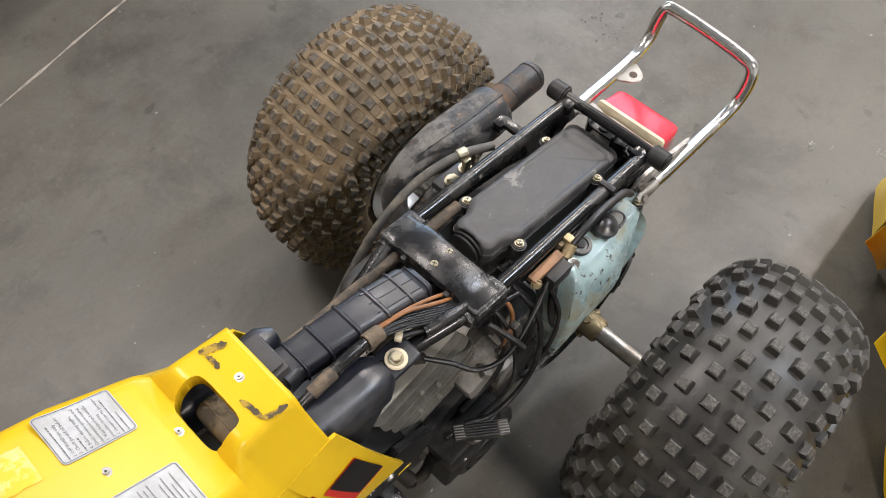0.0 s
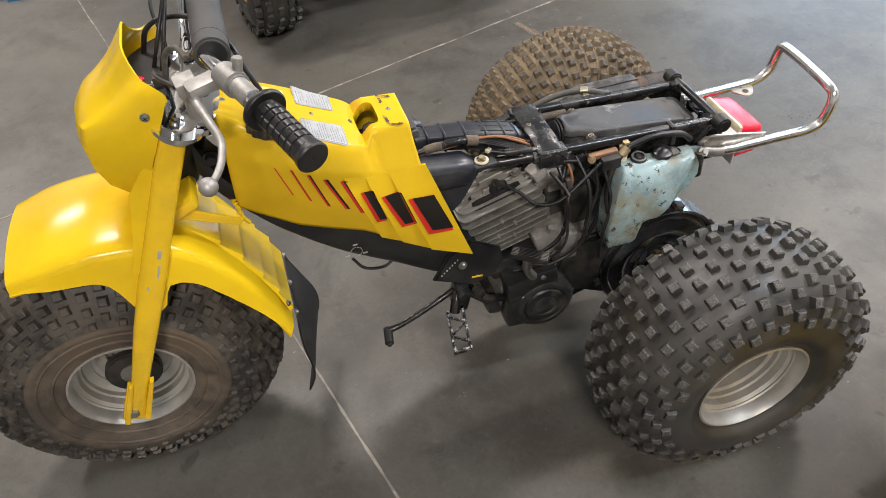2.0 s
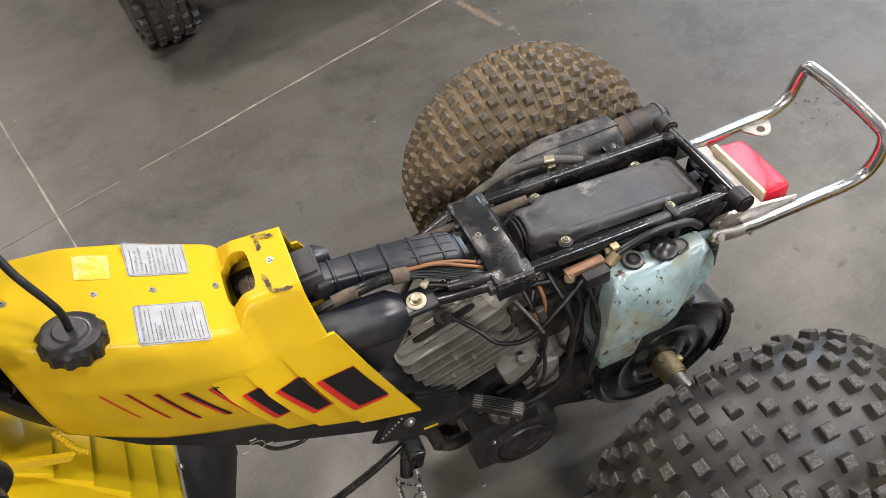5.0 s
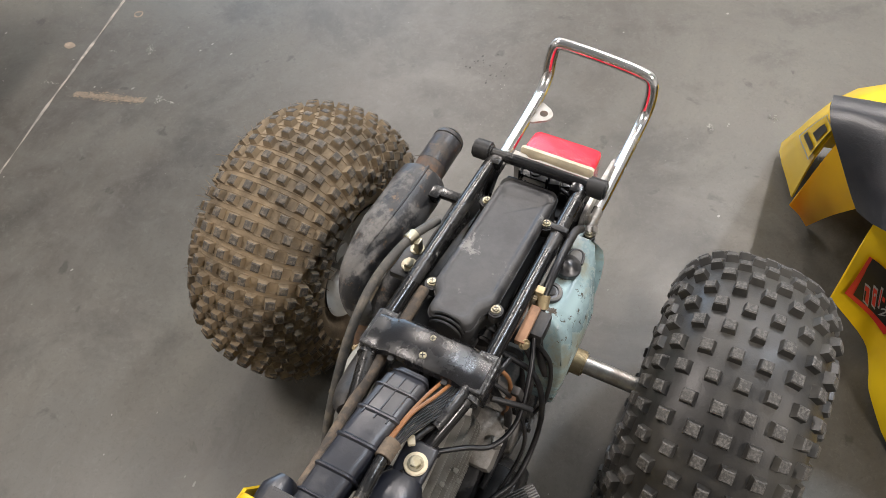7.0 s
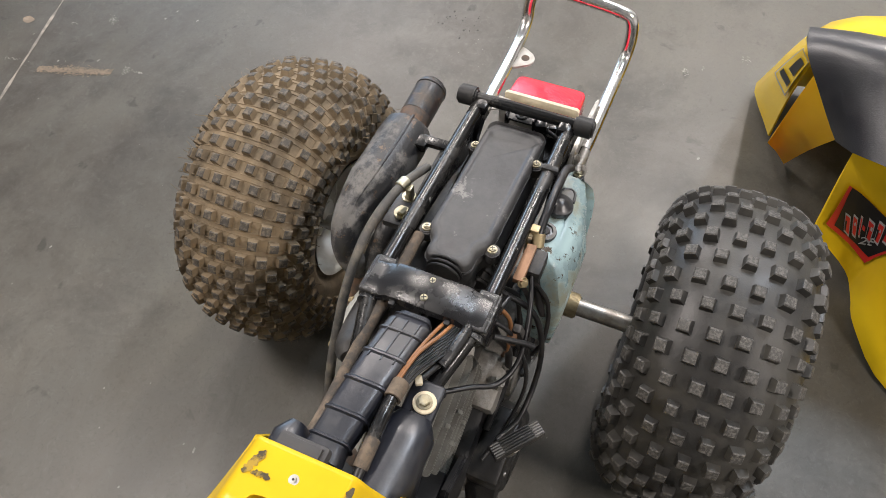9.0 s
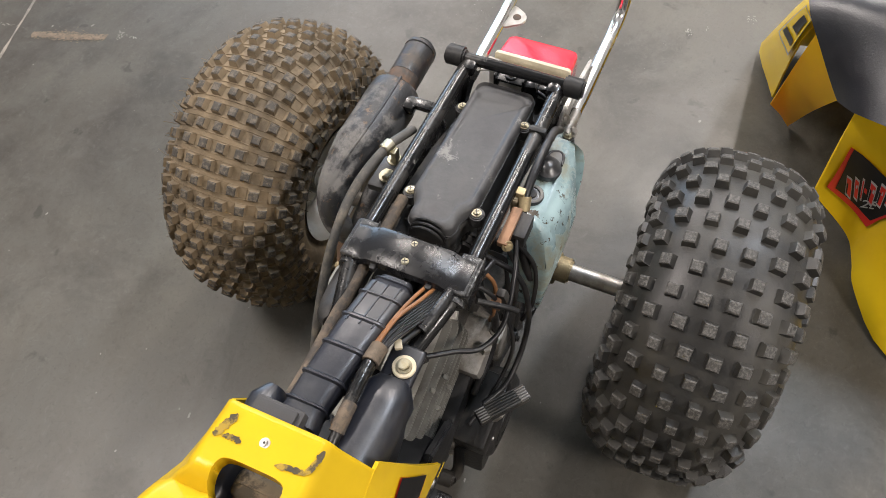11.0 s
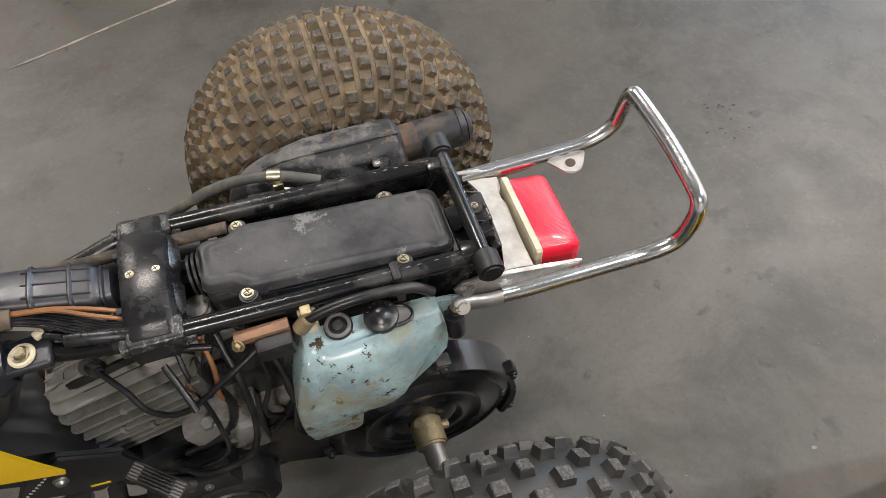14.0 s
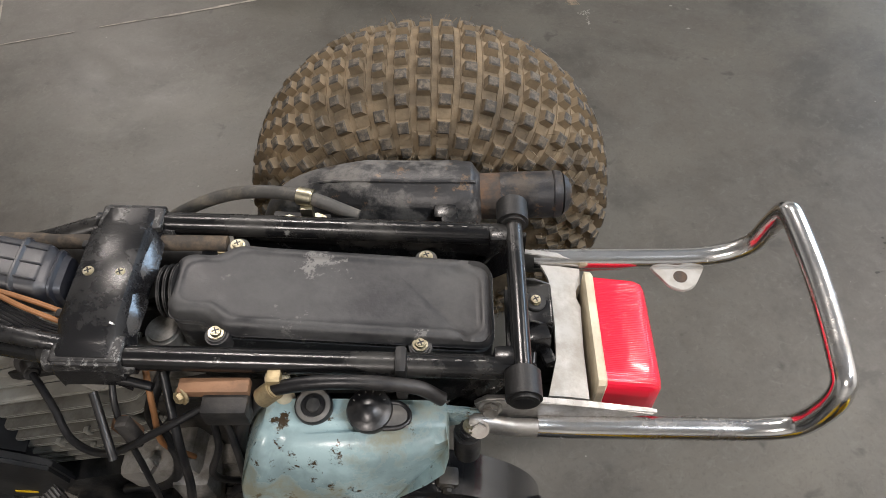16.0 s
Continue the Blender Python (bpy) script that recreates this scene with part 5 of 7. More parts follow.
def fender_half(x):
    return table([(0.655, 0.112), (0.75, 0.120), (0.90, 0.124), (1.02, 0.126), (1.08, 0.116)], x)


line = fender_line()
G = []
cross = [0.0, 0.15, 0.3, 0.45, 0.58, 0.68, 0.76, 0.82, 0.87, 0.91, 0.95, 1.0]
for i, p in enumerate(line):
    d = (line[min(i + 1, len(line) - 1)] - line[max(i - 1, 0)]).normalized()
    nrm = Vector((-d.z, 0, d.x))
    if nrm.z < 0:
        nrm = -nrm
    half, dp = fender_half(p.x), skirt(p.x)
    sd = 0.6 + 0.4 * max(0.0, min(1.0, (p.x - 0.72) / 0.08))
    down = (Vector((0, 0, -1)) * sd - nrm * (1 - sd)).normalized()
    row = []
    for s in (-1, 1):
        seq = []
        for c in cross:
            if c <= 0.68:
                y, dr = half * (c / 0.68) * 0.80, 0.010 * (c / 0.68) ** 2
            elif c <= 0.87:
                a = (c - 0.68) / 0.19 * math.pi / 2
                y, dr = half * (0.80 + 0.18 * math.sin(a)), 0.010 + 0.022 * (1 - math.cos(a))
            else:
                f = (c - 0.87) / 0.13
                y, dr = half * (0.98 + 0.045 * f), 0.032 + max(0.001, dp - 0.032) * f
            seq.append(p + down * dr + Vector((0, s * y, 0)))
        row += (list(reversed(seq)) if s == -1 else seq[1:])
    G.append(row)
bm = bmesh.new()
solid_sheet(bm, G, 0.004)
guard = part("front_mudguard", bm, M_FENDER, trike, "glossy yellow plastic front mudguard", 40)
# stepped ribs on the rear slope
for k, (x0, w0) in enumerate(((0.785, 0.062), (0.752, 0.068), (0.722, 0.074), (0.697, 0.080), (0.678, 0.084))):
    z0 = table(FTOP, x0)
    x1 = x0 - (0.036, 0.032, 0.026, 0.020, 0.015)[k]
    z1 = table(FTOP, x1)
    d = Vector((x0 - x1, 0, z0 - z1)).normalized()
    nr = Vector((-d.z, 0, d.x))
    bm = bmesh.new()
    a, b = Vector((x0, 0, z0)), Vector((x1, 0, z1))
    ring0 = [a + Vector((0, -w0, -0.004)), a + Vector((0, w0, -0.004)), a + Vector((0, w0 - 0.004, 0)) + nr * 0.001, a + Vector((0, -w0 + 0.004, 0)) + nr * 0.001]
    ring1 = [b + Vector((0, -w0 - 0.004, -0.004)), b + Vector((0, w0 + 0.004, -0.004)), b + Vector((0, w0, 0)) + nr * 0.0075, b + Vector((0, -w0, 0)) + nr * 0.0075]
    skin(bm, [ring0, ring1])
    part("mudguard_step", bm, M_FENDER, guard)
bm = bmesh.new()
grid = []
for i in range(12):
    f = i / 11
    z = lerp(0.340, 0.130, f)
    xx = 0.656 - 0.030 * math.sin(f * f * 2.6 if f < 0.6 else 0.936 + (f - 0.6) * 3.4) + 0.012 * f * f
    w = lerp(0.105, 0.118, min(1, f * 3)) if f < 0.6 else lerp(0.118, 0.112, (f - 0.6) * 2.5)
    grid.append([(xx + 0.030 * f * q / 6, w * q / 6, z) for q in range(-6, 7)])
solid_sheet(bm, grid, 0.003)
flap = part("mud_flap", bm, M_RUBBER, trike, "curved black rubber mud flap")
for col in (0, 12):
    bm = bmesh.new()
    sweep(bm, [Vector(grid[i][col]) + Vector((-0.002, 0.0, 0)) for i in range(12)], 0.0022, 8)
    part("flap_edge", bm, M_RUBBER, flap)
for y in (-0.085, 0.0, 0.085):
    screw("mudguard_screw", (0.652, y, 0.352), 0.0046, (-0.95, 0, 0.25), guard, M_STEEL)
screw("mudguard_screw", (0.662, 0.098, 0.395), 0.0046, (-0.9, 0.3, 0.3), guard, M_STEEL)

# ---- headlamp cowl ----
COWL = [  # height, front x, front half width, rear half width, rear x
    (0.690, 0.846, 0.040, 0.050, 0.828), (0.705, 0.862, 0.050, 0.068, 0.824), (0.735, 0.880, 0.062, 0.092, 0.813), (0.775, 0.889, 0.070, 0.107, 0.792), (0.815, 0.889, 0.072, 0.116, 0.771), (0.845, 0.880, 0.070, 0.120, 0.757)]
NOSE = [(0.862, 0.866), (0.843, 0.8765), (0.828, 0.886), (0.813, 0.898), (0.799, 0.914), (0.787, 0.929), (0.777, 0.941)]  # middle line of the screen: x, height
BRIM = [(0.0, 0.0, 0.777, 0.941), (0.2, 0.026, 0.777, 0.9415), (0.32, 0.042, 0.776, 0.940), (0.40, 0.052, 0.775, 0.933), (0.46, 0.060, 0.772, 0.918), (0.58, 0.083, 0.762, 0.904), (0.78, 0.106, 0.745, 0.901), (0.93, 0.117, 0.734, 0.896), (1.0, 0.120, 0.733, 0.886)]
G = []
for z, xf, wf, w, xr in COWL:
    row = []
    for k in range(-18, 19):
        f = k / 18
        a = abs(f)
        if a < 0.46:
            x, y = xf - 0.012 * (a / 0.46) ** 2, wf * (a / 0.46)
        elif a < 0.60:
            t = (a - 0.46) / 0.14 * math.pi / 2
            x, y = xf - 0.012 - 0.014 * (1 - math.cos(t)), wf + 0.010 * math.sin(t)
        else:
            t = (a - 0.60) / 0.40
            x, y = lerp(xf - 0.026, xr, t), lerp(wf + 0.010, w, t ** 0.8)
        row.append((x, math.copysign(y, f), z))
    G.append(row)
low = G[-1]
for i, (nx, nz) in enumerate(NOSE):
    g = (i + 1) / len(NOSE)
    row = []
    for k in range(-18, 19):
        a = abs(k / 18)
        p = low[k + 18]
        ry, rx, rz = (table([(b[0], b[q]) for b in BRIM], a) for q in (1, 2, 3))
        mid_w = max(0.0, 1 - a / 0.55)
        mid_w = mid_w * mid_w * (3 - 2 * mid_w)
        dip = 0.012 * math.sin(math.pi * g) * max(0.0, 1 - abs(a - 0.42) / 0.25)
        x = lerp(lerp(p[0], rx, g) - dip, nx, mid_w)
        z = lerp(lerp(p[2], rz, min(1, g * 1.1) if a > 0.5 else g) - dip * 0.6, nz, mid_w)
        row.append((x, math.copysign(lerp(abs(p[1]), ry, g), k), z))
    G.append(row)
bm = bmesh.new()
solid_sheet(bm, G, 0.0035)
cowl = part("headlamp_cowl", bm, M_FENDER, trike, "yellow plastic headlamp cowl open at the rear")
for s in (1, -1):
    bm = bmesh.new()
    tail = [(0.775, 0.800), (0.812, 0.770), (0.842, 0.735), (0.853, 0.690), (0.868, 0.640), (0.888, 0.590), (0.872, 0.588), (0.836, 0.660), (0.800, 0.740)]
    slab(bm, tail, 0.004, "y", s * 0.103, 0.001)
    for v in bm.verts:
        v.co.y += s * 0.022 * min(1, max(0, (0.80 - v.co.z) / 0.2))
    part("cowl_tail", bm, M_FENDER, cowl)
bm = bmesh.new()
slab(bm, [(0.730, -0.106), (0.730, 0.106), (0.760, 0.084), (0.785, 0.052), (0.800, 0.03), (0.803, 0), (0.800, -0.03), (0.785, -0.052), (0.760, -0.084)], 0.006, "z", 0.880, 0.002)
dash = part("dash_panel", bm, M_BELLY, cowl, "black dash panel inside the cowl")
bm = bmesh.new()
bmesh.ops.create_uvsphere(bm, u_segments=16, v_segments=10, radius=0.0078, matrix=Matrix.Translation((0.772, 0.038, 0.884)) @ Matrix.Diagonal((1, 1, 0.7, 1)))
part("warning_lamp", bm, M_RED, dash)
bm = bmesh.new()
rbox(bm, (0.744, 0.062, 0.889), (0.014, 0.016, 0.018), 0.003)
cyl(bm, (0.744, 0.062, 0.896), (0.741, 0.062, 0.906), 0.003, n=10, bev=0.001)
part("switch", bm, M_RUBBER, dash)
bm = bmesh.new()
for dx, dy, lx, ly in ((0.0, 0.0, 0.010, 0.0016), (0.005, 0.003, 0.0016, 0.007), (-0.005, 0.003, 0.0016, 0.007), (-0.004, -0.006, 0.004, 0.006)):
    rbox(bm, (0.757 + dx, 0.058 + dy, 0.8838), (lx, ly, 0.0008), 0.0002)
part("dash_marks", bm, M_WHITE, dash)
for s in (1, -1):
    screw("cowl_screw", (0.772, s * 0.1165, 0.866), 0.0055, (0, s, 0), cowl, M_STEEL)

# ---- handlebar ----
for s in (1, -1):
    bm = bmesh.new()
    sweep(bm, spline([(0.690, 0.0, 0.908), (0.690, s * 0.06, 0.912), (0.682, s * 0.105, 0.935), (0.662, s * 0.17, 0.968), (0.640, s * 0.24, 0.974), (0.605, s * 0.329, 0.970), (0.566, s * 0.42, 0.951)], 6), 0.011, 14)
    b = part("handlebar", bm, M_CHROME, trike, "chromed steel handlebar half")
    bm = bmesh.new()
    p0, p1 = Vector((0.602, s * 0.335, 0.9685)), Vector((0.5635, s * 0.426, 0.950))
    d = (p1 - p0).normalized()
    o = d.orthogonal().normalized()
    o2 = d.cross(o)
    prof = [(-0.004, 0.015), (-0.004, 0.0265), (-0.002, 0.028), (0.002, 0.028), (0.004, 0.0265), (0.0045, 0.0175)]
    ln = (p1 - p0).length
    k = 0.010
    while k < ln - 0.016:
        prof += [(k, 0.0162), (k + 0.0008, 0.0180), (k + 0.0092, 0.0180), (k + 0.0100, 0.0162)]
        k += 0.0116
    prof += [(ln - 0.0105, 0.0165), (ln - 0.010, 0.0195), (ln - 0.002, 0.0205), (ln, 0.019)]
    rings = []
    for s0, r0 in prof:
        ring = []
        for q in range(60):
            a = 2 * math.pi * q / 60
            cut = 0.0014 if (q % 6 == 0 and 0.008 < s0 < ln - 0.012 and r0 > 0.017) else 0.0
            ring.append(p0 + d * s0 + (o * math.cos(a) + o2 * math.sin(a)) * (r0 - cut))
        rings.append(ring)
    skin(bm, rings)
    g = part("grip", bm, M_HOSE, b, "ribbed black rubber grip")
    bm = bmesh.new()
    cyl(bm, p1 + d * 0.0002, p1 + d * 0.0006, 0.003, n=12)
    part("end_hole", bm, M_DECALBLACK, g)
    # perch and lever
    bm = bmesh.new()
    cyl(bm, (0.641, s * 0.238, 0.974), (0.626, s * 0.275, 0.972), 0.0175, n=24, bev=0.003)
    cyl(bm, (0.626, s * 0.275, 0.972), (0.612, s * 0.312, 0.970), 0.0138, n=20, bev=0.002)
    rbox(bm, (0.668, s * 0.243, 0.967), (0.045, 0.030, 0.016), 0.005, rot=(0, 6, s * 15))
    rbox(bm, (0.690, s * 0.222, 0.961), (0.028, 0.034, 0.020), 0.004, rot=(0, 6, s * 10))
    cyl(bm, (0.622, s * 0.262, 0.985), (0.618, s * 0.262, 1.004), 0.0065, n=12, bev=0.001)
    cyl(bm, (0.690, s * 0.212, 0.955), (0.690, s * 0.206, 0.905), 0.010, 0.013, n=14, bev=0.002)
    perch = part("lever_perch", bm, M_LEVER, b, "cast alloy lever perch")
    bm = bmesh.new()
    sweep(bm, spline([(0.684, s * 0.236, 0.958), (0.680, s * 0.270, 0.954), (0.671, s * 0.303, 0.951), (0.661, s * 0.345, 0.947), (0.664, s * 0.378, 0.944), (0.672, s * 0.402, 0.942), (0.681, s * 0.416, 0.941)], 7), lambda t: table([(0, 0.0092), (0.2, 0.0082), (0.45, 0.0060), (0.85, 0.0048), (1, 0.0050)], t), 12, 0.85)
    bmesh.ops.create_uvsphere(bm, u_segments=18, v_segments=12, radius=0.0112, matrix=Matrix.Translation((0.683, s * 0.4185, 0.941)))
    part("brake_lever", bm, M_LEVER, b, "cast alloy lever with ball end")
    tube("lever_cable", [(0.705, s * 0.212, 0.955), (0.728, s * 0.165, 0.948), (0.737, s * 0.105, 0.925), (0.732, s * 0.078, 0.88), (0.74, s * 0.06, 0.80)], 0.0032, M_HOSE, b)
bm = bmesh.new()
cyl(bm, (0.650, -0.182, 0.972), (0.650, 0.182, 0.972), 0.0240, n=32, bev=0.003)
for y in (-0.150, 0.150):
    cyl(bm, (0.650, y - 0.002, 0.972), (0.650, y + 0.002, 0.972), 0.0245, n=32, bev=0.001)
pad = part("crossbar_pad", bm, M_PAD, trike, "dark grey foam crossbar pad")
for y in (-1, 1):
    bm = bmesh.new()
    cyl(bm, (0.650, y * 0.1816, 0.972), (0.650, y * 0.1826, 0.972), 0.0195, n=28)
    part("pad_end", bm, M_DECALBLACK, pad)
tube("cowl_cable", [(0.752, 0.005, 0.878), (0.728, 0.0, 0.93), (0.706, -0.04, 0.972), (0.700, -0.12, 0.990), (0.690, -0.20, 0.972)], 0.0032, M_HOSE, trike)
tube("cowl_cable", [(0.742, 0.02, 0.875), (0.718, 0.012, 0.935), (0.702, -0.03, 0.980), (0.704, -0.12, 1.004), (0.694, -0.21, 0.968)], 0.0030, M_HOSE, trike)
tube("cowl_cable", [(0.735, 0.055, 0.875), (0.722, 0.062, 0.925), (0.702, 0.085, 0.945), (0.690, 0.115, 0.942)], 0.0045, M_GREYHOSE, trike)

# ---- grab rail at the rear ----
bm = bmesh.new()
RAIL = [(-0.268, 0.0965, 0.490), (-0.285, 0.0965, 0.488), (-0.31, 0.097, 0.487), (-0.42, 0.098, 0.485), (-0.464, 0.0985, 0.485), (-0.496, 0.1000, 0.497), (-0.508, 0.101, 0.528), (-0.514, 0.095, 0.556), (-0.515, 0.076, 0.567),
        (-0.515, 0.010, 0.576), (-0.509, -0.056, 0.585), (-0.506, -0.074, 0.583), (-0.502, -0.0795, 0.560), (-0.494, -0.080, 0.528), (-0.470, -0.080, 0.510), (-0.43, -0.0795, 0.504), (-0.32, -0.0785, 0.505), (-0.275, -0.077, 0.507)]
sweep(bm, spline(RAIL, 8), 0.0105, 18)
rack = part("grab_rail", bm, M_SATIN, trike, "bent chromed tubular grab rail")
bm = bmesh.new()
slab(bm, [(p.x, p.y) for p in spline([(-0.394, -0.076, 0), (-0.404, -0.056, 0), (-0.415, -0.043, 0), (-0.431, -0.043, 0), (-0.442, -0.056, 0), (-0.449, -0.076, 0), (-0.422, -0.083, 0)], 5, True)], 0.004, "z", 0.500, 0.001)
tab = part("rail_tab", bm, M_GREYPLATE, rack, "chromed tab with a bolt hole")
bm = bmesh.new()
cyl(bm, (-0.423, -0.057, 0.4975), (-0.423, -0.057, 0.5028), 0.0070, n=20)
part("tab_hole", bm, M_RUSTPIPE, tab)
for s, y in ((1, 0.087), (-1, -0.075)):
    bm = bmesh.new()
    slab(bm, [(-0.212, 0.518), (-0.216, 0.502), (-0.235, 0.492), (-0.30, 0.490), (-0.368, 0.493), (-0.376, 0.499), (-0.31, 0.514), (-0.245, 0.528), (-0.222, 0.528)], 0.006, "y", y, 0.0015)
    part("rail_bracket", bm, M_WORNCHROME, rack)
    hexbolt("rail_bolt", (-0.226, y + s * 0.004, 0.516), 0.0075, (0, s, 0.3), rack, M_STEEL)
bm = bmesh.new()
sweep(bm, spline([(-0.206, 0.100, 0.507), (-0.222, 0.1005, 0.503), (-0.245, 0.100, 0.494), (-0.275, 0.0985, 0.4875), (-0.32, 0.0990, 0.4848)], 7), lambda t: table([(0, 0.0075), (0.06, 0.0105), (0.3, 0.0108), (0.75, 0.0110), (1, 0.0104)], t), 16, 0.72)
part("flattened_end", bm, M_WORNCHROME, rack, "dull flattened tube end")
hexbolt("rail_bolt", (-0.216, 0.1075, 0.508), 0.0065, (0, 0.6, 0.6), rack, M_STEEL)

# plate and tail lamp
bm = bmesh.new()
grid = []
for i in range(17):
    y = lerp(-0.066, 0.078, i / 16)
    ahead = table([(-0.066, -0.282), (-0.050, -0.2885), (0.0, -0.2905), (0.040, -0.289), (0.078, -0.279)], y)
    behind = table([(-0.066, -0.322), (-0.048, -0.3205), (-0.035, -0.3135), (-0.022, -0.3185), (0.03, -0.316), (0.078, -0.316)], y)
    grid.append([(ahead, y, 0.5115), (lerp(ahead, behind, 0.5), y, 0.509), (behind, y, 0.504), (behind - 0.002, y, 0.465), (behind - 0.002, y, 0.425)])
solid_sheet(bm, grid, 0.003)
part("lamp_plate", bm, M_GREYPLATE, trike, "pale grey steel lamp bracket plate")
bm = bmesh.new()
rbox(bm, (-0.272, 0.004, 0.462), (0.050, 0.142, 0.012), 0.003)
for y in (-0.03, 0.012, 0.046):
    rbox(bm, (-0.272, y, 0.470), (0.046, 0.003, 0.006), 0.001, rot=(0, 0, 14))
part("rear_apron", bm, M_BELLY, trike, "black ribbed plastic apron under the lamp plate")
lamp_rings = []
bm = bmesh.new()
for x, w, z0, z1 in ((-0.3235, 0.060, 0.463, 0.511), (-0.3245, 0.063, 0.460, 0.514), (-0.331, 0.063, 0.460, 0.513), (-0.333, 0.061, 0.462, 0.511)):
    lamp_rings.append([(x, 0.005 + yy * w, lerp(z0, z1, zz)) for yy, zz in ((-1, 0.06), (-0.94, 0), (0.94, 0), (1, 0.06), (1, 0.94), (0.94, 1), (-0.94, 1), (-1, 0.94))])
skin(bm, lamp_rings)
lamp = part("tail_lamp", bm, M_CREAM, trike, "cream plastic tail lamp base")
bm = bmesh.new()
rings = []
for x, w, z0, z1 in ((-0.3315, 0.0615, 0.427, 0.5115), (-0.350, 0.0612, 0.428, 0.508), (-0.374, 0.0605, 0.430, 0.5045), (-0.382, 0.059, 0.432, 0.501), (-0.386, 0.056, 0.436, 0.495)):
    ring = []
    for k in range(40):
        a = 2 * math.pi * (k + 0.5) / 40
        c, s2 = math.cos(a), math.sin(a)
        ring.append((x, 0.005 + math.copysign(abs(c) ** 0.2, c) * w, lerp(z0, z1, 0.5 + 0.5 * math.copysign(abs(s2) ** 0.2, s2))))
    rings.append(ring)
skin(bm, rings)
lens = part("lens", bm, M_RED, lamp, "red ribbed lamp lens")
bm = bmesh.new()
rbox(bm, (-0.2715, -0.010, 0.526), (0.028, 0.044, 0.004), 0.001)
slab(bm, [(-0.257, 0.500), (-0.257, 0.536), (-0.272, 0.534), (-0.2865, 0.526), (-0.2865, 0.500)], 0.0025, "y", -0.033, 0.0005)
slab(bm, [(-0.257, 0.500), (-0.257, 0.536), (-0.270, 0.532), (-0.2865, 0.522), (-0.2865, 0.500)], 0.0025, "y", 0.0125, 0.0005)
rbox(bm, (-0.2865, -0.010, 0.514), (0.0025, 0.044, 0.026), 0.0008)
rbox(bm, (-0.270, 0.024, 0.516), (0.026, 0.020, 0.028), 0.004, rot=(8, 0, 10))
rbox(bm, (-0.280, 0.032, 0.505), (0.012, 0.026, 0.012), 0.003, rot=(0, 0, 20))
seat_latch = part("seat_latch", bm, M_BLACKPAINT, trike, "black steel seat latch bracket")
part("latch_washer", cyl(bmesh.new(), (-0.2715, -0.010, 0.528), (-0.2715, -0.010, 0.531), 0.0100, n=24, bev=0.0008), M_CAPGREY, seat_latch)
screw("screw", (-0.2715, -0.010, 0.5312), 0.0052, (0, 0, 1), seat_latch, washer=1.0)
tube("latch_cable", [(-0.268, 0.034, 0.512), (-0.266, 0.050, 0.505), (-0.262, 0.066, 0.49)], 0.0034, M_HOSE, seat_latch)

# ---- oil tank ----
bm = bmesh.new()
SECT = [  # height, rear x, front x, inner y, outer y
    (0.332, -0.054, -0.014, 0.098, 0.126), (0.338, -0.063, -0.004, 0.090, 0.138), (0.347, -0.067, 0.000, 0.087, 0.143), (0.375, -0.071, 0.004, 0.086, 0.146), (0.394, -0.075, 0.004, 0.085, 0.148), (0.400, -0.090, 0.004, 0.085, 0.149),
    (0.405, -0.116, 0.004, 0.085, 0.150), (0.420, -0.131, 0.003, 0.084, 0.151), (0.445, -0.149, 0.001, 0.084, 0.152), (0.468, -0.170, -0.003, 0.084, 0.151), (0.488, -0.186, -0.009, 0.084, 0.147), (0.508, -0.190, -0.018, 0.084, 0.140), (0.519, -0.190, -0.025, 0.085, 0.130), (0.526, -0.188, -0.031, 0.087, 0.119)]
rings = []
for z, xr, xf, yi, yo in SECT:
    ring = []
    for k in range(72):
        a = 2 * math.pi * k / 72
        c, s2 = math.cos(a), math.sin(a)
        e = 0.2
        x = lerp(xr, xf, 0.5 + 0.5 * math.copysign(abs(c) ** e, c))
        y = lerp(yi, yo, 0.5 + 0.5 * math.copysign(abs(s2) ** e, s2))
        # a moulded groove on the outer face, and dents under the caps
        if s2 > 0.3:
            y -= 0.007 * math.exp(-((x + 0.044) / 0.006) ** 2) * max(0, min(1, (z - 0.42) / 0.05))
            y -= 0.006 * max(0, min(1, (-0.127 - x) / 0.005)) * max(0, min(1, (z - 0.45) / 0.03))
            y = min(y, 0.119 + max(0.0, x + 0.190) * 0.47)
            y -= 0.010 * max(0, min(1, (x + 0.024) / 0.008)) * max(0, min(1, (z - 0.47) / 0.02))
        ring.append((x, y, z + 0.006 * noise.noise((x * 30, y * 30, 2)) - 0.007 * max(0.0, min(1.0, (-0.140 - x) / 0.02)) * max(0.0, min(1.0, (z - 0.50) / 0.02))))
    rings.append(ring)
skin(bm, rings)
oil = part("oil_tank", bm, M_OIL, trike, "pale blue translucent plastic oil tank with brown grime", 50)
bm = bmesh.new()
lean = Matrix.Translation((-0.122, 0.1000, 0.526)) @ pose(0, 0, 0, -8, 0, 0) @ pose(0, 0, 0, 90, 0, 0)
turned(bm, [(0.0, 0.0), (0.0, 0.0195), (0.006, 0.0200), (0.0085, 0.0190), (0.0095, 0.0160), (0.0120, 0.0125), (0.0150, 0.0085), (0.0165, 0.0040), (0.0168, 0.0)], lean, 36)
filler = part("filler_cap", bm, M_CAPBLACK, oil, "glossy black domed filler cap")
bm = bmesh.new()
loop = spline([(-0.136, 0.0935, 0.532), (-0.148, 0.0945, 0.531), (-0.1555, 0.1015, 0.530), (-0.1555, 0.110, 0.5295), (-0.148, 0.1155, 0.5295), (-0.134, 0.117, 0.530)], 6)
sweep(bm, loop, 0.0022, 10)
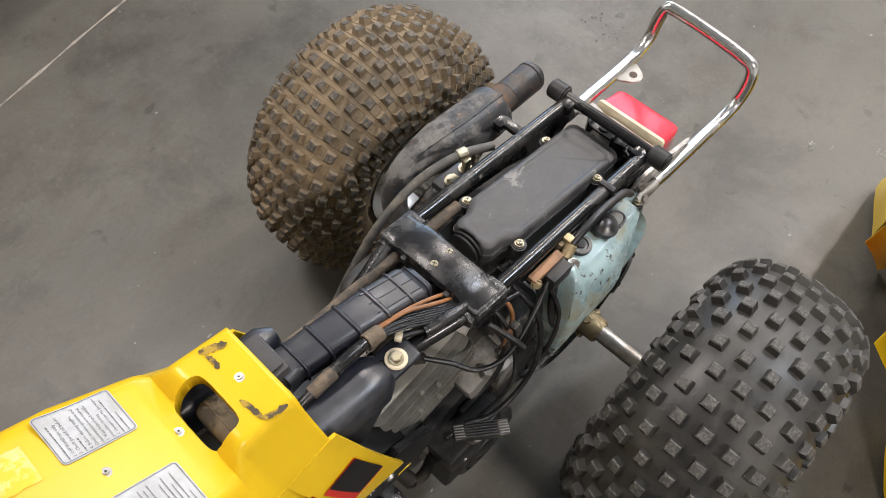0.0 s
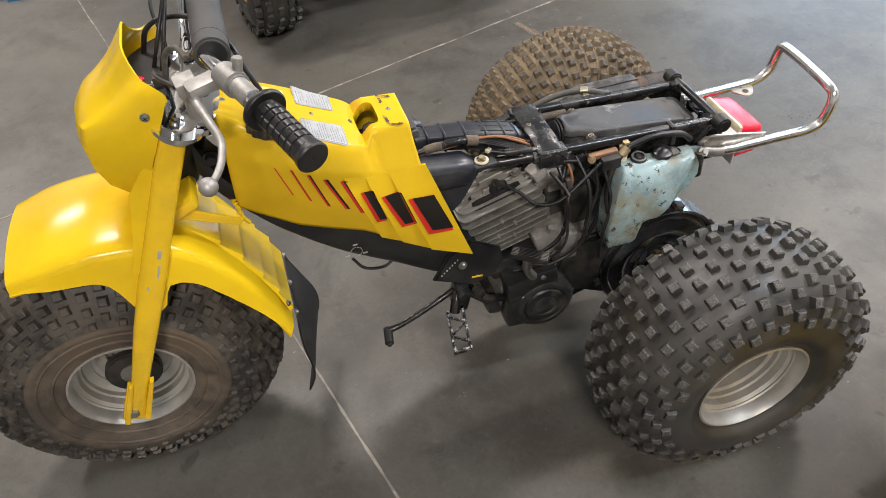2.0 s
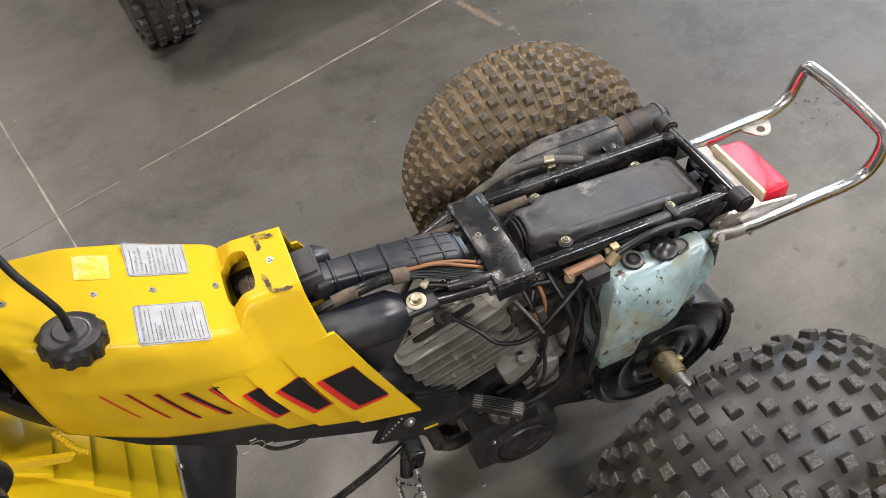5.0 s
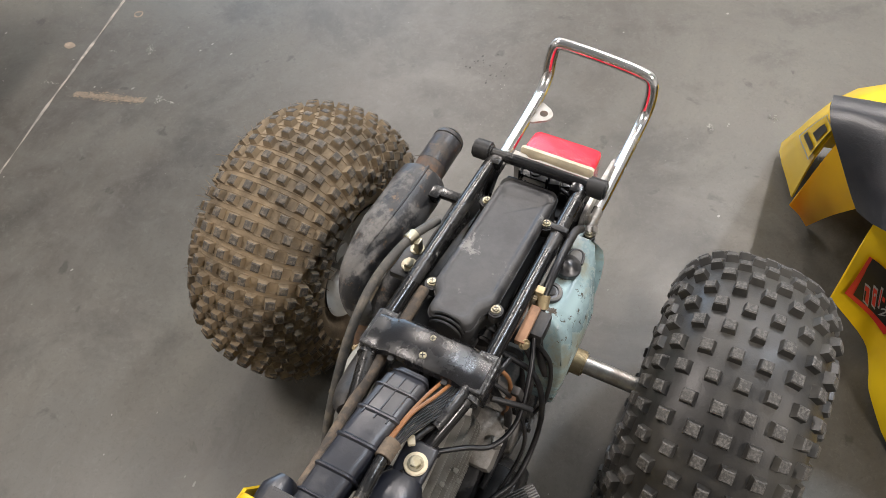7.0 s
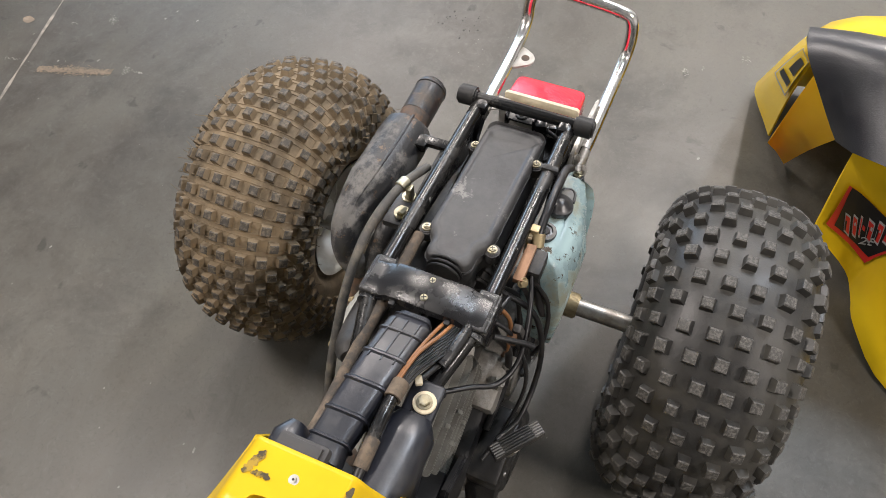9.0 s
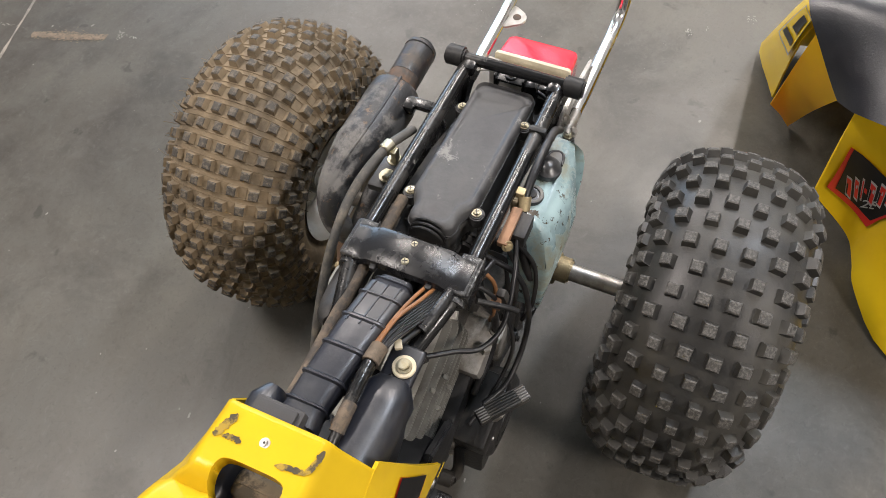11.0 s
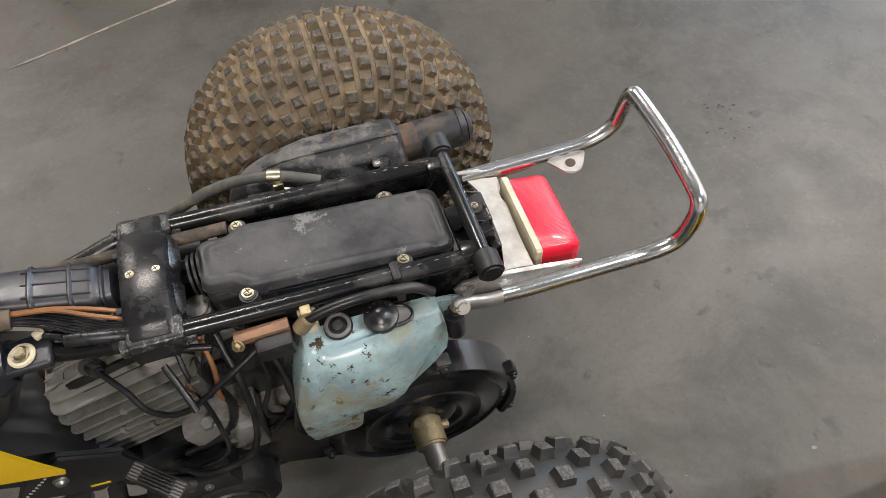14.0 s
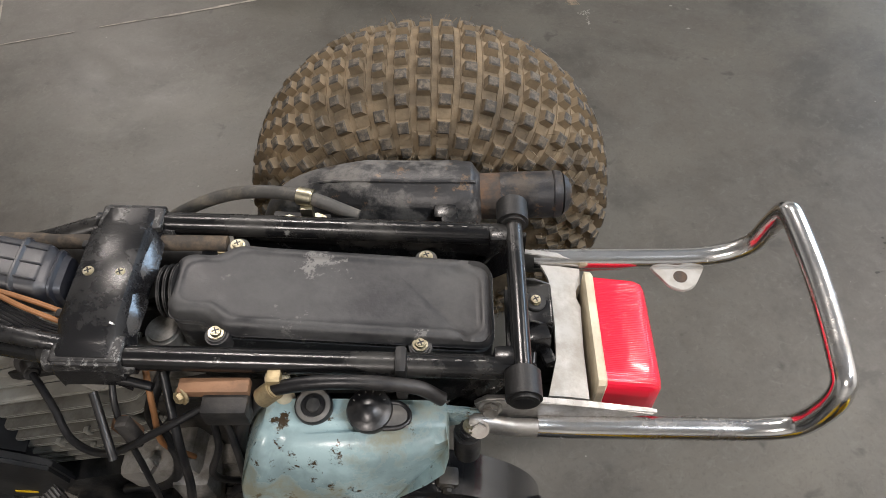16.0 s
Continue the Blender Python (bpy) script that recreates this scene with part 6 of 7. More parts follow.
part("pull_tab", bm, M_CAPBLACK, filler, "black rim of the pull tab")
bm = bmesh.new()
rbox(bm, (-0.1455, 0.1055, 0.5295), (0.020, 0.021, 0.003), 0.001, rot=(-4, 0, 0))
part("tab_web", bm, M_WORNLINE, filler, "dusty grey web of the pull tab")
bm = bmesh.new()
for k in range(6):
    a = 0.5 + 0.42 * k
    rbox(bm, lean @ Vector((0.0150 * math.cos(a), 0.0102, 0.0150 * math.sin(a))), (0.0022, 0.0010, 0.0010), 0.0002, rot=(0, 0, -math.degrees(a)))
part("moulded_mark", bm, M_WORNLINE, filler)
bm = bmesh.new()
lean = Matrix.Translation((-0.073, 0.0950, 0.5245)) @ pose(0, 0, 0, -8, 0, 0) @ pose(0, 0, 0, 90, 0, 0)
turned(bm, [(0.0, 0.0), (0.0, 0.0165), (0.0060, 0.0165), (0.0075, 0.0155), (0.0075, 0.0105), (0.0062, 0.0100), (0.0062, 0.0)], lean, 32)
gauge = part("level_cap", bm, M_CAPBLACK, oil, "black ringed cap of the oil gauge")
bm = bmesh.new()
turned(bm, [(0.0068, 0.0105), (0.0081, 0.0110), (0.0084, 0.0135), (0.0078, 0.0150), (0.0070, 0.0152)], lean, 32)
part("cap_ring", bm, M_WORNLINE, gauge, "worn grey ring")
part("cap_stud", turned(bmesh.new(), [(0.005, 0.0), (0.0065, 0.0065), (0.0085, 0.0060), (0.0090, 0.0), ], lean, 20), M_CAPGREY, gauge)
bm = bmesh.new()
slab(bm, [(-0.186, 0.522), (-0.206, 0.516), (-0.222, 0.510), (-0.222, 0.500), (-0.186, 0.488)], 0.007, "y", 0.094, 0.002)
part("tank_tab", bm, M_OIL, oil)
bm = bmesh.new()
cyl(bm, (-0.206, 0.106, 0.452), (-0.206, 0.104, 0.496), 0.0125, n=24, bev=0.003)
cyl(bm, (-0.209, 0.104, 0.494), (-0.209, 0.104, 0.505), 0.0100, n=24, bev=0.002)
mount = part("rubber_mount", bm, M_CAPBLACK, oil, "black rubber mount")
hexbolt("bolt", (-0.209, 0.104, 0.506), 0.0052, (0, 0, 1), mount, M_ZINC)
bm = bmesh.new()
cyl(bm, (-0.045, 0.083, 0.50), (-0.045, 0.083, 0.552), 0.0085, n=20, bev=0.002)
cyl(bm, (-0.045, 0.083, 0.548), (-0.045, 0.083, 0.560), 0.0105, n=20, bev=0.002)
part("hose_stub", bm, M_CREAM, oil, "cream plastic outlet stub")

# hose along the left rail with a pale clip
tube("oil_hose", [(-0.185, 0.096, 0.542), (-0.16, 0.093, 0.560), (-0.10, 0.0935, 0.570), (-0.05, 0.094, 0.561), (-0.03, 0.097, 0.545), (-0.010, 0.104, 0.515), (0.0, 0.115, 0.47), (-0.002, 0.125, 0.43)], 0.0062, M_HOSE, trike, "black rubber oil hose", 12)
bm = bmesh.new()
cyl(bm, (-0.046, 0.094, 0.560), (-0.032, 0.0965, 0.547), 0.0092, n=18, bev=0.001)
rbox(bm, (-0.045, 0.088, 0.566), (0.012, 0.012, 0.010), 0.002)
part("hose_clip", bm, M_BRASS, trike, "pale plated hose clip")
# rectifier: brown fibre plate over a black block
bm = bmesh.new()
rbox(bm, (-0.004, 0.104, 0.545), (0.040, 0.024, 0.026), 0.005)
rect = part("rectifier", bm, M_RUBBER, trike, "black electrical block with a brown plate")
bm = bmesh.new()
rbox(bm, (0.006, 0.092, 0.558), (0.060, 0.014, 0.010), 0.002)
part("brown_plate", bm, M_COPPER, rect)
hexbolt("terminal", (0.033, 0.099, 0.556), 0.0055, (0.5, 0.6, 0.3), rect, M_BRASS)

# ---- engine ----
eng = part("crankcase", rbox(rbox(bmesh.new(), (0.10, -0.005, 0.255), (0.25, 0.20, 0.15), 0.02), (0.02, 0.0, 0.30), (0.18, 0.17, 0.12), 0.02), M_ALLOY, trike, "oily alloy crankcase")
TILT_E = 15
EM = Matrix.Translation((0.203, -0.004, 0.462)) @ pose(0, 0, 0, 0, TILT_E, 0)


def fin_outline(lx, ly, r):
    return [(x, y) for x, y in outline(-lx, lx, ly, r, 4)]


for k in range(9):
    lx, ly = table([(0, 0.088), (1, 0.093), (5, 0.092), (8, 0.086)], k), table([(0, 0.040), (1, 0.051), (2, 0.060), (3, 0.068), (4, 0.074), (6, 0.079), (8, 0.079)], k)
    bm = bmesh.new()
    slab(bm, fin_outline(lx, ly, 0.020), 0.0040, "z", -0.0128 * k, 0.0010)
    bm.normal_update()
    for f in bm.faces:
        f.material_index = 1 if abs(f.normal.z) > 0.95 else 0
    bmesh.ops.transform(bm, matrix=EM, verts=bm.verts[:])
    # from the third fin down the faces carry the gap shade in their colour
    part("cooling_fin", bm, (M_FIN, M_FINTOP if k < 2 else M_FINSHADE), eng)
bm = bmesh.new()
rbox(bm, (0, 0, -0.060), (0.115, 0.070, 0.15), 0.015)
bmesh.ops.transform(bm, matrix=EM, verts=bm.verts[:])
part("cylinder", bm, M_CASE, eng)
for y in (-0.026, -0.009, 0.009, 0.026):
    bm = bmesh.new()
    h = 0.036 if abs(y) < 0.02 else 0.026
    slab(bm, [(-0.080, 0.001), (0.084, 0.001), (0.084, 0.008), (0.062, 0.010), (0.060, h * 0.6), (0.024, h * 0.65), (0.022, h), (-0.030, h), (-0.032, h * 0.75), (-0.064, h * 0.7), (-0.066, 0.009), (-0.080, 0.007)], 0.0046, "y", y, 0.0012)
    bmesh.ops.transform(bm, matrix=EM, verts=bm.verts[:])
    part("head_fin", bm, M_FINTOP, eng)
bm = bmesh.new()
rbox(bm, (0.0, 0.0, 0.010), (0.10, 0.056, 0.018), 0.007)
bmesh.ops.transform(bm, matrix=EM, verts=bm.verts[:])
part("cylinder_head", bm, M_ALLOY, eng, "grey alloy cylinder head")
for x, y in ((-0.052, 0.036), (0.048, -0.040), (-0.052, -0.040)):
    hexbolt("head_nut", EM @ Vector((x, y, 0.042)), 0.0075, (math.sin(radians(TILT_E)), 0, math.cos(radians(TILT_E))), eng, M_ALLOY)
for x, y, z0, z1 in ((0.012, 0.066, -0.042, -0.034), (-0.012, 0.073, -0.056, -0.046), (0.030, 0.076, -0.068, -0.058), (-0.002, 0.078, -0.082, -0.072)):
    bm = rbox(bmesh.new(), (x, y, (z0 + z1) / 2), (0.006, 0.006, z1 - z0), 0.001)
    bmesh.ops.transform(bm, matrix=EM, verts=bm.verts[:])
    part("fin_bridge", bm, M_FIN, eng)
bm = bmesh.new()
cyl(bm, EM @ Vector((0.002, 0.028, 0.016)), EM @ Vector((-0.006, 0.046, 0.050)), 0.0095, n=16, bev=0.002)
cyl(bm, EM @ Vector((-0.004, 0.042, 0.043)), EM @ Vector((-0.022, 0.060, 0.048)), 0.0075, n=14, bev=0.002)
plug = part("plug_cap", bm, M_RUBBER, eng, "black spark plug cap")
tube("ignition_lead", [EM @ Vector((-0.020, 0.058, 0.0475)), (0.172, 0.082, 0.502), (0.150, 0.110, 0.490), (0.11, 0.125, 0.497), (0.055, 0.118, 0.530), (0.015, 0.105, 0.548)], 0.0036, M_HOSE, eng, "black ignition lead")
tube("wire_loop", [(0.10, 0.07, 0.56), (0.095, 0.105, 0.53), (0.09, 0.128, 0.45), (0.10, 0.135, 0.38), (0.15, 0.125, 0.335), (0.20, 0.11, 0.32)], 0.003, M_HOSE, eng)
tube("wire_loop", [(0.055, 0.075, 0.555), (0.045, 0.12, 0.51), (0.05, 0.140, 0.44), (0.075, 0.145, 0.375), (0.13, 0.14, 0.345), (0.17, 0.12, 0.34)], 0.0042, M_HOSE, eng)
tube("wire_loop", [(0.02, 0.09, 0.54), (0.02, 0.11, 0.48), (0.04, 0.115, 0.42), (0.03, 0.10, 0.36), (-0.02, 0.09, 0.34)], 0.0036, M_HOSE, eng)
tube("wire_loop", [(0.075, 0.06, 0.56), (0.07, 0.095, 0.52), (0.08, 0.10, 0.46), (0.07, 0.09, 0.40)], 0.003, M_ORANGEWIRE, eng)
tube("wire_loop", [(0.005, 0.10, 0.53), (-0.002, 0.130, 0.46), (0.012, 0.135, 0.38), (0.005, 0.12, 0.30)], 0.0034, M_HOSE, eng)
bm = bmesh.new()
rbox(bm, (0.085, 0.115, 0.52), (0.012, 0.012, 0.034), 0.003, rot=(10, 10, 0))
part("wire_connector", bm, M_RUBBER, eng)
# carburettor and inlet stub behind the barrel
bm = bmesh.new()
cyl(bm, (0.12, 0.02, 0.47), (0.04, 0.02, 0.50), 0.024, n=24, bev=0.003)
rbox(bm, (0.075, 0.02, 0.445), (0.05, 0.06, 0.06), 0.008)
cyl(bm, (0.075, 0.02, 0.47), (0.075, 0.02, 0.535), 0.017, n=20, bev=0.003)
part("carburettor", bm, M_ALLOY, eng, "grimy alloy carburettor")
# left magneto cover
bm = bmesh.new()
turned(bm, [(0.150, 0.0), (0.150, 0.022), (0.147, 0.026), (0.150, 0.030), (0.149, 0.044), (0.145, 0.047), (0.148, 0.051), (0.146, 0.062), (0.138, 0.070), (0.09, 0.073)], Matrix.Translation((0.140, 0, 0.226)), 56)
rbox(bm, (0.165, 0.118, 0.290), (0.115, 0.05, 0.06), 0.008, rot=(0, 8, 0))
rbox(bm, (0.185, 0.115, 0.225), (0.07, 0.05, 0.11), 0.010, rot=(0, -6, 0))
mag = part("magneto_cover", bm, M_CASE, eng, "round black magneto cover")
screw("cover_screw", (0.190, 0.1415, 0.264), 0.0045, (0, 1, 0), mag, M_STEEL)
screw("cover_screw", (0.145, 0.1440, 0.312), 0.0045, (0, 1, 0.3), mag, M_STEEL)
bm = bmesh.new()
KM = pose(0.180, 0.152, 0.397, 0, 3, -40)
rbox(bm, (0, 0, 0), (0.078, 0.024, 0.014), 0.005)
bmesh.ops.transform(bm, matrix=KM, verts=bm.verts[:])
kick = part("kick_pedal", bm, M_CASE, trike, "ribbed black kick-starter pedal with worn ends")
for v in (-0.0095, -0.0057, -0.0019, 0.0019, 0.0057, 0.0095):
    bm = rbox(bmesh.new(), (0, v, 0.0078), (0.076, 0.0020, 0.003), 0.0007)
    bmesh.ops.transform(bm, matrix=KM, verts=bm.verts[:])
    part("rib", bm, M_CASE, kick)
for u in (-0.031, 0.030):
    bm = rbox(bmesh.new(), (u, 0.001, 0.0070), (0.014, 0.020, 0.003), 0.0012, rot=(0, 0, 4))
    bmesh.ops.transform(bm, matrix=KM, verts=bm.verts[:])
    part("worn_end", bm, M_WORNLINE, kick)
bm = bmesh.new()
sweep(bm, spline([(0.185, 0.150, 0.388), (0.182, 0.142, 0.35), (0.165, 0.135, 0.315)], 6), 0.010, 12)
part("kick_arm", bm, M_STEEL, kick)
# grey cover on the right of the engine
bm = bmesh.new()
turned(bm, [(-0.152, 0.0), (-0.152, 0.060), (-0.148, 0.070), (-0.146, 0.086), (-0.140, 0.089), (-0.09, 0.089)], Matrix.Translation((0.10, 0, 0.345)), 56)
rbox(bm, (0.06, -0.11, 0.33), (0.12, 0.06, 0.12), 0.012)
cov = part("clutch_cover", bm, M_FIN, eng, "grey alloy clutch cover")
for k in range(7):
    a = 2 * math.pi * k / 7
    hexbolt("cover_bolt", (0.10 + 0.082 * math.cos(a), -0.146, 0.345 + 0.082 * math.sin(a)), 0.005, (0, -1, 0), cov, M_BRASS)
bm = bmesh.new()
rbox(bm, (-0.035, -0.112, 0.52), (0.06, 0.03, 0.012), 0.003, rot=(0, -6, 0))
br = part("frame_lug", bm, M_CASE, trike)
hexbolt("lug_bolt", (-0.026, -0.104, 0.532), 0.0085, (0, 0, 1), br)
hexbolt("lug_bolt", (-0.055, -0.106, 0.534), 0.0075, (0, 0, 1), br)
# inner guard plate under the rails
bm = bmesh.new()
rbox(bm, (-0.08, 0.0, 0.47), (0.30, 0.12, 0.02), 0.005)
rbox(bm, (-0.12, -0.09, 0.45), (0.16, 0.05, 0.10), 0.010)
part("inner_guard", bm, M_CASE, trike, "grimy black inner guard")

# black plate and block added to hide pale floor behind the barrel
bm = bmesh.new()
slab(bm, [(-0.13, 0.32), (0.15, 0.31), (0.17, 0.40), (0.13, 0.53), (0.02, 0.545), (-0.10, 0.52)], 0.05, "y", -0.030, 0.008)
rbox(bm, (0.055, 0.005, 0.395), (0.11, 0.11, 0.13), 0.02)
part("gap_filler", bm, M_CASE, trike, "grimy black filler block behind the barrel")
bm = bmesh.new()
cyl(bm, (0.030, 0.020, 0.50), (-0.03, 0.010, 0.515), 0.031, n=28, bev=0.004)
for k in range(4):
    cyl(bm, (0.018 - 0.012 * k, 0.018 - 0.002 * k, 0.503 + 0.003 * k), (0.013 - 0.012 * k, 0.017 - 0.002 * k, 0.504 + 0.003 * k), 0.034, n=28, bev=0.001)
part("inlet_boot", bm, M_RUBBER, trike, "ribbed rubber inlet boot")
bm = bmesh.new()
rbox(bm, (0.13, 0.0, 0.185), (0.24, 0.16, 0.06), 0.02)
rbox(bm, (0.19, 0.02, 0.325), (0.12, 0.15, 0.05), 0.015, rot=(0, 20, 0))
part("sump", bm, M_CASE, eng, "dirty black lower engine case")
tube("vent_hose", [(0.065, 0.055, 0.53), (0.085, 0.085, 0.49), (0.075, 0.10, 0.43), (0.10, 0.105, 0.37), (0.16, 0.10, 0.335)], 0.0058, M_HOSE, eng, "black rubber vent hose")
tube("vent_hose", [(0.02, 0.06, 0.50), (-0.002, 0.085, 0.45), (0.01, 0.095, 0.38), (0.05, 0.10, 0.32)], 0.005, M_HOSE, eng, "black rubber vent hose")
bm = bmesh.new()
rbox(bm, (0.105, 0.070, 0.372), (0.085, 0.07, 0.05), 0.010, rot=(0, 14, 0))
rbox(bm, (0.075, 0.085, 0.350), (0.04, 0.06, 0.07), 0.008)
cyl(bm, (0.115, 0.10, 0.395), (0.113, 0.103, 0.410), 0.008, n=6, bev=0.001)
cyl(bm, (0.085, 0.10, 0.392), (0.084, 0.102, 0.404), 0.006, n=6, bev=0.001)
part("case_top", bm, M_ALLOY, eng, "dusty tan alloy crankcase top")
bm = bmesh.new()
rbox(bm, (0.128, 0.052, 0.522), (0.030, 0.034, 0.022), 0.003, rot=(0, 22, 15))
part("pale_bracket", bm, M_GREYPLATE, eng, "pale grey metal bracket")
bm = bmesh.new()
rbox(bm, (0.092, 0.108, 0.512), (0.014, 0.013, 0.030), 0.003, rot=(0, 12, 0))
part("wire_connector", bm, M_COPPER, eng)

# shifter and foot pegs
bm = bmesh.new()
sweep(bm, spline([(0.300, 0.085, 0.300), (0.345, 0.098, 0.292), (0.40, 0.106, 0.272), (0.455, 0.110, 0.252), (0.484, 0.112, 0.248)], 6), 0.0065, 12)
sh = part("gear_lever", bm, M_BLACKPAINT, trike, "black steel gear lever")
bm = bmesh.new()
cyl(bm, (0.482, 0.104, 0.247), (0.488, 0.142, 0.240), 0.0095, n=18, bev=0.002)
cyl(bm, (0.488, 0.142, 0.240), (0.4885, 0.146, 0.2392), 0.005, n=12, bev=0.001)
part("toe_rubber", bm, M_RUBBER, sh)
for s in (1, -1):
    bm = bmesh.new()
    rbox(bm, (0.318, s * 0.102, 0.285), (0.030, 0.05, 0.05), 0.006, rot=(0, -15, 0))
    sweep(bm, spline([(0.322, s * 0.105, 0.30), (0.332, s * 0.118, 0.285), (0.340, s * 0.130, 0.266)], 5), 0.011, 10)
    peg = part("foot_peg", bm, M_BLACKPAINT, trike, "black steel foot peg with serrated edges")
    bm = bmesh.new()
    c0, c1 = Vector((0.338, s * 0.128, 0.266)), Vector((0.350, s * 0.212, 0.240))
    ax = (c1 - c0).normalized()
    wd = Vector((1, 0, 0.1)).normalized()
    for e in (-1, 1):
        for k in range(9):
            p = c0.lerp(c1, (k + 0.5) / 9) + wd * e * 0.0170
            rbox(bm, p, (0.006, 0.0102, 0.018), 0.0006, rot=(s * -17, 0, -8 * s))
            rbox(bm, p + Vector((0, 0, 0.009)), (0.004, 0.0045, 0.005), 0.0005, rot=(s * -17, 0, -8 * s))
    rbox(bm, c1, (0.037, 0.005, 0.016), 0.001, rot=(s * -17, 0, 0))
    for k in range(3):
        rbox(bm, c0.lerp(c1, 0.2 + 0.25 * k), (0.032, 0.004, 0.010), 0.001, rot=(s * -17, 0, 35 if k % 2 else -35))
    part("peg_tread", bm, M_PEG, peg, "worn serrated peg tread")
bm = bmesh.new()
cyl(bm, (0.275, 0.085, 0.275), (0.272, 0.115, 0.272), 0.012, n=18, bev=0.003)
sweep(bm, spline([(0.272, 0.11, 0.272), (0.25, 0.112, 0.255), (0.22, 0.10, 0.235)], 5), 0.009, 10)
part("gear_shaft", bm, M_CASE, trike)
tube("skid_pipe", [(0.30, 0.05, 0.27), (0.26, 0.06, 0.215), (0.18, 0.07, 0.165), (0.05, 0.07, 0.155), (-0.06, 0.07, 0.19)], 0.013, M_BLACKPAINT, trike, n=12)
tube("skid_pipe", [(0.30, -0.05, 0.27), (0.26, -0.06, 0.215), (0.18, -0.07, 0.165), (0.05, -0.07, 0.155), (-0.06, -0.07, 0.19)], 0.013, M_BLACKPAINT, trike, n=12)
tube("exhaust_pipe", [(0.28, -0.02, 0.43), (0.32, -0.06, 0.38), (0.28, -0.12, 0.31), (0.15, -0.15, 0.30), (0.06, -0.165, 0.33), (0.01, -0.172, 0.40)], 0.016, M_RUSTPIPE, trike, n=14)
tube("wire_hanger", [(0.52, 0.06, 0.43), (0.50, 0.07, 0.405), (0.46, 0.07, 0.395), (0.43, 0.06, 0.41)], 0.003, M_HOSE, trike)

# ---- exhaust silencer on the right ----
bm = bmesh.new()
sil = spline([(0.012, -0.172, 0.395), (0.014, -0.186, 0.432), (-0.004, -0.196, 0.462), (-0.045, -0.196, 0.476), (-0.10, -0.190, 0.479), (-0.16, -0.187, 0.479), (-0.205, -0.186, 0.480), (-0.225, -0.186, 0.481)], 7)
sweep(bm, sil, lambda t: table([(0, 0.019), (0.28, 0.022), (0.45, 0.032), (0.55, 0.041), (0.8, 0.043), (0.93, 0.040), (1, 0.027)], t), 28)
muf = part("silencer", bm, M_MUFFLER, trike, "dull black exhaust silencer with dust and rust")
bm = bmesh.new()
sil_r = [(0, 0.019), (0.28, 0.022), (0.45, 0.032), (0.55, 0.041), (0.8, 0.043), (0.93, 0.040), (1, 0.027)]
sweep(bm, [p + Vector((0, 0.30, 0.95)) * table(sil_r, i / (len(sil) - 1)) for i, p in enumerate(sil) if 14 <= i <= 46], 0.0022, 8)
part("seam", bm, M_MUFFLER, muf, "welded seam")
tube("header_pipe", [(0.012, -0.172, 0.395), (0.004, -0.158, 0.402), (-0.018, -0.150, 0.428), (-0.05, -0.142, 0.452), (-0.10, -0.13, 0.44)], 0.0165, M_MUFFLER, muf, n=16)
bm = bmesh.new()
cyl(bm, (-0.215, -0.186, 0.481), (-0.255, -0.186, 0.482), 0.0265, n=28, bev=0.002)
part("rust_band", bm, M_RUSTPIPE, muf)
bm = bmesh.new()
cyl(bm, (-0.245, -0.186, 0.482), (-0.308, -0.186, 0.484), 0.0268, n=28, bev=0.002)
cyl(bm, (-0.306, -0.186, 0.484), (-0.316, -0.186, 0.484), 0.0278, 0.0262, n=28, bev=0.001)
cyl(bm, (-0.315, -0.186, 0.484), (-0.327, -0.186, 0.484), 0.0262, 0.016, n=28, bev=0.004)
part("tail_pipe", bm, M_PIPEEND, muf, "black spark arrester end")
bm = bmesh.new()
rbox(bm, (-0.185, -0.150, 0.497), (0.026, 0.03, 0.018), 0.006)
rbox(bm, (-0.19, -0.125, 0.50), (0.018, 0.05, 0.010), 0.003)
part("silencer_bracket", bm, M_BLACKPAINT, muf)
# hoses on the right
tube("breather_hose", [(0.255, -0.105, 0.345), (0.225, -0.115, 0.395), (0.19, -0.122, 0.437), (0.135, -0.127, 0.492), (0.095, -0.128, 0.525), (0.045, -0.127, 0.551), (0.0, -0.120, 0.566), (-0.05, -0.109, 0.569), (-0.10, -0.095, 0.556)], 0.0068, M_GREYHOSE, trike, "dusty grey breather hose", 12)
bm = bmesh.new()
cyl(bm, (-0.040, -0.1115, 0.5695), (-0.056, -0.1075, 0.5690), 0.0092, n=18, bev=0.001)
rbox(bm, (-0.049, -0.100, 0.553), (0.013, 0.008, 0.025), 0.002)
part("hose_clip", bm, M_ZINC, trike, "plated metal hose clip")
tube("frame_tube", [(0.46, -0.045, 0.575), (0.36, -0.047, 0.590), (0.29, -0.048, 0.584), (0.21, -0.052, 0.576), (0.13, -0.053, 0.572), (0.02, -0.054, 0.566)], 0.0078, M_TANHOSE, trike, "dust-covered brown tube", 14)
bm = bmesh.new()
sweep(bm, spline([(0.205, -0.070, 0.530), (0.185, -0.080, 0.520), (0.15, -0.088, 0.505), (0.11, -0.088, 0.50), (0.06, -0.08, 0.505)], 6), lambda t: table([(0, 0.012), (0.15, 0.020), (0.7, 0.022), (1, 0.018)], t), 18)
part("rubber_boot", bm, M_RUBBER, trike, "dusty black rubber boot")
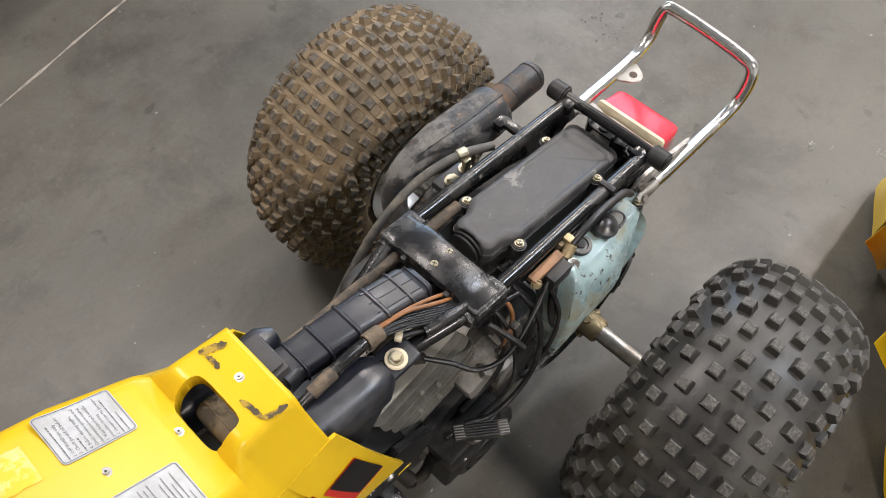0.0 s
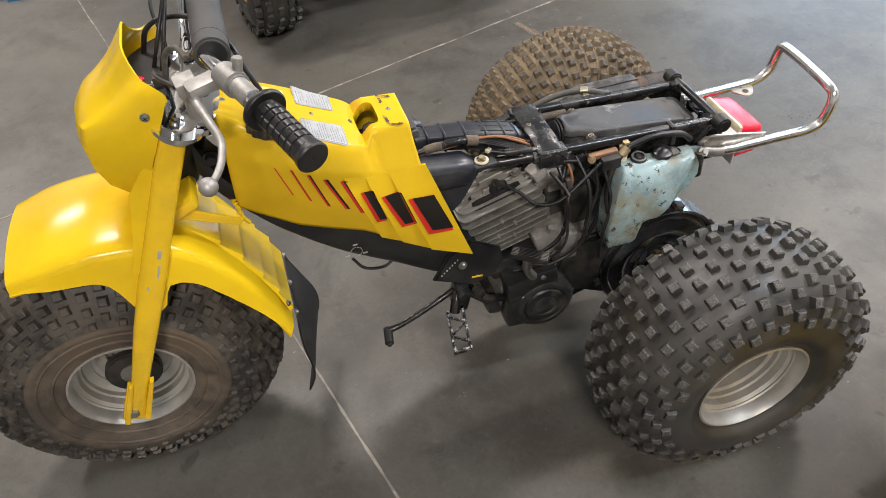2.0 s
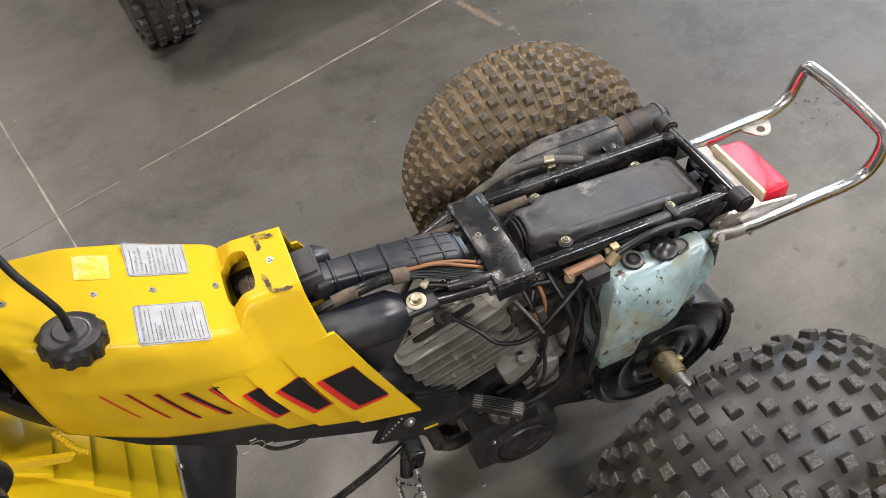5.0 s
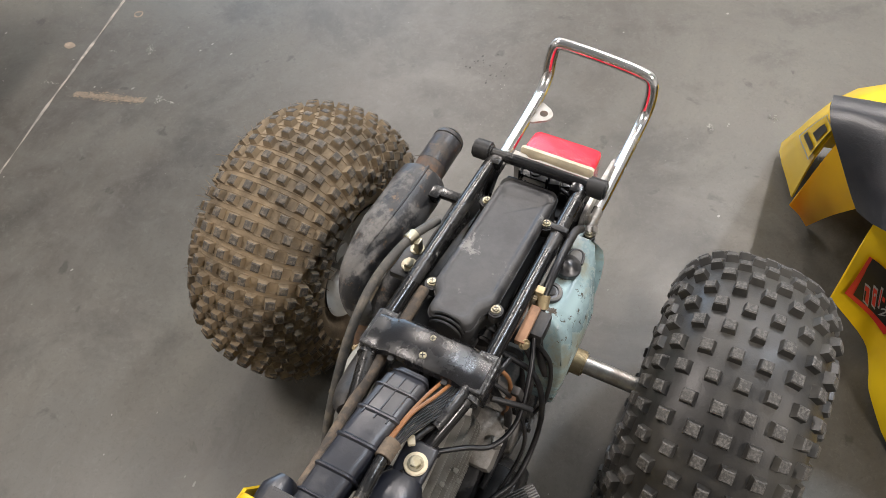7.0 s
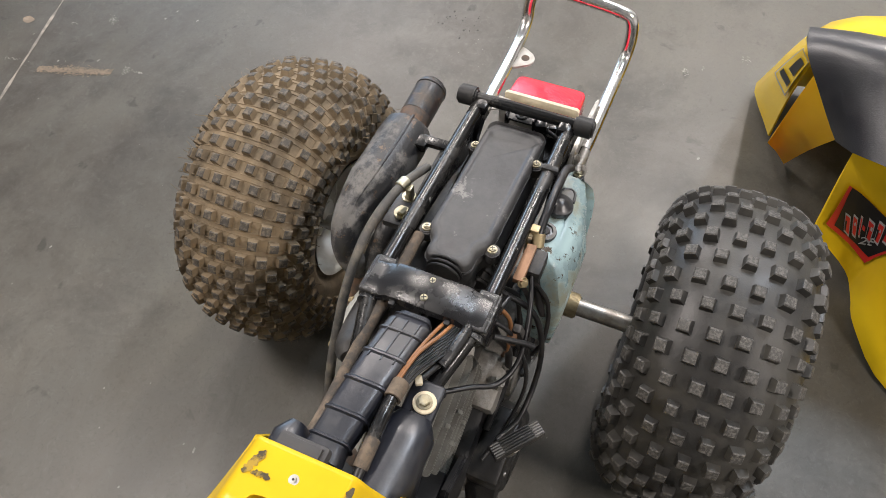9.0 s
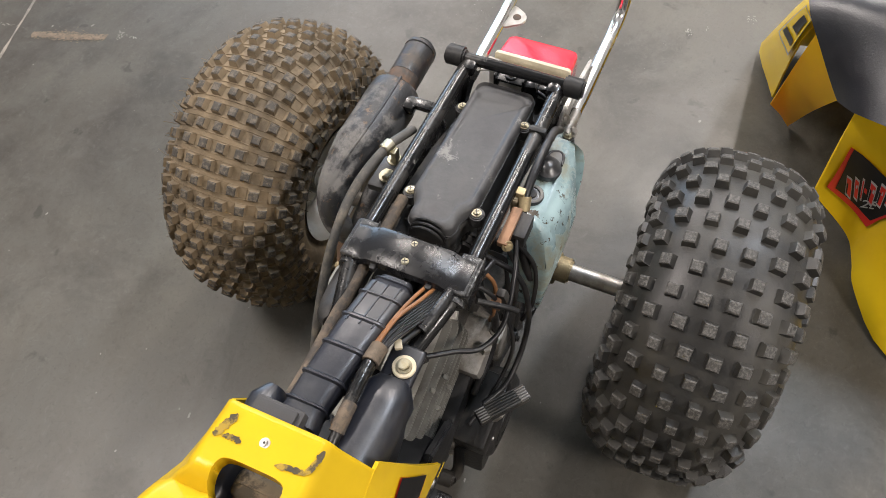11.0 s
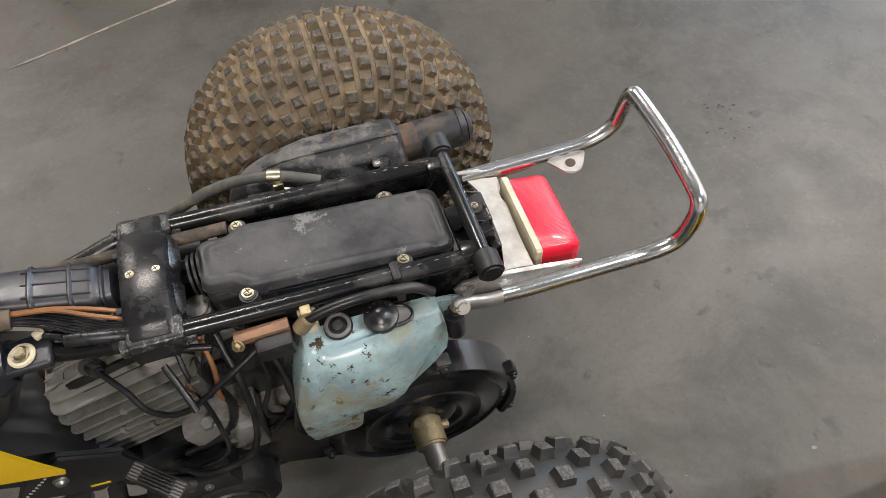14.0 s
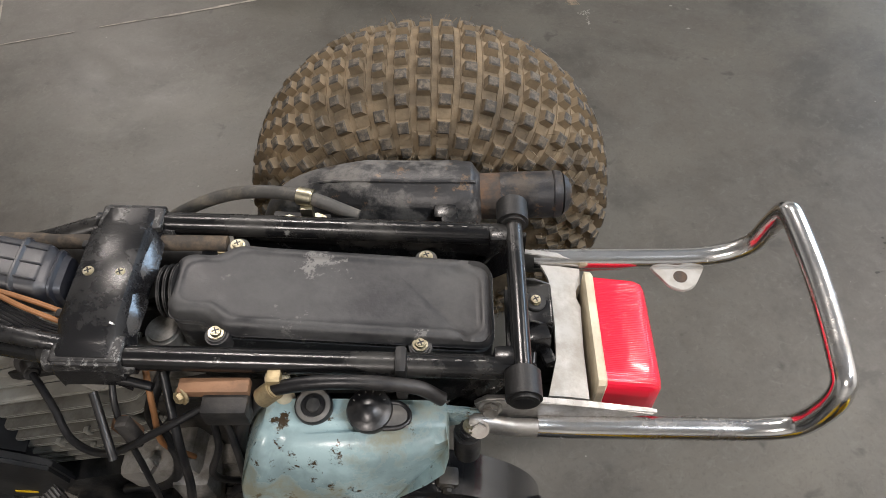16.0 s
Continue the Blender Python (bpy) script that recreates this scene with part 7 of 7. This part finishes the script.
# wiring loom and cables on the left of the duct
tube("wiring_loom", [(0.40, 0.030, 0.612), (0.345, 0.029, 0.621), (0.31, 0.028, 0.622)], 0.0062, M_HOSE, trike)
tube("loom_sleeve", [(0.345, 0.0285, 0.620), (0.325, 0.028, 0.622), (0.312, 0.0275, 0.621)], 0.0088, M_TANHOSE, trike, "dusty brown cable sleeve")
tube("throttle_junction", [(0.325, 0.0275, 0.621), (0.295, 0.0265, 0.622), (0.268, 0.0255, 0.619), (0.258, 0.025, 0.617)], 0.0080, M_BLACKPAINT, trike, "glossy black cable junction")
tube("loom_sleeve", [(0.262, 0.0255, 0.6175), (0.25, 0.0255, 0.615), (0.240, 0.0255, 0.612)], 0.0108, M_TANHOSE, trike, "dusty brown cable sleeve")
for k in range(7):
    o = (k - 3) * 0.0030
    tube("cable", [(0.245, 0.0255 + o * 0.6, 0.613), (0.215, 0.030 + o, 0.605 + 0.002 * (k % 2)), (0.18, 0.044 + o * 1.2, 0.596), (0.15, 0.056 + o, 0.588), (0.11, 0.06 + o, 0.574)], 0.0014, M_HOSE, trike, n=8)
tube("taped_loom", [(0.195, 0.054, 0.590), (0.17, 0.060, 0.591), (0.14, 0.064, 0.586), (0.10, 0.066, 0.572)], 0.0080, M_CLAMP, trike, "black taped wiring loom", 12)
tube("cable", [(0.218, 0.039, 0.590), (0.18, 0.056, 0.584), (0.15, 0.070, 0.578), (0.10, 0.082, 0.562), (0.06, 0.09, 0.555)], 0.0042, M_HOSE, trike)
for o in (0.0, 0.007):
    tube("orange_cable", [(0.240, 0.0195 + o * 0.3, 0.614), (0.20, 0.0255 + o * 0.3, 0.611), (0.165, 0.031 + o * 1.2, 0.600), (0.13, 0.036 + o * 1.4, 0.580)], 0.0024, M_ORANGEWIRE, trike, "orange-brown cable", 8)
tube("orange_cable", [(0.40, 0.034, 0.606), (0.35, 0.031, 0.614), (0.30, 0.028, 0.613), (0.262, 0.025, 0.612)], 0.0018, M_ORANGEWIRE, trike, n=8)
bm = bmesh.new()
rbox(bm, (0.222, 0.038, 0.592), (0.012, 0.009, 0.007), 0.002, rot=(0, 0, 30))
part("wire_connector", bm, M_CREAM, trike, "small orange wire connector")
tube("strap_end", [(0.115, 0.09, 0.545), (0.10, 0.125, 0.525), (0.095, 0.138, 0.515)], 0.004, M_HOSE, trike, n=10)

# ---- loose seat and rear mudguard unit standing on the floor behind ----
unit = holder("seat_and_mudguard_unit", (-0.75, 0.75, 0), "removed yellow rear mudguard unit with black vinyl seat", "mudguard unit")


def bent(rows, sub=4):
    """A smooth grid through rows of points."""
    mid = [spline(r, sub) for r in rows]
    cols = list(zip(*mid))
    return [list(r) for r in zip(*[spline(c, sub) for c in cols])]


def unit_part(name, bm, mat, label="", parent=None):
    bmesh.ops.transform(bm, matrix=Matrix.Translation((0.75, -0.75, 0)), verts=bm.verts[:])
    return part(name, bm, mat, parent or unit, label)


NEAR = bent([[(-0.566, 0.522, 0.378), (-0.530, 0.523, 0.280), (-0.505, 0.525, 0.185)],
             [(-0.546, 0.56, 0.390), (-0.545, 0.580, 0.240), (-0.532, 0.630, 0.061)],
             [(-0.52, 0.60, 0.400), (-0.540, 0.640, 0.200), (-0.512, 0.664, 0.010)],
             [(-0.50, 0.66, 0.410), (-0.500, 0.690, 0.200), (-0.440, 0.680, 0.008)],
             [(-0.47, 0.78, 0.420), (-0.440, 0.790, 0.200), (-0.318, 0.757, 0.008)],
             [(-0.45, 1.00, 0.420), (-0.360, 0.990, 0.200), (-0.250, 0.950, 0.008)],
             [(-0.45, 1.30, 0.400), (-0.340, 1.300, 0.190), (-0.230, 1.290, 0.008)]])
bm = bmesh.new()
solid_sheet(bm, NEAR, -0.004)
nearg = unit_part("mudguard", bm, M_FENDER, "yellow plastic mudguard with a dark side decal")


def near_point(r, c, off):
    """A point of the near mudguard by fractional row and column of its grid."""
    i, j = int(min(r, len(NEAR) - 1.001)), int(min(c, len(NEAR[0]) - 1.001))
    a, b = r - i, c - j
    p = NEAR[i][j].lerp(NEAR[i][j + 1], b).lerp(NEAR[i + 1][j].lerp(NEAR[i + 1][j + 1], b), a)
    n = (NEAR[i + 1][j] - NEAR[i][j]).cross(NEAR[i][j + 1] - NEAR[i][j]).normalized()
    if n.x < 0:
        n = -n
    return p + n * off


def near_patch(corners, off, n=7):
    bm = bmesh.new()
    (r0, c0), (r1, c1), (r2, c2), (r3, c3) = corners
    grid = []
    for i in range(n + 1):
        f = i / n
        row = []
        for j in range(n + 1):
            g = j / n
            r = lerp(lerp(r0, r1, g), lerp(r3, r2, g), f)
            c = lerp(lerp(c0, c1, g), lerp(c3, c2, g), f)
            row.append(near_point(r, c, off))
        grid.append(row)
    skin(bm, grid, closed_ring=False, caps=False)
    return bm


dec = unit_part("side_decal", near_patch([(1.6, 3.0), (0.6, 6.6), (8.0, 5.9), (12.5, 3.2)], 0.0055), M_DECALRED, "red-edged black side decal", nearg)
unit_part("decal_field", near_patch([(2.1, 3.0), (1.4, 6.15), (8.2, 5.45), (12.6, 3.1)], 0.0068), M_DECALBLACK, "", nearg)
for k, (wid, top, mid) in enumerate(((0.95, 1, 0), (0.85, 0, 1), (0.42, 0, 0), (0.5, 0, 2), (1.05, 1, 1), (1.0, 1, 1), (0.9, 0, 1))):
    r = 2.35 + (0.0, 1.25, 2.4, 3.0, 3.75, 5.15, 6.5)[k]
    c = 4.95 - 0.26 * (r - 2.35)
    if mid == 2:
        unit_part("decal_stroke", near_patch([(r, c + 0.3), (r + 0.06, c + 0.55), (r + wid, c + 0.55), (r + wid - 0.06, c + 0.3)], 0.0080, 2), M_DECALRED, "", nearg)
        continue
    unit_part("decal_stroke", near_patch([(r - 0.08, c - 0.2), (r + 0.22, c + 0.98), (r + wid + 0.20, c + 0.96), (r + wid - 0.06, c - 0.22)], 0.0080, 3), M_WHITE, "", nearg)
    unit_part("decal_stroke", near_patch([(r + 0.02, c - 0.08), (r + 0.26, c + 0.86), (r + wid + 0.08, c + 0.84), (r + wid - 0.14, c - 0.10)], 0.0088, 3), M_DECALRED, "", nearg)
    if top:
        unit_part("decal_gap", near_patch([(r + 0.10, c + 0.25), (r + 0.26, c + 0.86), (r + wid * 0.42, c + 0.85), (r + wid * 0.34, c + 0.24)], 0.0096, 2), M_DECALBLACK, "", nearg)
    if mid:
        unit_part("decal_gap", near_patch([(r + wid * 0.45, c + 0.12), (r + wid * 0.50, c + 0.32), (r + wid * 0.78, c + 0.31), (r + wid * 0.72, c + 0.11)], 0.0096, 2), M_WHITE, "", nearg)
txt = bpy.data.curves.new("number_mark", "FONT")
txt.body, txt.size, txt.align_x, txt.align_y, txt.extrude, txt.shear = "125", 0.030, "CENTER", "CENTER", 0.0004, 0.25
tmp = bpy.data.objects.new("number_source", txt)
scene.collection.objects.link(tmp)
me = bpy.data.meshes.new_from_object(tmp.evaluated_get(bpy.context.evaluated_depsgraph_get()))
bpy.data.objects.remove(tmp)
o0, ox, oy = near_point(5.9, 5.25, 0.0085), near_point(7.2, 4.85, 0.0085), near_point(6.1, 4.4, 0.0085)
ex = (ox - o0).normalized()
ez = ex.cross(oy - o0).normalized()
ey = ez.cross(ex)
me.transform(Matrix.Translation(Vector((0.75, -0.75, 0))) @ Matrix.Translation(o0) @ Matrix((ex, ey, ez)).transposed().to_4x4())
me.materials.clear()
me.materials.append(M_WHITE)
mark = new("number_mark", me)
mark.parent = nearg
bm = bmesh.new()
FAR = bent([[(-0.65, 0.43, 0.425), (-0.70, 0.42, 0.43), (-0.78, 0.415, 0.26), (-0.865, 0.425, 0.045)],
            [(-0.66, 0.42, 0.435), (-0.73, 0.41, 0.445), (-0.89, 0.385, 0.25), (-1.050, 0.369, 0.030)],
            [(-0.66, 0.51, 0.450), (-0.78, 0.50, 0.46), (-0.95, 0.48, 0.33), (-1.10, 0.50, 0.020)],
            [(-0.66, 0.80, 0.455), (-0.80, 0.80, 0.46), (-1.00, 0.80, 0.34), (-1.18, 0.80, 0.010)],
            [(-0.66, 1.30, 0.445), (-0.80, 1.30, 0.45), (-1.00, 1.30, 0.32), (-1.18, 1.30, 0.010)]])
solid_sheet(bm, FAR, 0.004)
farg = unit_part("mudguard", bm, M_FENDER, "yellow plastic mudguard with a white-edged sticker")


def far_patch(r0, r1, c0, c1, off):
    bm = bmesh.new()
    grid = []
    for i in range(6):
        row = []
        for j in range(6):
            r, c = lerp(r0, r1, i / 5), lerp(c0, c1, j / 5)
            a, b = int(r), int(c)
            p = FAR[a][b].lerp(FAR[a][b + 1], c - b).lerp(FAR[a + 1][b].lerp(FAR[a + 1][b + 1], c - b), r - a)
            n = (FAR[a + 1][b] - FAR[a][b]).cross(FAR[a][b + 1] - FAR[a][b]).normalized()
            row.append(p + (-n if n.y > 0 else n) * off)
        grid.append(row)
    skin(bm, grid, closed_ring=False, caps=False)
    return bm


unit_part("sticker", far_patch(0.15, 2.7, 5.2, 8.4, 0.0065), M_WHITE, "white-edged sticker with a dark emblem", farg)
unit_part("sticker_field", far_patch(0.15, 2.5, 5.2, 8.2, 0.0080), M_FENDER, "", farg)
unit_part("emblem", far_patch(0.5, 1.7, 5.5, 6.8, 0.0098), M_DECALBLACK, "", farg)
unit_part("emblem", far_patch(0.4, 2.2, 7.2, 7.7, 0.0098), M_DECALBLACK, "", farg)
bm = bmesh.new()
solid_sheet(bm, bent([[(-0.69, 0.43, 0.42), (-0.725, 0.42, 0.27), (-0.753, 0.413, 0.135)],
                      [(-0.64, 0.47, 0.40), (-0.72, 0.450, 0.22), (-0.790, 0.447, 0.078)],
                      [(-0.592, 0.51, 0.363), (-0.71, 0.490, 0.19), (-0.828, 0.480, 0.010)]]), 0.003)
unit_part("inner_flap", bm, M_THIN, "yellow inner flap of the mudguard in shade")
bm = bmesh.new()
solid_sheet(bm, bent([[(-0.700, 0.385, 0.458), (-0.704, 0.51, 0.468), (-0.69, 0.80, 0.475), (-0.69, 1.30, 0.475)],
                      [(-0.672, 0.390, 0.464), (-0.650, 0.54, 0.495), (-0.66, 0.80, 0.52), (-0.66, 1.30, 0.52)],
                      [(-0.635, 0.440, 0.420), (-0.585, 0.57, 0.460), (-0.56, 0.80, 0.47), (-0.56, 1.30, 0.47)],
                      [(-0.592, 0.508, 0.360), (-0.500, 0.575, 0.395), (-0.45, 0.80, 0.41), (-0.44, 1.30, 0.41)]]), -0.022)
unit_part("seat", bm, M_VINYL, "black vinyl seat")

# ---- other machines parked farther off ----


def parked_machine(at, turn, rim_mat, label):
    ob = holder("parked_atv", (0, 0, 0), label, "quad bike", "parked machines")
    m = at

    def blk(name, mat, *boxes):
        bm = bmesh.new()
        for c, s, r in boxes:
            rbox(bm, c, s, 0.02, rot=r)
        return part(name, bm, mat, ob)
    for x, y in ((0, 0), (-0.92, 0), (0, -1.15), (-0.92, -1.15)):
        c = Vector((x, y, 0.255))
        bm = bmesh.new()
        g = -1 if x < -0.5 else 1
        turned(bm, [(g * 0.03, 0.02), (g * 0.035, 0.06), (g * 0.055, 0.085), (g * 0.075, 0.10), (g * 0.085, 0.118), (g * 0.080, 0.125), (-g * 0.08, 0.120)], Matrix.Translation(c) @ pose(0, 0, 0, 0, 0, -90), 36)
        w = part("wheel", bm, rim_mat, ob)
        prof = tyre_profile(0.255, 0.098, 0.122, 0.084)
        full = [(-s, r) for s, r in reversed(prof[1:])] + prof
        bm = bmesh.new()
        turned(bm, full, None, 56)
        rnd = random.Random(5)
        for k in range(26):
            for j, s in enumerate((-0.082, -0.045, 0.0, 0.045, 0.082)):
                a = 2 * math.pi * (k + (0.5 if j % 2 else 0)) / 26
                rr = 0.255 - 2.6 * s * s
                er, et = Vector((math.sin(a), 0, math.cos(a))), Vector((math.cos(a), 0, -math.sin(a)))
                p = er * rr + Vector((0, s, 0))
                rot = et.to_track_quat("X", "Z").to_matrix().to_4x4()
                bx = bmesh.ops.create_cube(bm, size=1)["verts"]
                M4 = Matrix((( *et, 0), (0, 1, 0, 0), (*er, 0), (0, 0, 0, 1))).transposed()
                bmesh.ops.transform(bm, matrix=Matrix.Translation(p) @ M4 @ Matrix.Diagonal((0.038 if j % 2 else 0.030, 0.022, 0.024, 1)), verts=bx)
        bmesh.ops.transform(bm, matrix=Matrix.Translation(c) @ pose(0, 0, 0, 0, 0, -90), verts=bm.verts[:])
        for v in bm.verts:
            v.co.z = max(v.co.z, 0.001)
        part("tyre", bm, M_TYRE_L, w)
    blk("frame", M_BLACKPAINT, ((-0.46, 0, 0.27), (0.84, 0.05, 0.05), None), ((-0.46, -1.15, 0.27), (0.84, 0.05, 0.05), None), ((-0.46, -0.57, 0.30), (0.32, 1.1, 0.10), None))
    # added black panel that deepens the shadow under the machine, no known part
    blk("shade_panel", M_BELLY, ((-0.46, -0.52, 0.185), (0.60, 1.30, 0.02), None))
    blk("engine", M_CASE, ((-0.46, -0.55, 0.42), (0.30, 0.45, 0.26), None))
    blk("bodywork", M_BELLY, ((-0.46, -0.55, 0.68), (0.34, 1.3, 0.16), None), ((-0.46, -0.02, 0.62), (1.0, 0.46, 0.06), (8, 0, 0)), ((-0.46, -1.15, 0.62), (1.0, 0.50, 0.06), (-8, 0, 0)))
    blk("seat", M_VINYL, ((-0.46, -0.75, 0.80), (0.26, 0.70, 0.10), None))
    bm = bmesh.new()
    sweep(bm, spline([(-0.86, -0.15, 0.98), (-0.60, -0.10, 0.95), (-0.46, -0.10, 0.88), (-0.32, -0.10, 0.95), (-0.06, -0.15, 0.98)], 6), 0.012, 10)
    cyl(bm, (-0.46, -0.10, 0.88), (-0.46, -0.02, 0.45), 0.02, n=12)
    part("handlebar", bm, M_BLACKPAINT, ob)
    ob.matrix_basis = pose(*at, 0, 0, 0, turn)
    return ob


parked_machine((0.505, -1.88), 10, M_YPAINT, "parked quad bike with black tyres and yellow wheels")
parked_machine((2.99, -1.69), 14, M_WHITE, "parked quad bike with black tyres and white wheels")


def jigsaw(cx, cy, sx, sy, turn, mat, name, label):
    """A foam floor tile with interlocking teeth round its edge."""
    pts = []
    n = 7
    for side in range(4):
        for k in range(n):
            for q, (t, o) in enumerate(((0.0, 0), (0.30, 0), (0.22, 1), (0.78, 1), (0.70, 0))):
                f = (k + t) / n - 0.5
                d = 0.5 + o * 0.05
                pts.append(((f, -d), (d, f), (-f, d), (-d, -f))[side])
    bm = bmesh.new()
    slab(bm, [(x * sx, y * sy) for x, y in pts], 0.012, "z", 0.006)
    ob = thing(name, bm, mat, label, "floor mat")
    ob.matrix_basis = pose(cx, cy, 0, 0, 0, turn)


# small marks on the slab
rnd = random.Random(11)


bm_all = bmesh.new()
for k in range(260):
    x, y, r = rnd.uniform(-2.2, 2.4), rnd.uniform(-2.6, 1.2), 0.0012 + 0.0035 * rnd.random() ** 3
    ring = []
    for q in range(7):
        a = 2 * math.pi * q / 7
        e = r * rnd.uniform(0.4, 1.2)
        ring.append(bm_all.verts.new((x + math.cos(a) * e * 1.5, y + math.sin(a) * e, 0.0008)))
    bm_all.faces.new(ring)
flecks = part("dust_flecks", bm_all, M_SPECK, floor, "pale dust flecks")
flecks["kind"] = "stuff"
bm_all = bmesh.new()
for k in range(40):
    x, y, r = -1.03 + rnd.gauss(0, 0.03), -0.45 + rnd.gauss(0, 0.035), 0.001 + 0.004 * rnd.random() ** 2
    ring = [bm_all.verts.new((x + math.cos(2 * math.pi * q / 7) * r * rnd.uniform(0.5, 1.6), y + math.sin(2 * math.pi * q / 7) * r * rnd.uniform(0.4, 1.0), 0.0009)) for q in range(7)]
    bm_all.faces.new(ring)
dk = part("dark_flecks", bm_all, M_DARKSPECK, floor, "cluster of dark specks")
dk["kind"] = "stuff"
bm_all = bmesh.new()
for cx, cy, r, cnt in ((0.34, 0.16, 0.007, 5), (-1.058, 0.197, 0.010, 12), (-1.09, 0.235, 0.006, 7), (-1.0, 0.15, 0.004, 4), (-1.16, 0.33, 0.012, 14), (-0.95, -0.3, 0.09, 12)):
    for k in range(cnt):
        x, y, q = cx + rnd.gauss(0, r * 0.7), cy + rnd.gauss(0, r * 0.7), min(0.0018 if r > 0.03 else 0.004, r * rnd.uniform(0.15, 0.5)) * rnd.uniform(0.4, 1.0)
        turn = rnd.uniform(0, 3)
        ring = []
        for j in range(8):
            a = 2 * math.pi * j / 8
            ex, ey = math.cos(a) * q * rnd.uniform(0.6, 1.9), math.sin(a) * q * rnd.uniform(0.3, 0.8)
            ring.append(bm_all.verts.new((x + ex * math.cos(turn) - ey * math.sin(turn), y + ex * math.sin(turn) + ey * math.cos(turn), 0.0009)))
        bm_all.faces.new(ring)
for cx, cy, rx, ry, turn, cnt in ((-0.525, -1.22, 0.012, 0.010, 0.3, 60), (-0.527, -1.181, 0.003, 0.014, 0.1, 26), (-0.628, -1.486, 0.004, 0.012, 0.2, 16), (-0.681, -1.388, 0.016, 0.010, 0.5, 50), (-0.44, -1.56, 0.006, 0.035, 0.25, 40)):
    for k in range(cnt):
        u, v = rnd.gauss(0, rx * 0.6), rnd.gauss(0, ry * 0.6)
        x, y, q = cx + u * math.cos(turn) - v * math.sin(turn), cy + u * math.sin(turn) + v * math.cos(turn), rnd.uniform(0.0005, 0.0014)
        bm_all.faces.new([bm_all.verts.new((x + math.cos(a) * q * rnd.uniform(0.5, 1.4), y + math.sin(a) * q * rnd.uniform(0.8, 2.2), 0.0009 + 0.000001 * k)) for a in (2 * math.pi * j / 7 for j in range(7))])
sp = part("scuff_specks", bm_all, M_SPECK, floor, "pale scuffs and crumbs on the slab")
sp["kind"] = "stuff"
bm_all = bmesh.new()
for k in range(1500):
    u = rnd.random()
    x, y = -0.436 - 0.062 * u + rnd.gauss(0, 0.0055 + 0.004 * (1 - abs(2 * u - 1))), -1.46 + 0.205 * u
    q, turn, z = rnd.uniform(0.0006, 0.0022), 1.85 + rnd.gauss(0, 0.25), 0.0007 + 0.0000006 * k
    ring = []
    for j in range(7):
        a = 2 * math.pi * j / 7
        ex, ey = math.cos(a) * q * rnd.uniform(0.8, 2.6), math.sin(a) * q * rnd.uniform(0.3, 0.8)
        ring.append(bm_all.verts.new((x + ex * math.cos(turn) - ey * math.sin(turn), y + ex * math.sin(turn) + ey * math.cos(turn), z)))
    bm_all.faces.new(ring)
ring = []
for j in range(14):
    a = 2 * math.pi * j / 14
    ring.append(bm_all.verts.new((-0.592 + 0.016 * math.cos(a) * rnd.uniform(0.8, 1.1), -1.627 + 0.02 * math.sin(a) * rnd.uniform(0.8, 1.1), 0.0009)))
bm_all.faces.new(ring)
# a pale ring where a stud was ground off
for j in range(22):
    a0, a1 = 2 * math.pi * j / 22, 2 * math.pi * (j + 1) / 22
    r0, r1 = 0.010 + 0.0015 * math.sin(3 * a0), 0.0155 + 0.0012 * math.sin(2 * a0 + 1)
    bm_all.faces.new([bm_all.verts.new((-0.800 + math.cos(a) * r, -1.535 + math.sin(a) * r, 0.0009)) for a, r in ((a0, r0), (a0, r1), (a1, r1), (a1, r0))])
sc = part("floor_scrape", bm_all, M_SCRAPE, floor, "beige scrape marks on the slab")
sc["kind"] = "stuff"
jigsaw(1.43, -2.94, 0.93, 0.56, -9, M_BLUE, "foam_mat", "bright blue interlocking foam floor mat")
jigsaw(2.36, -3.14, 0.55, 0.50, -9, M_GREEN, "rubber_mat", "dark green worn floor mat")
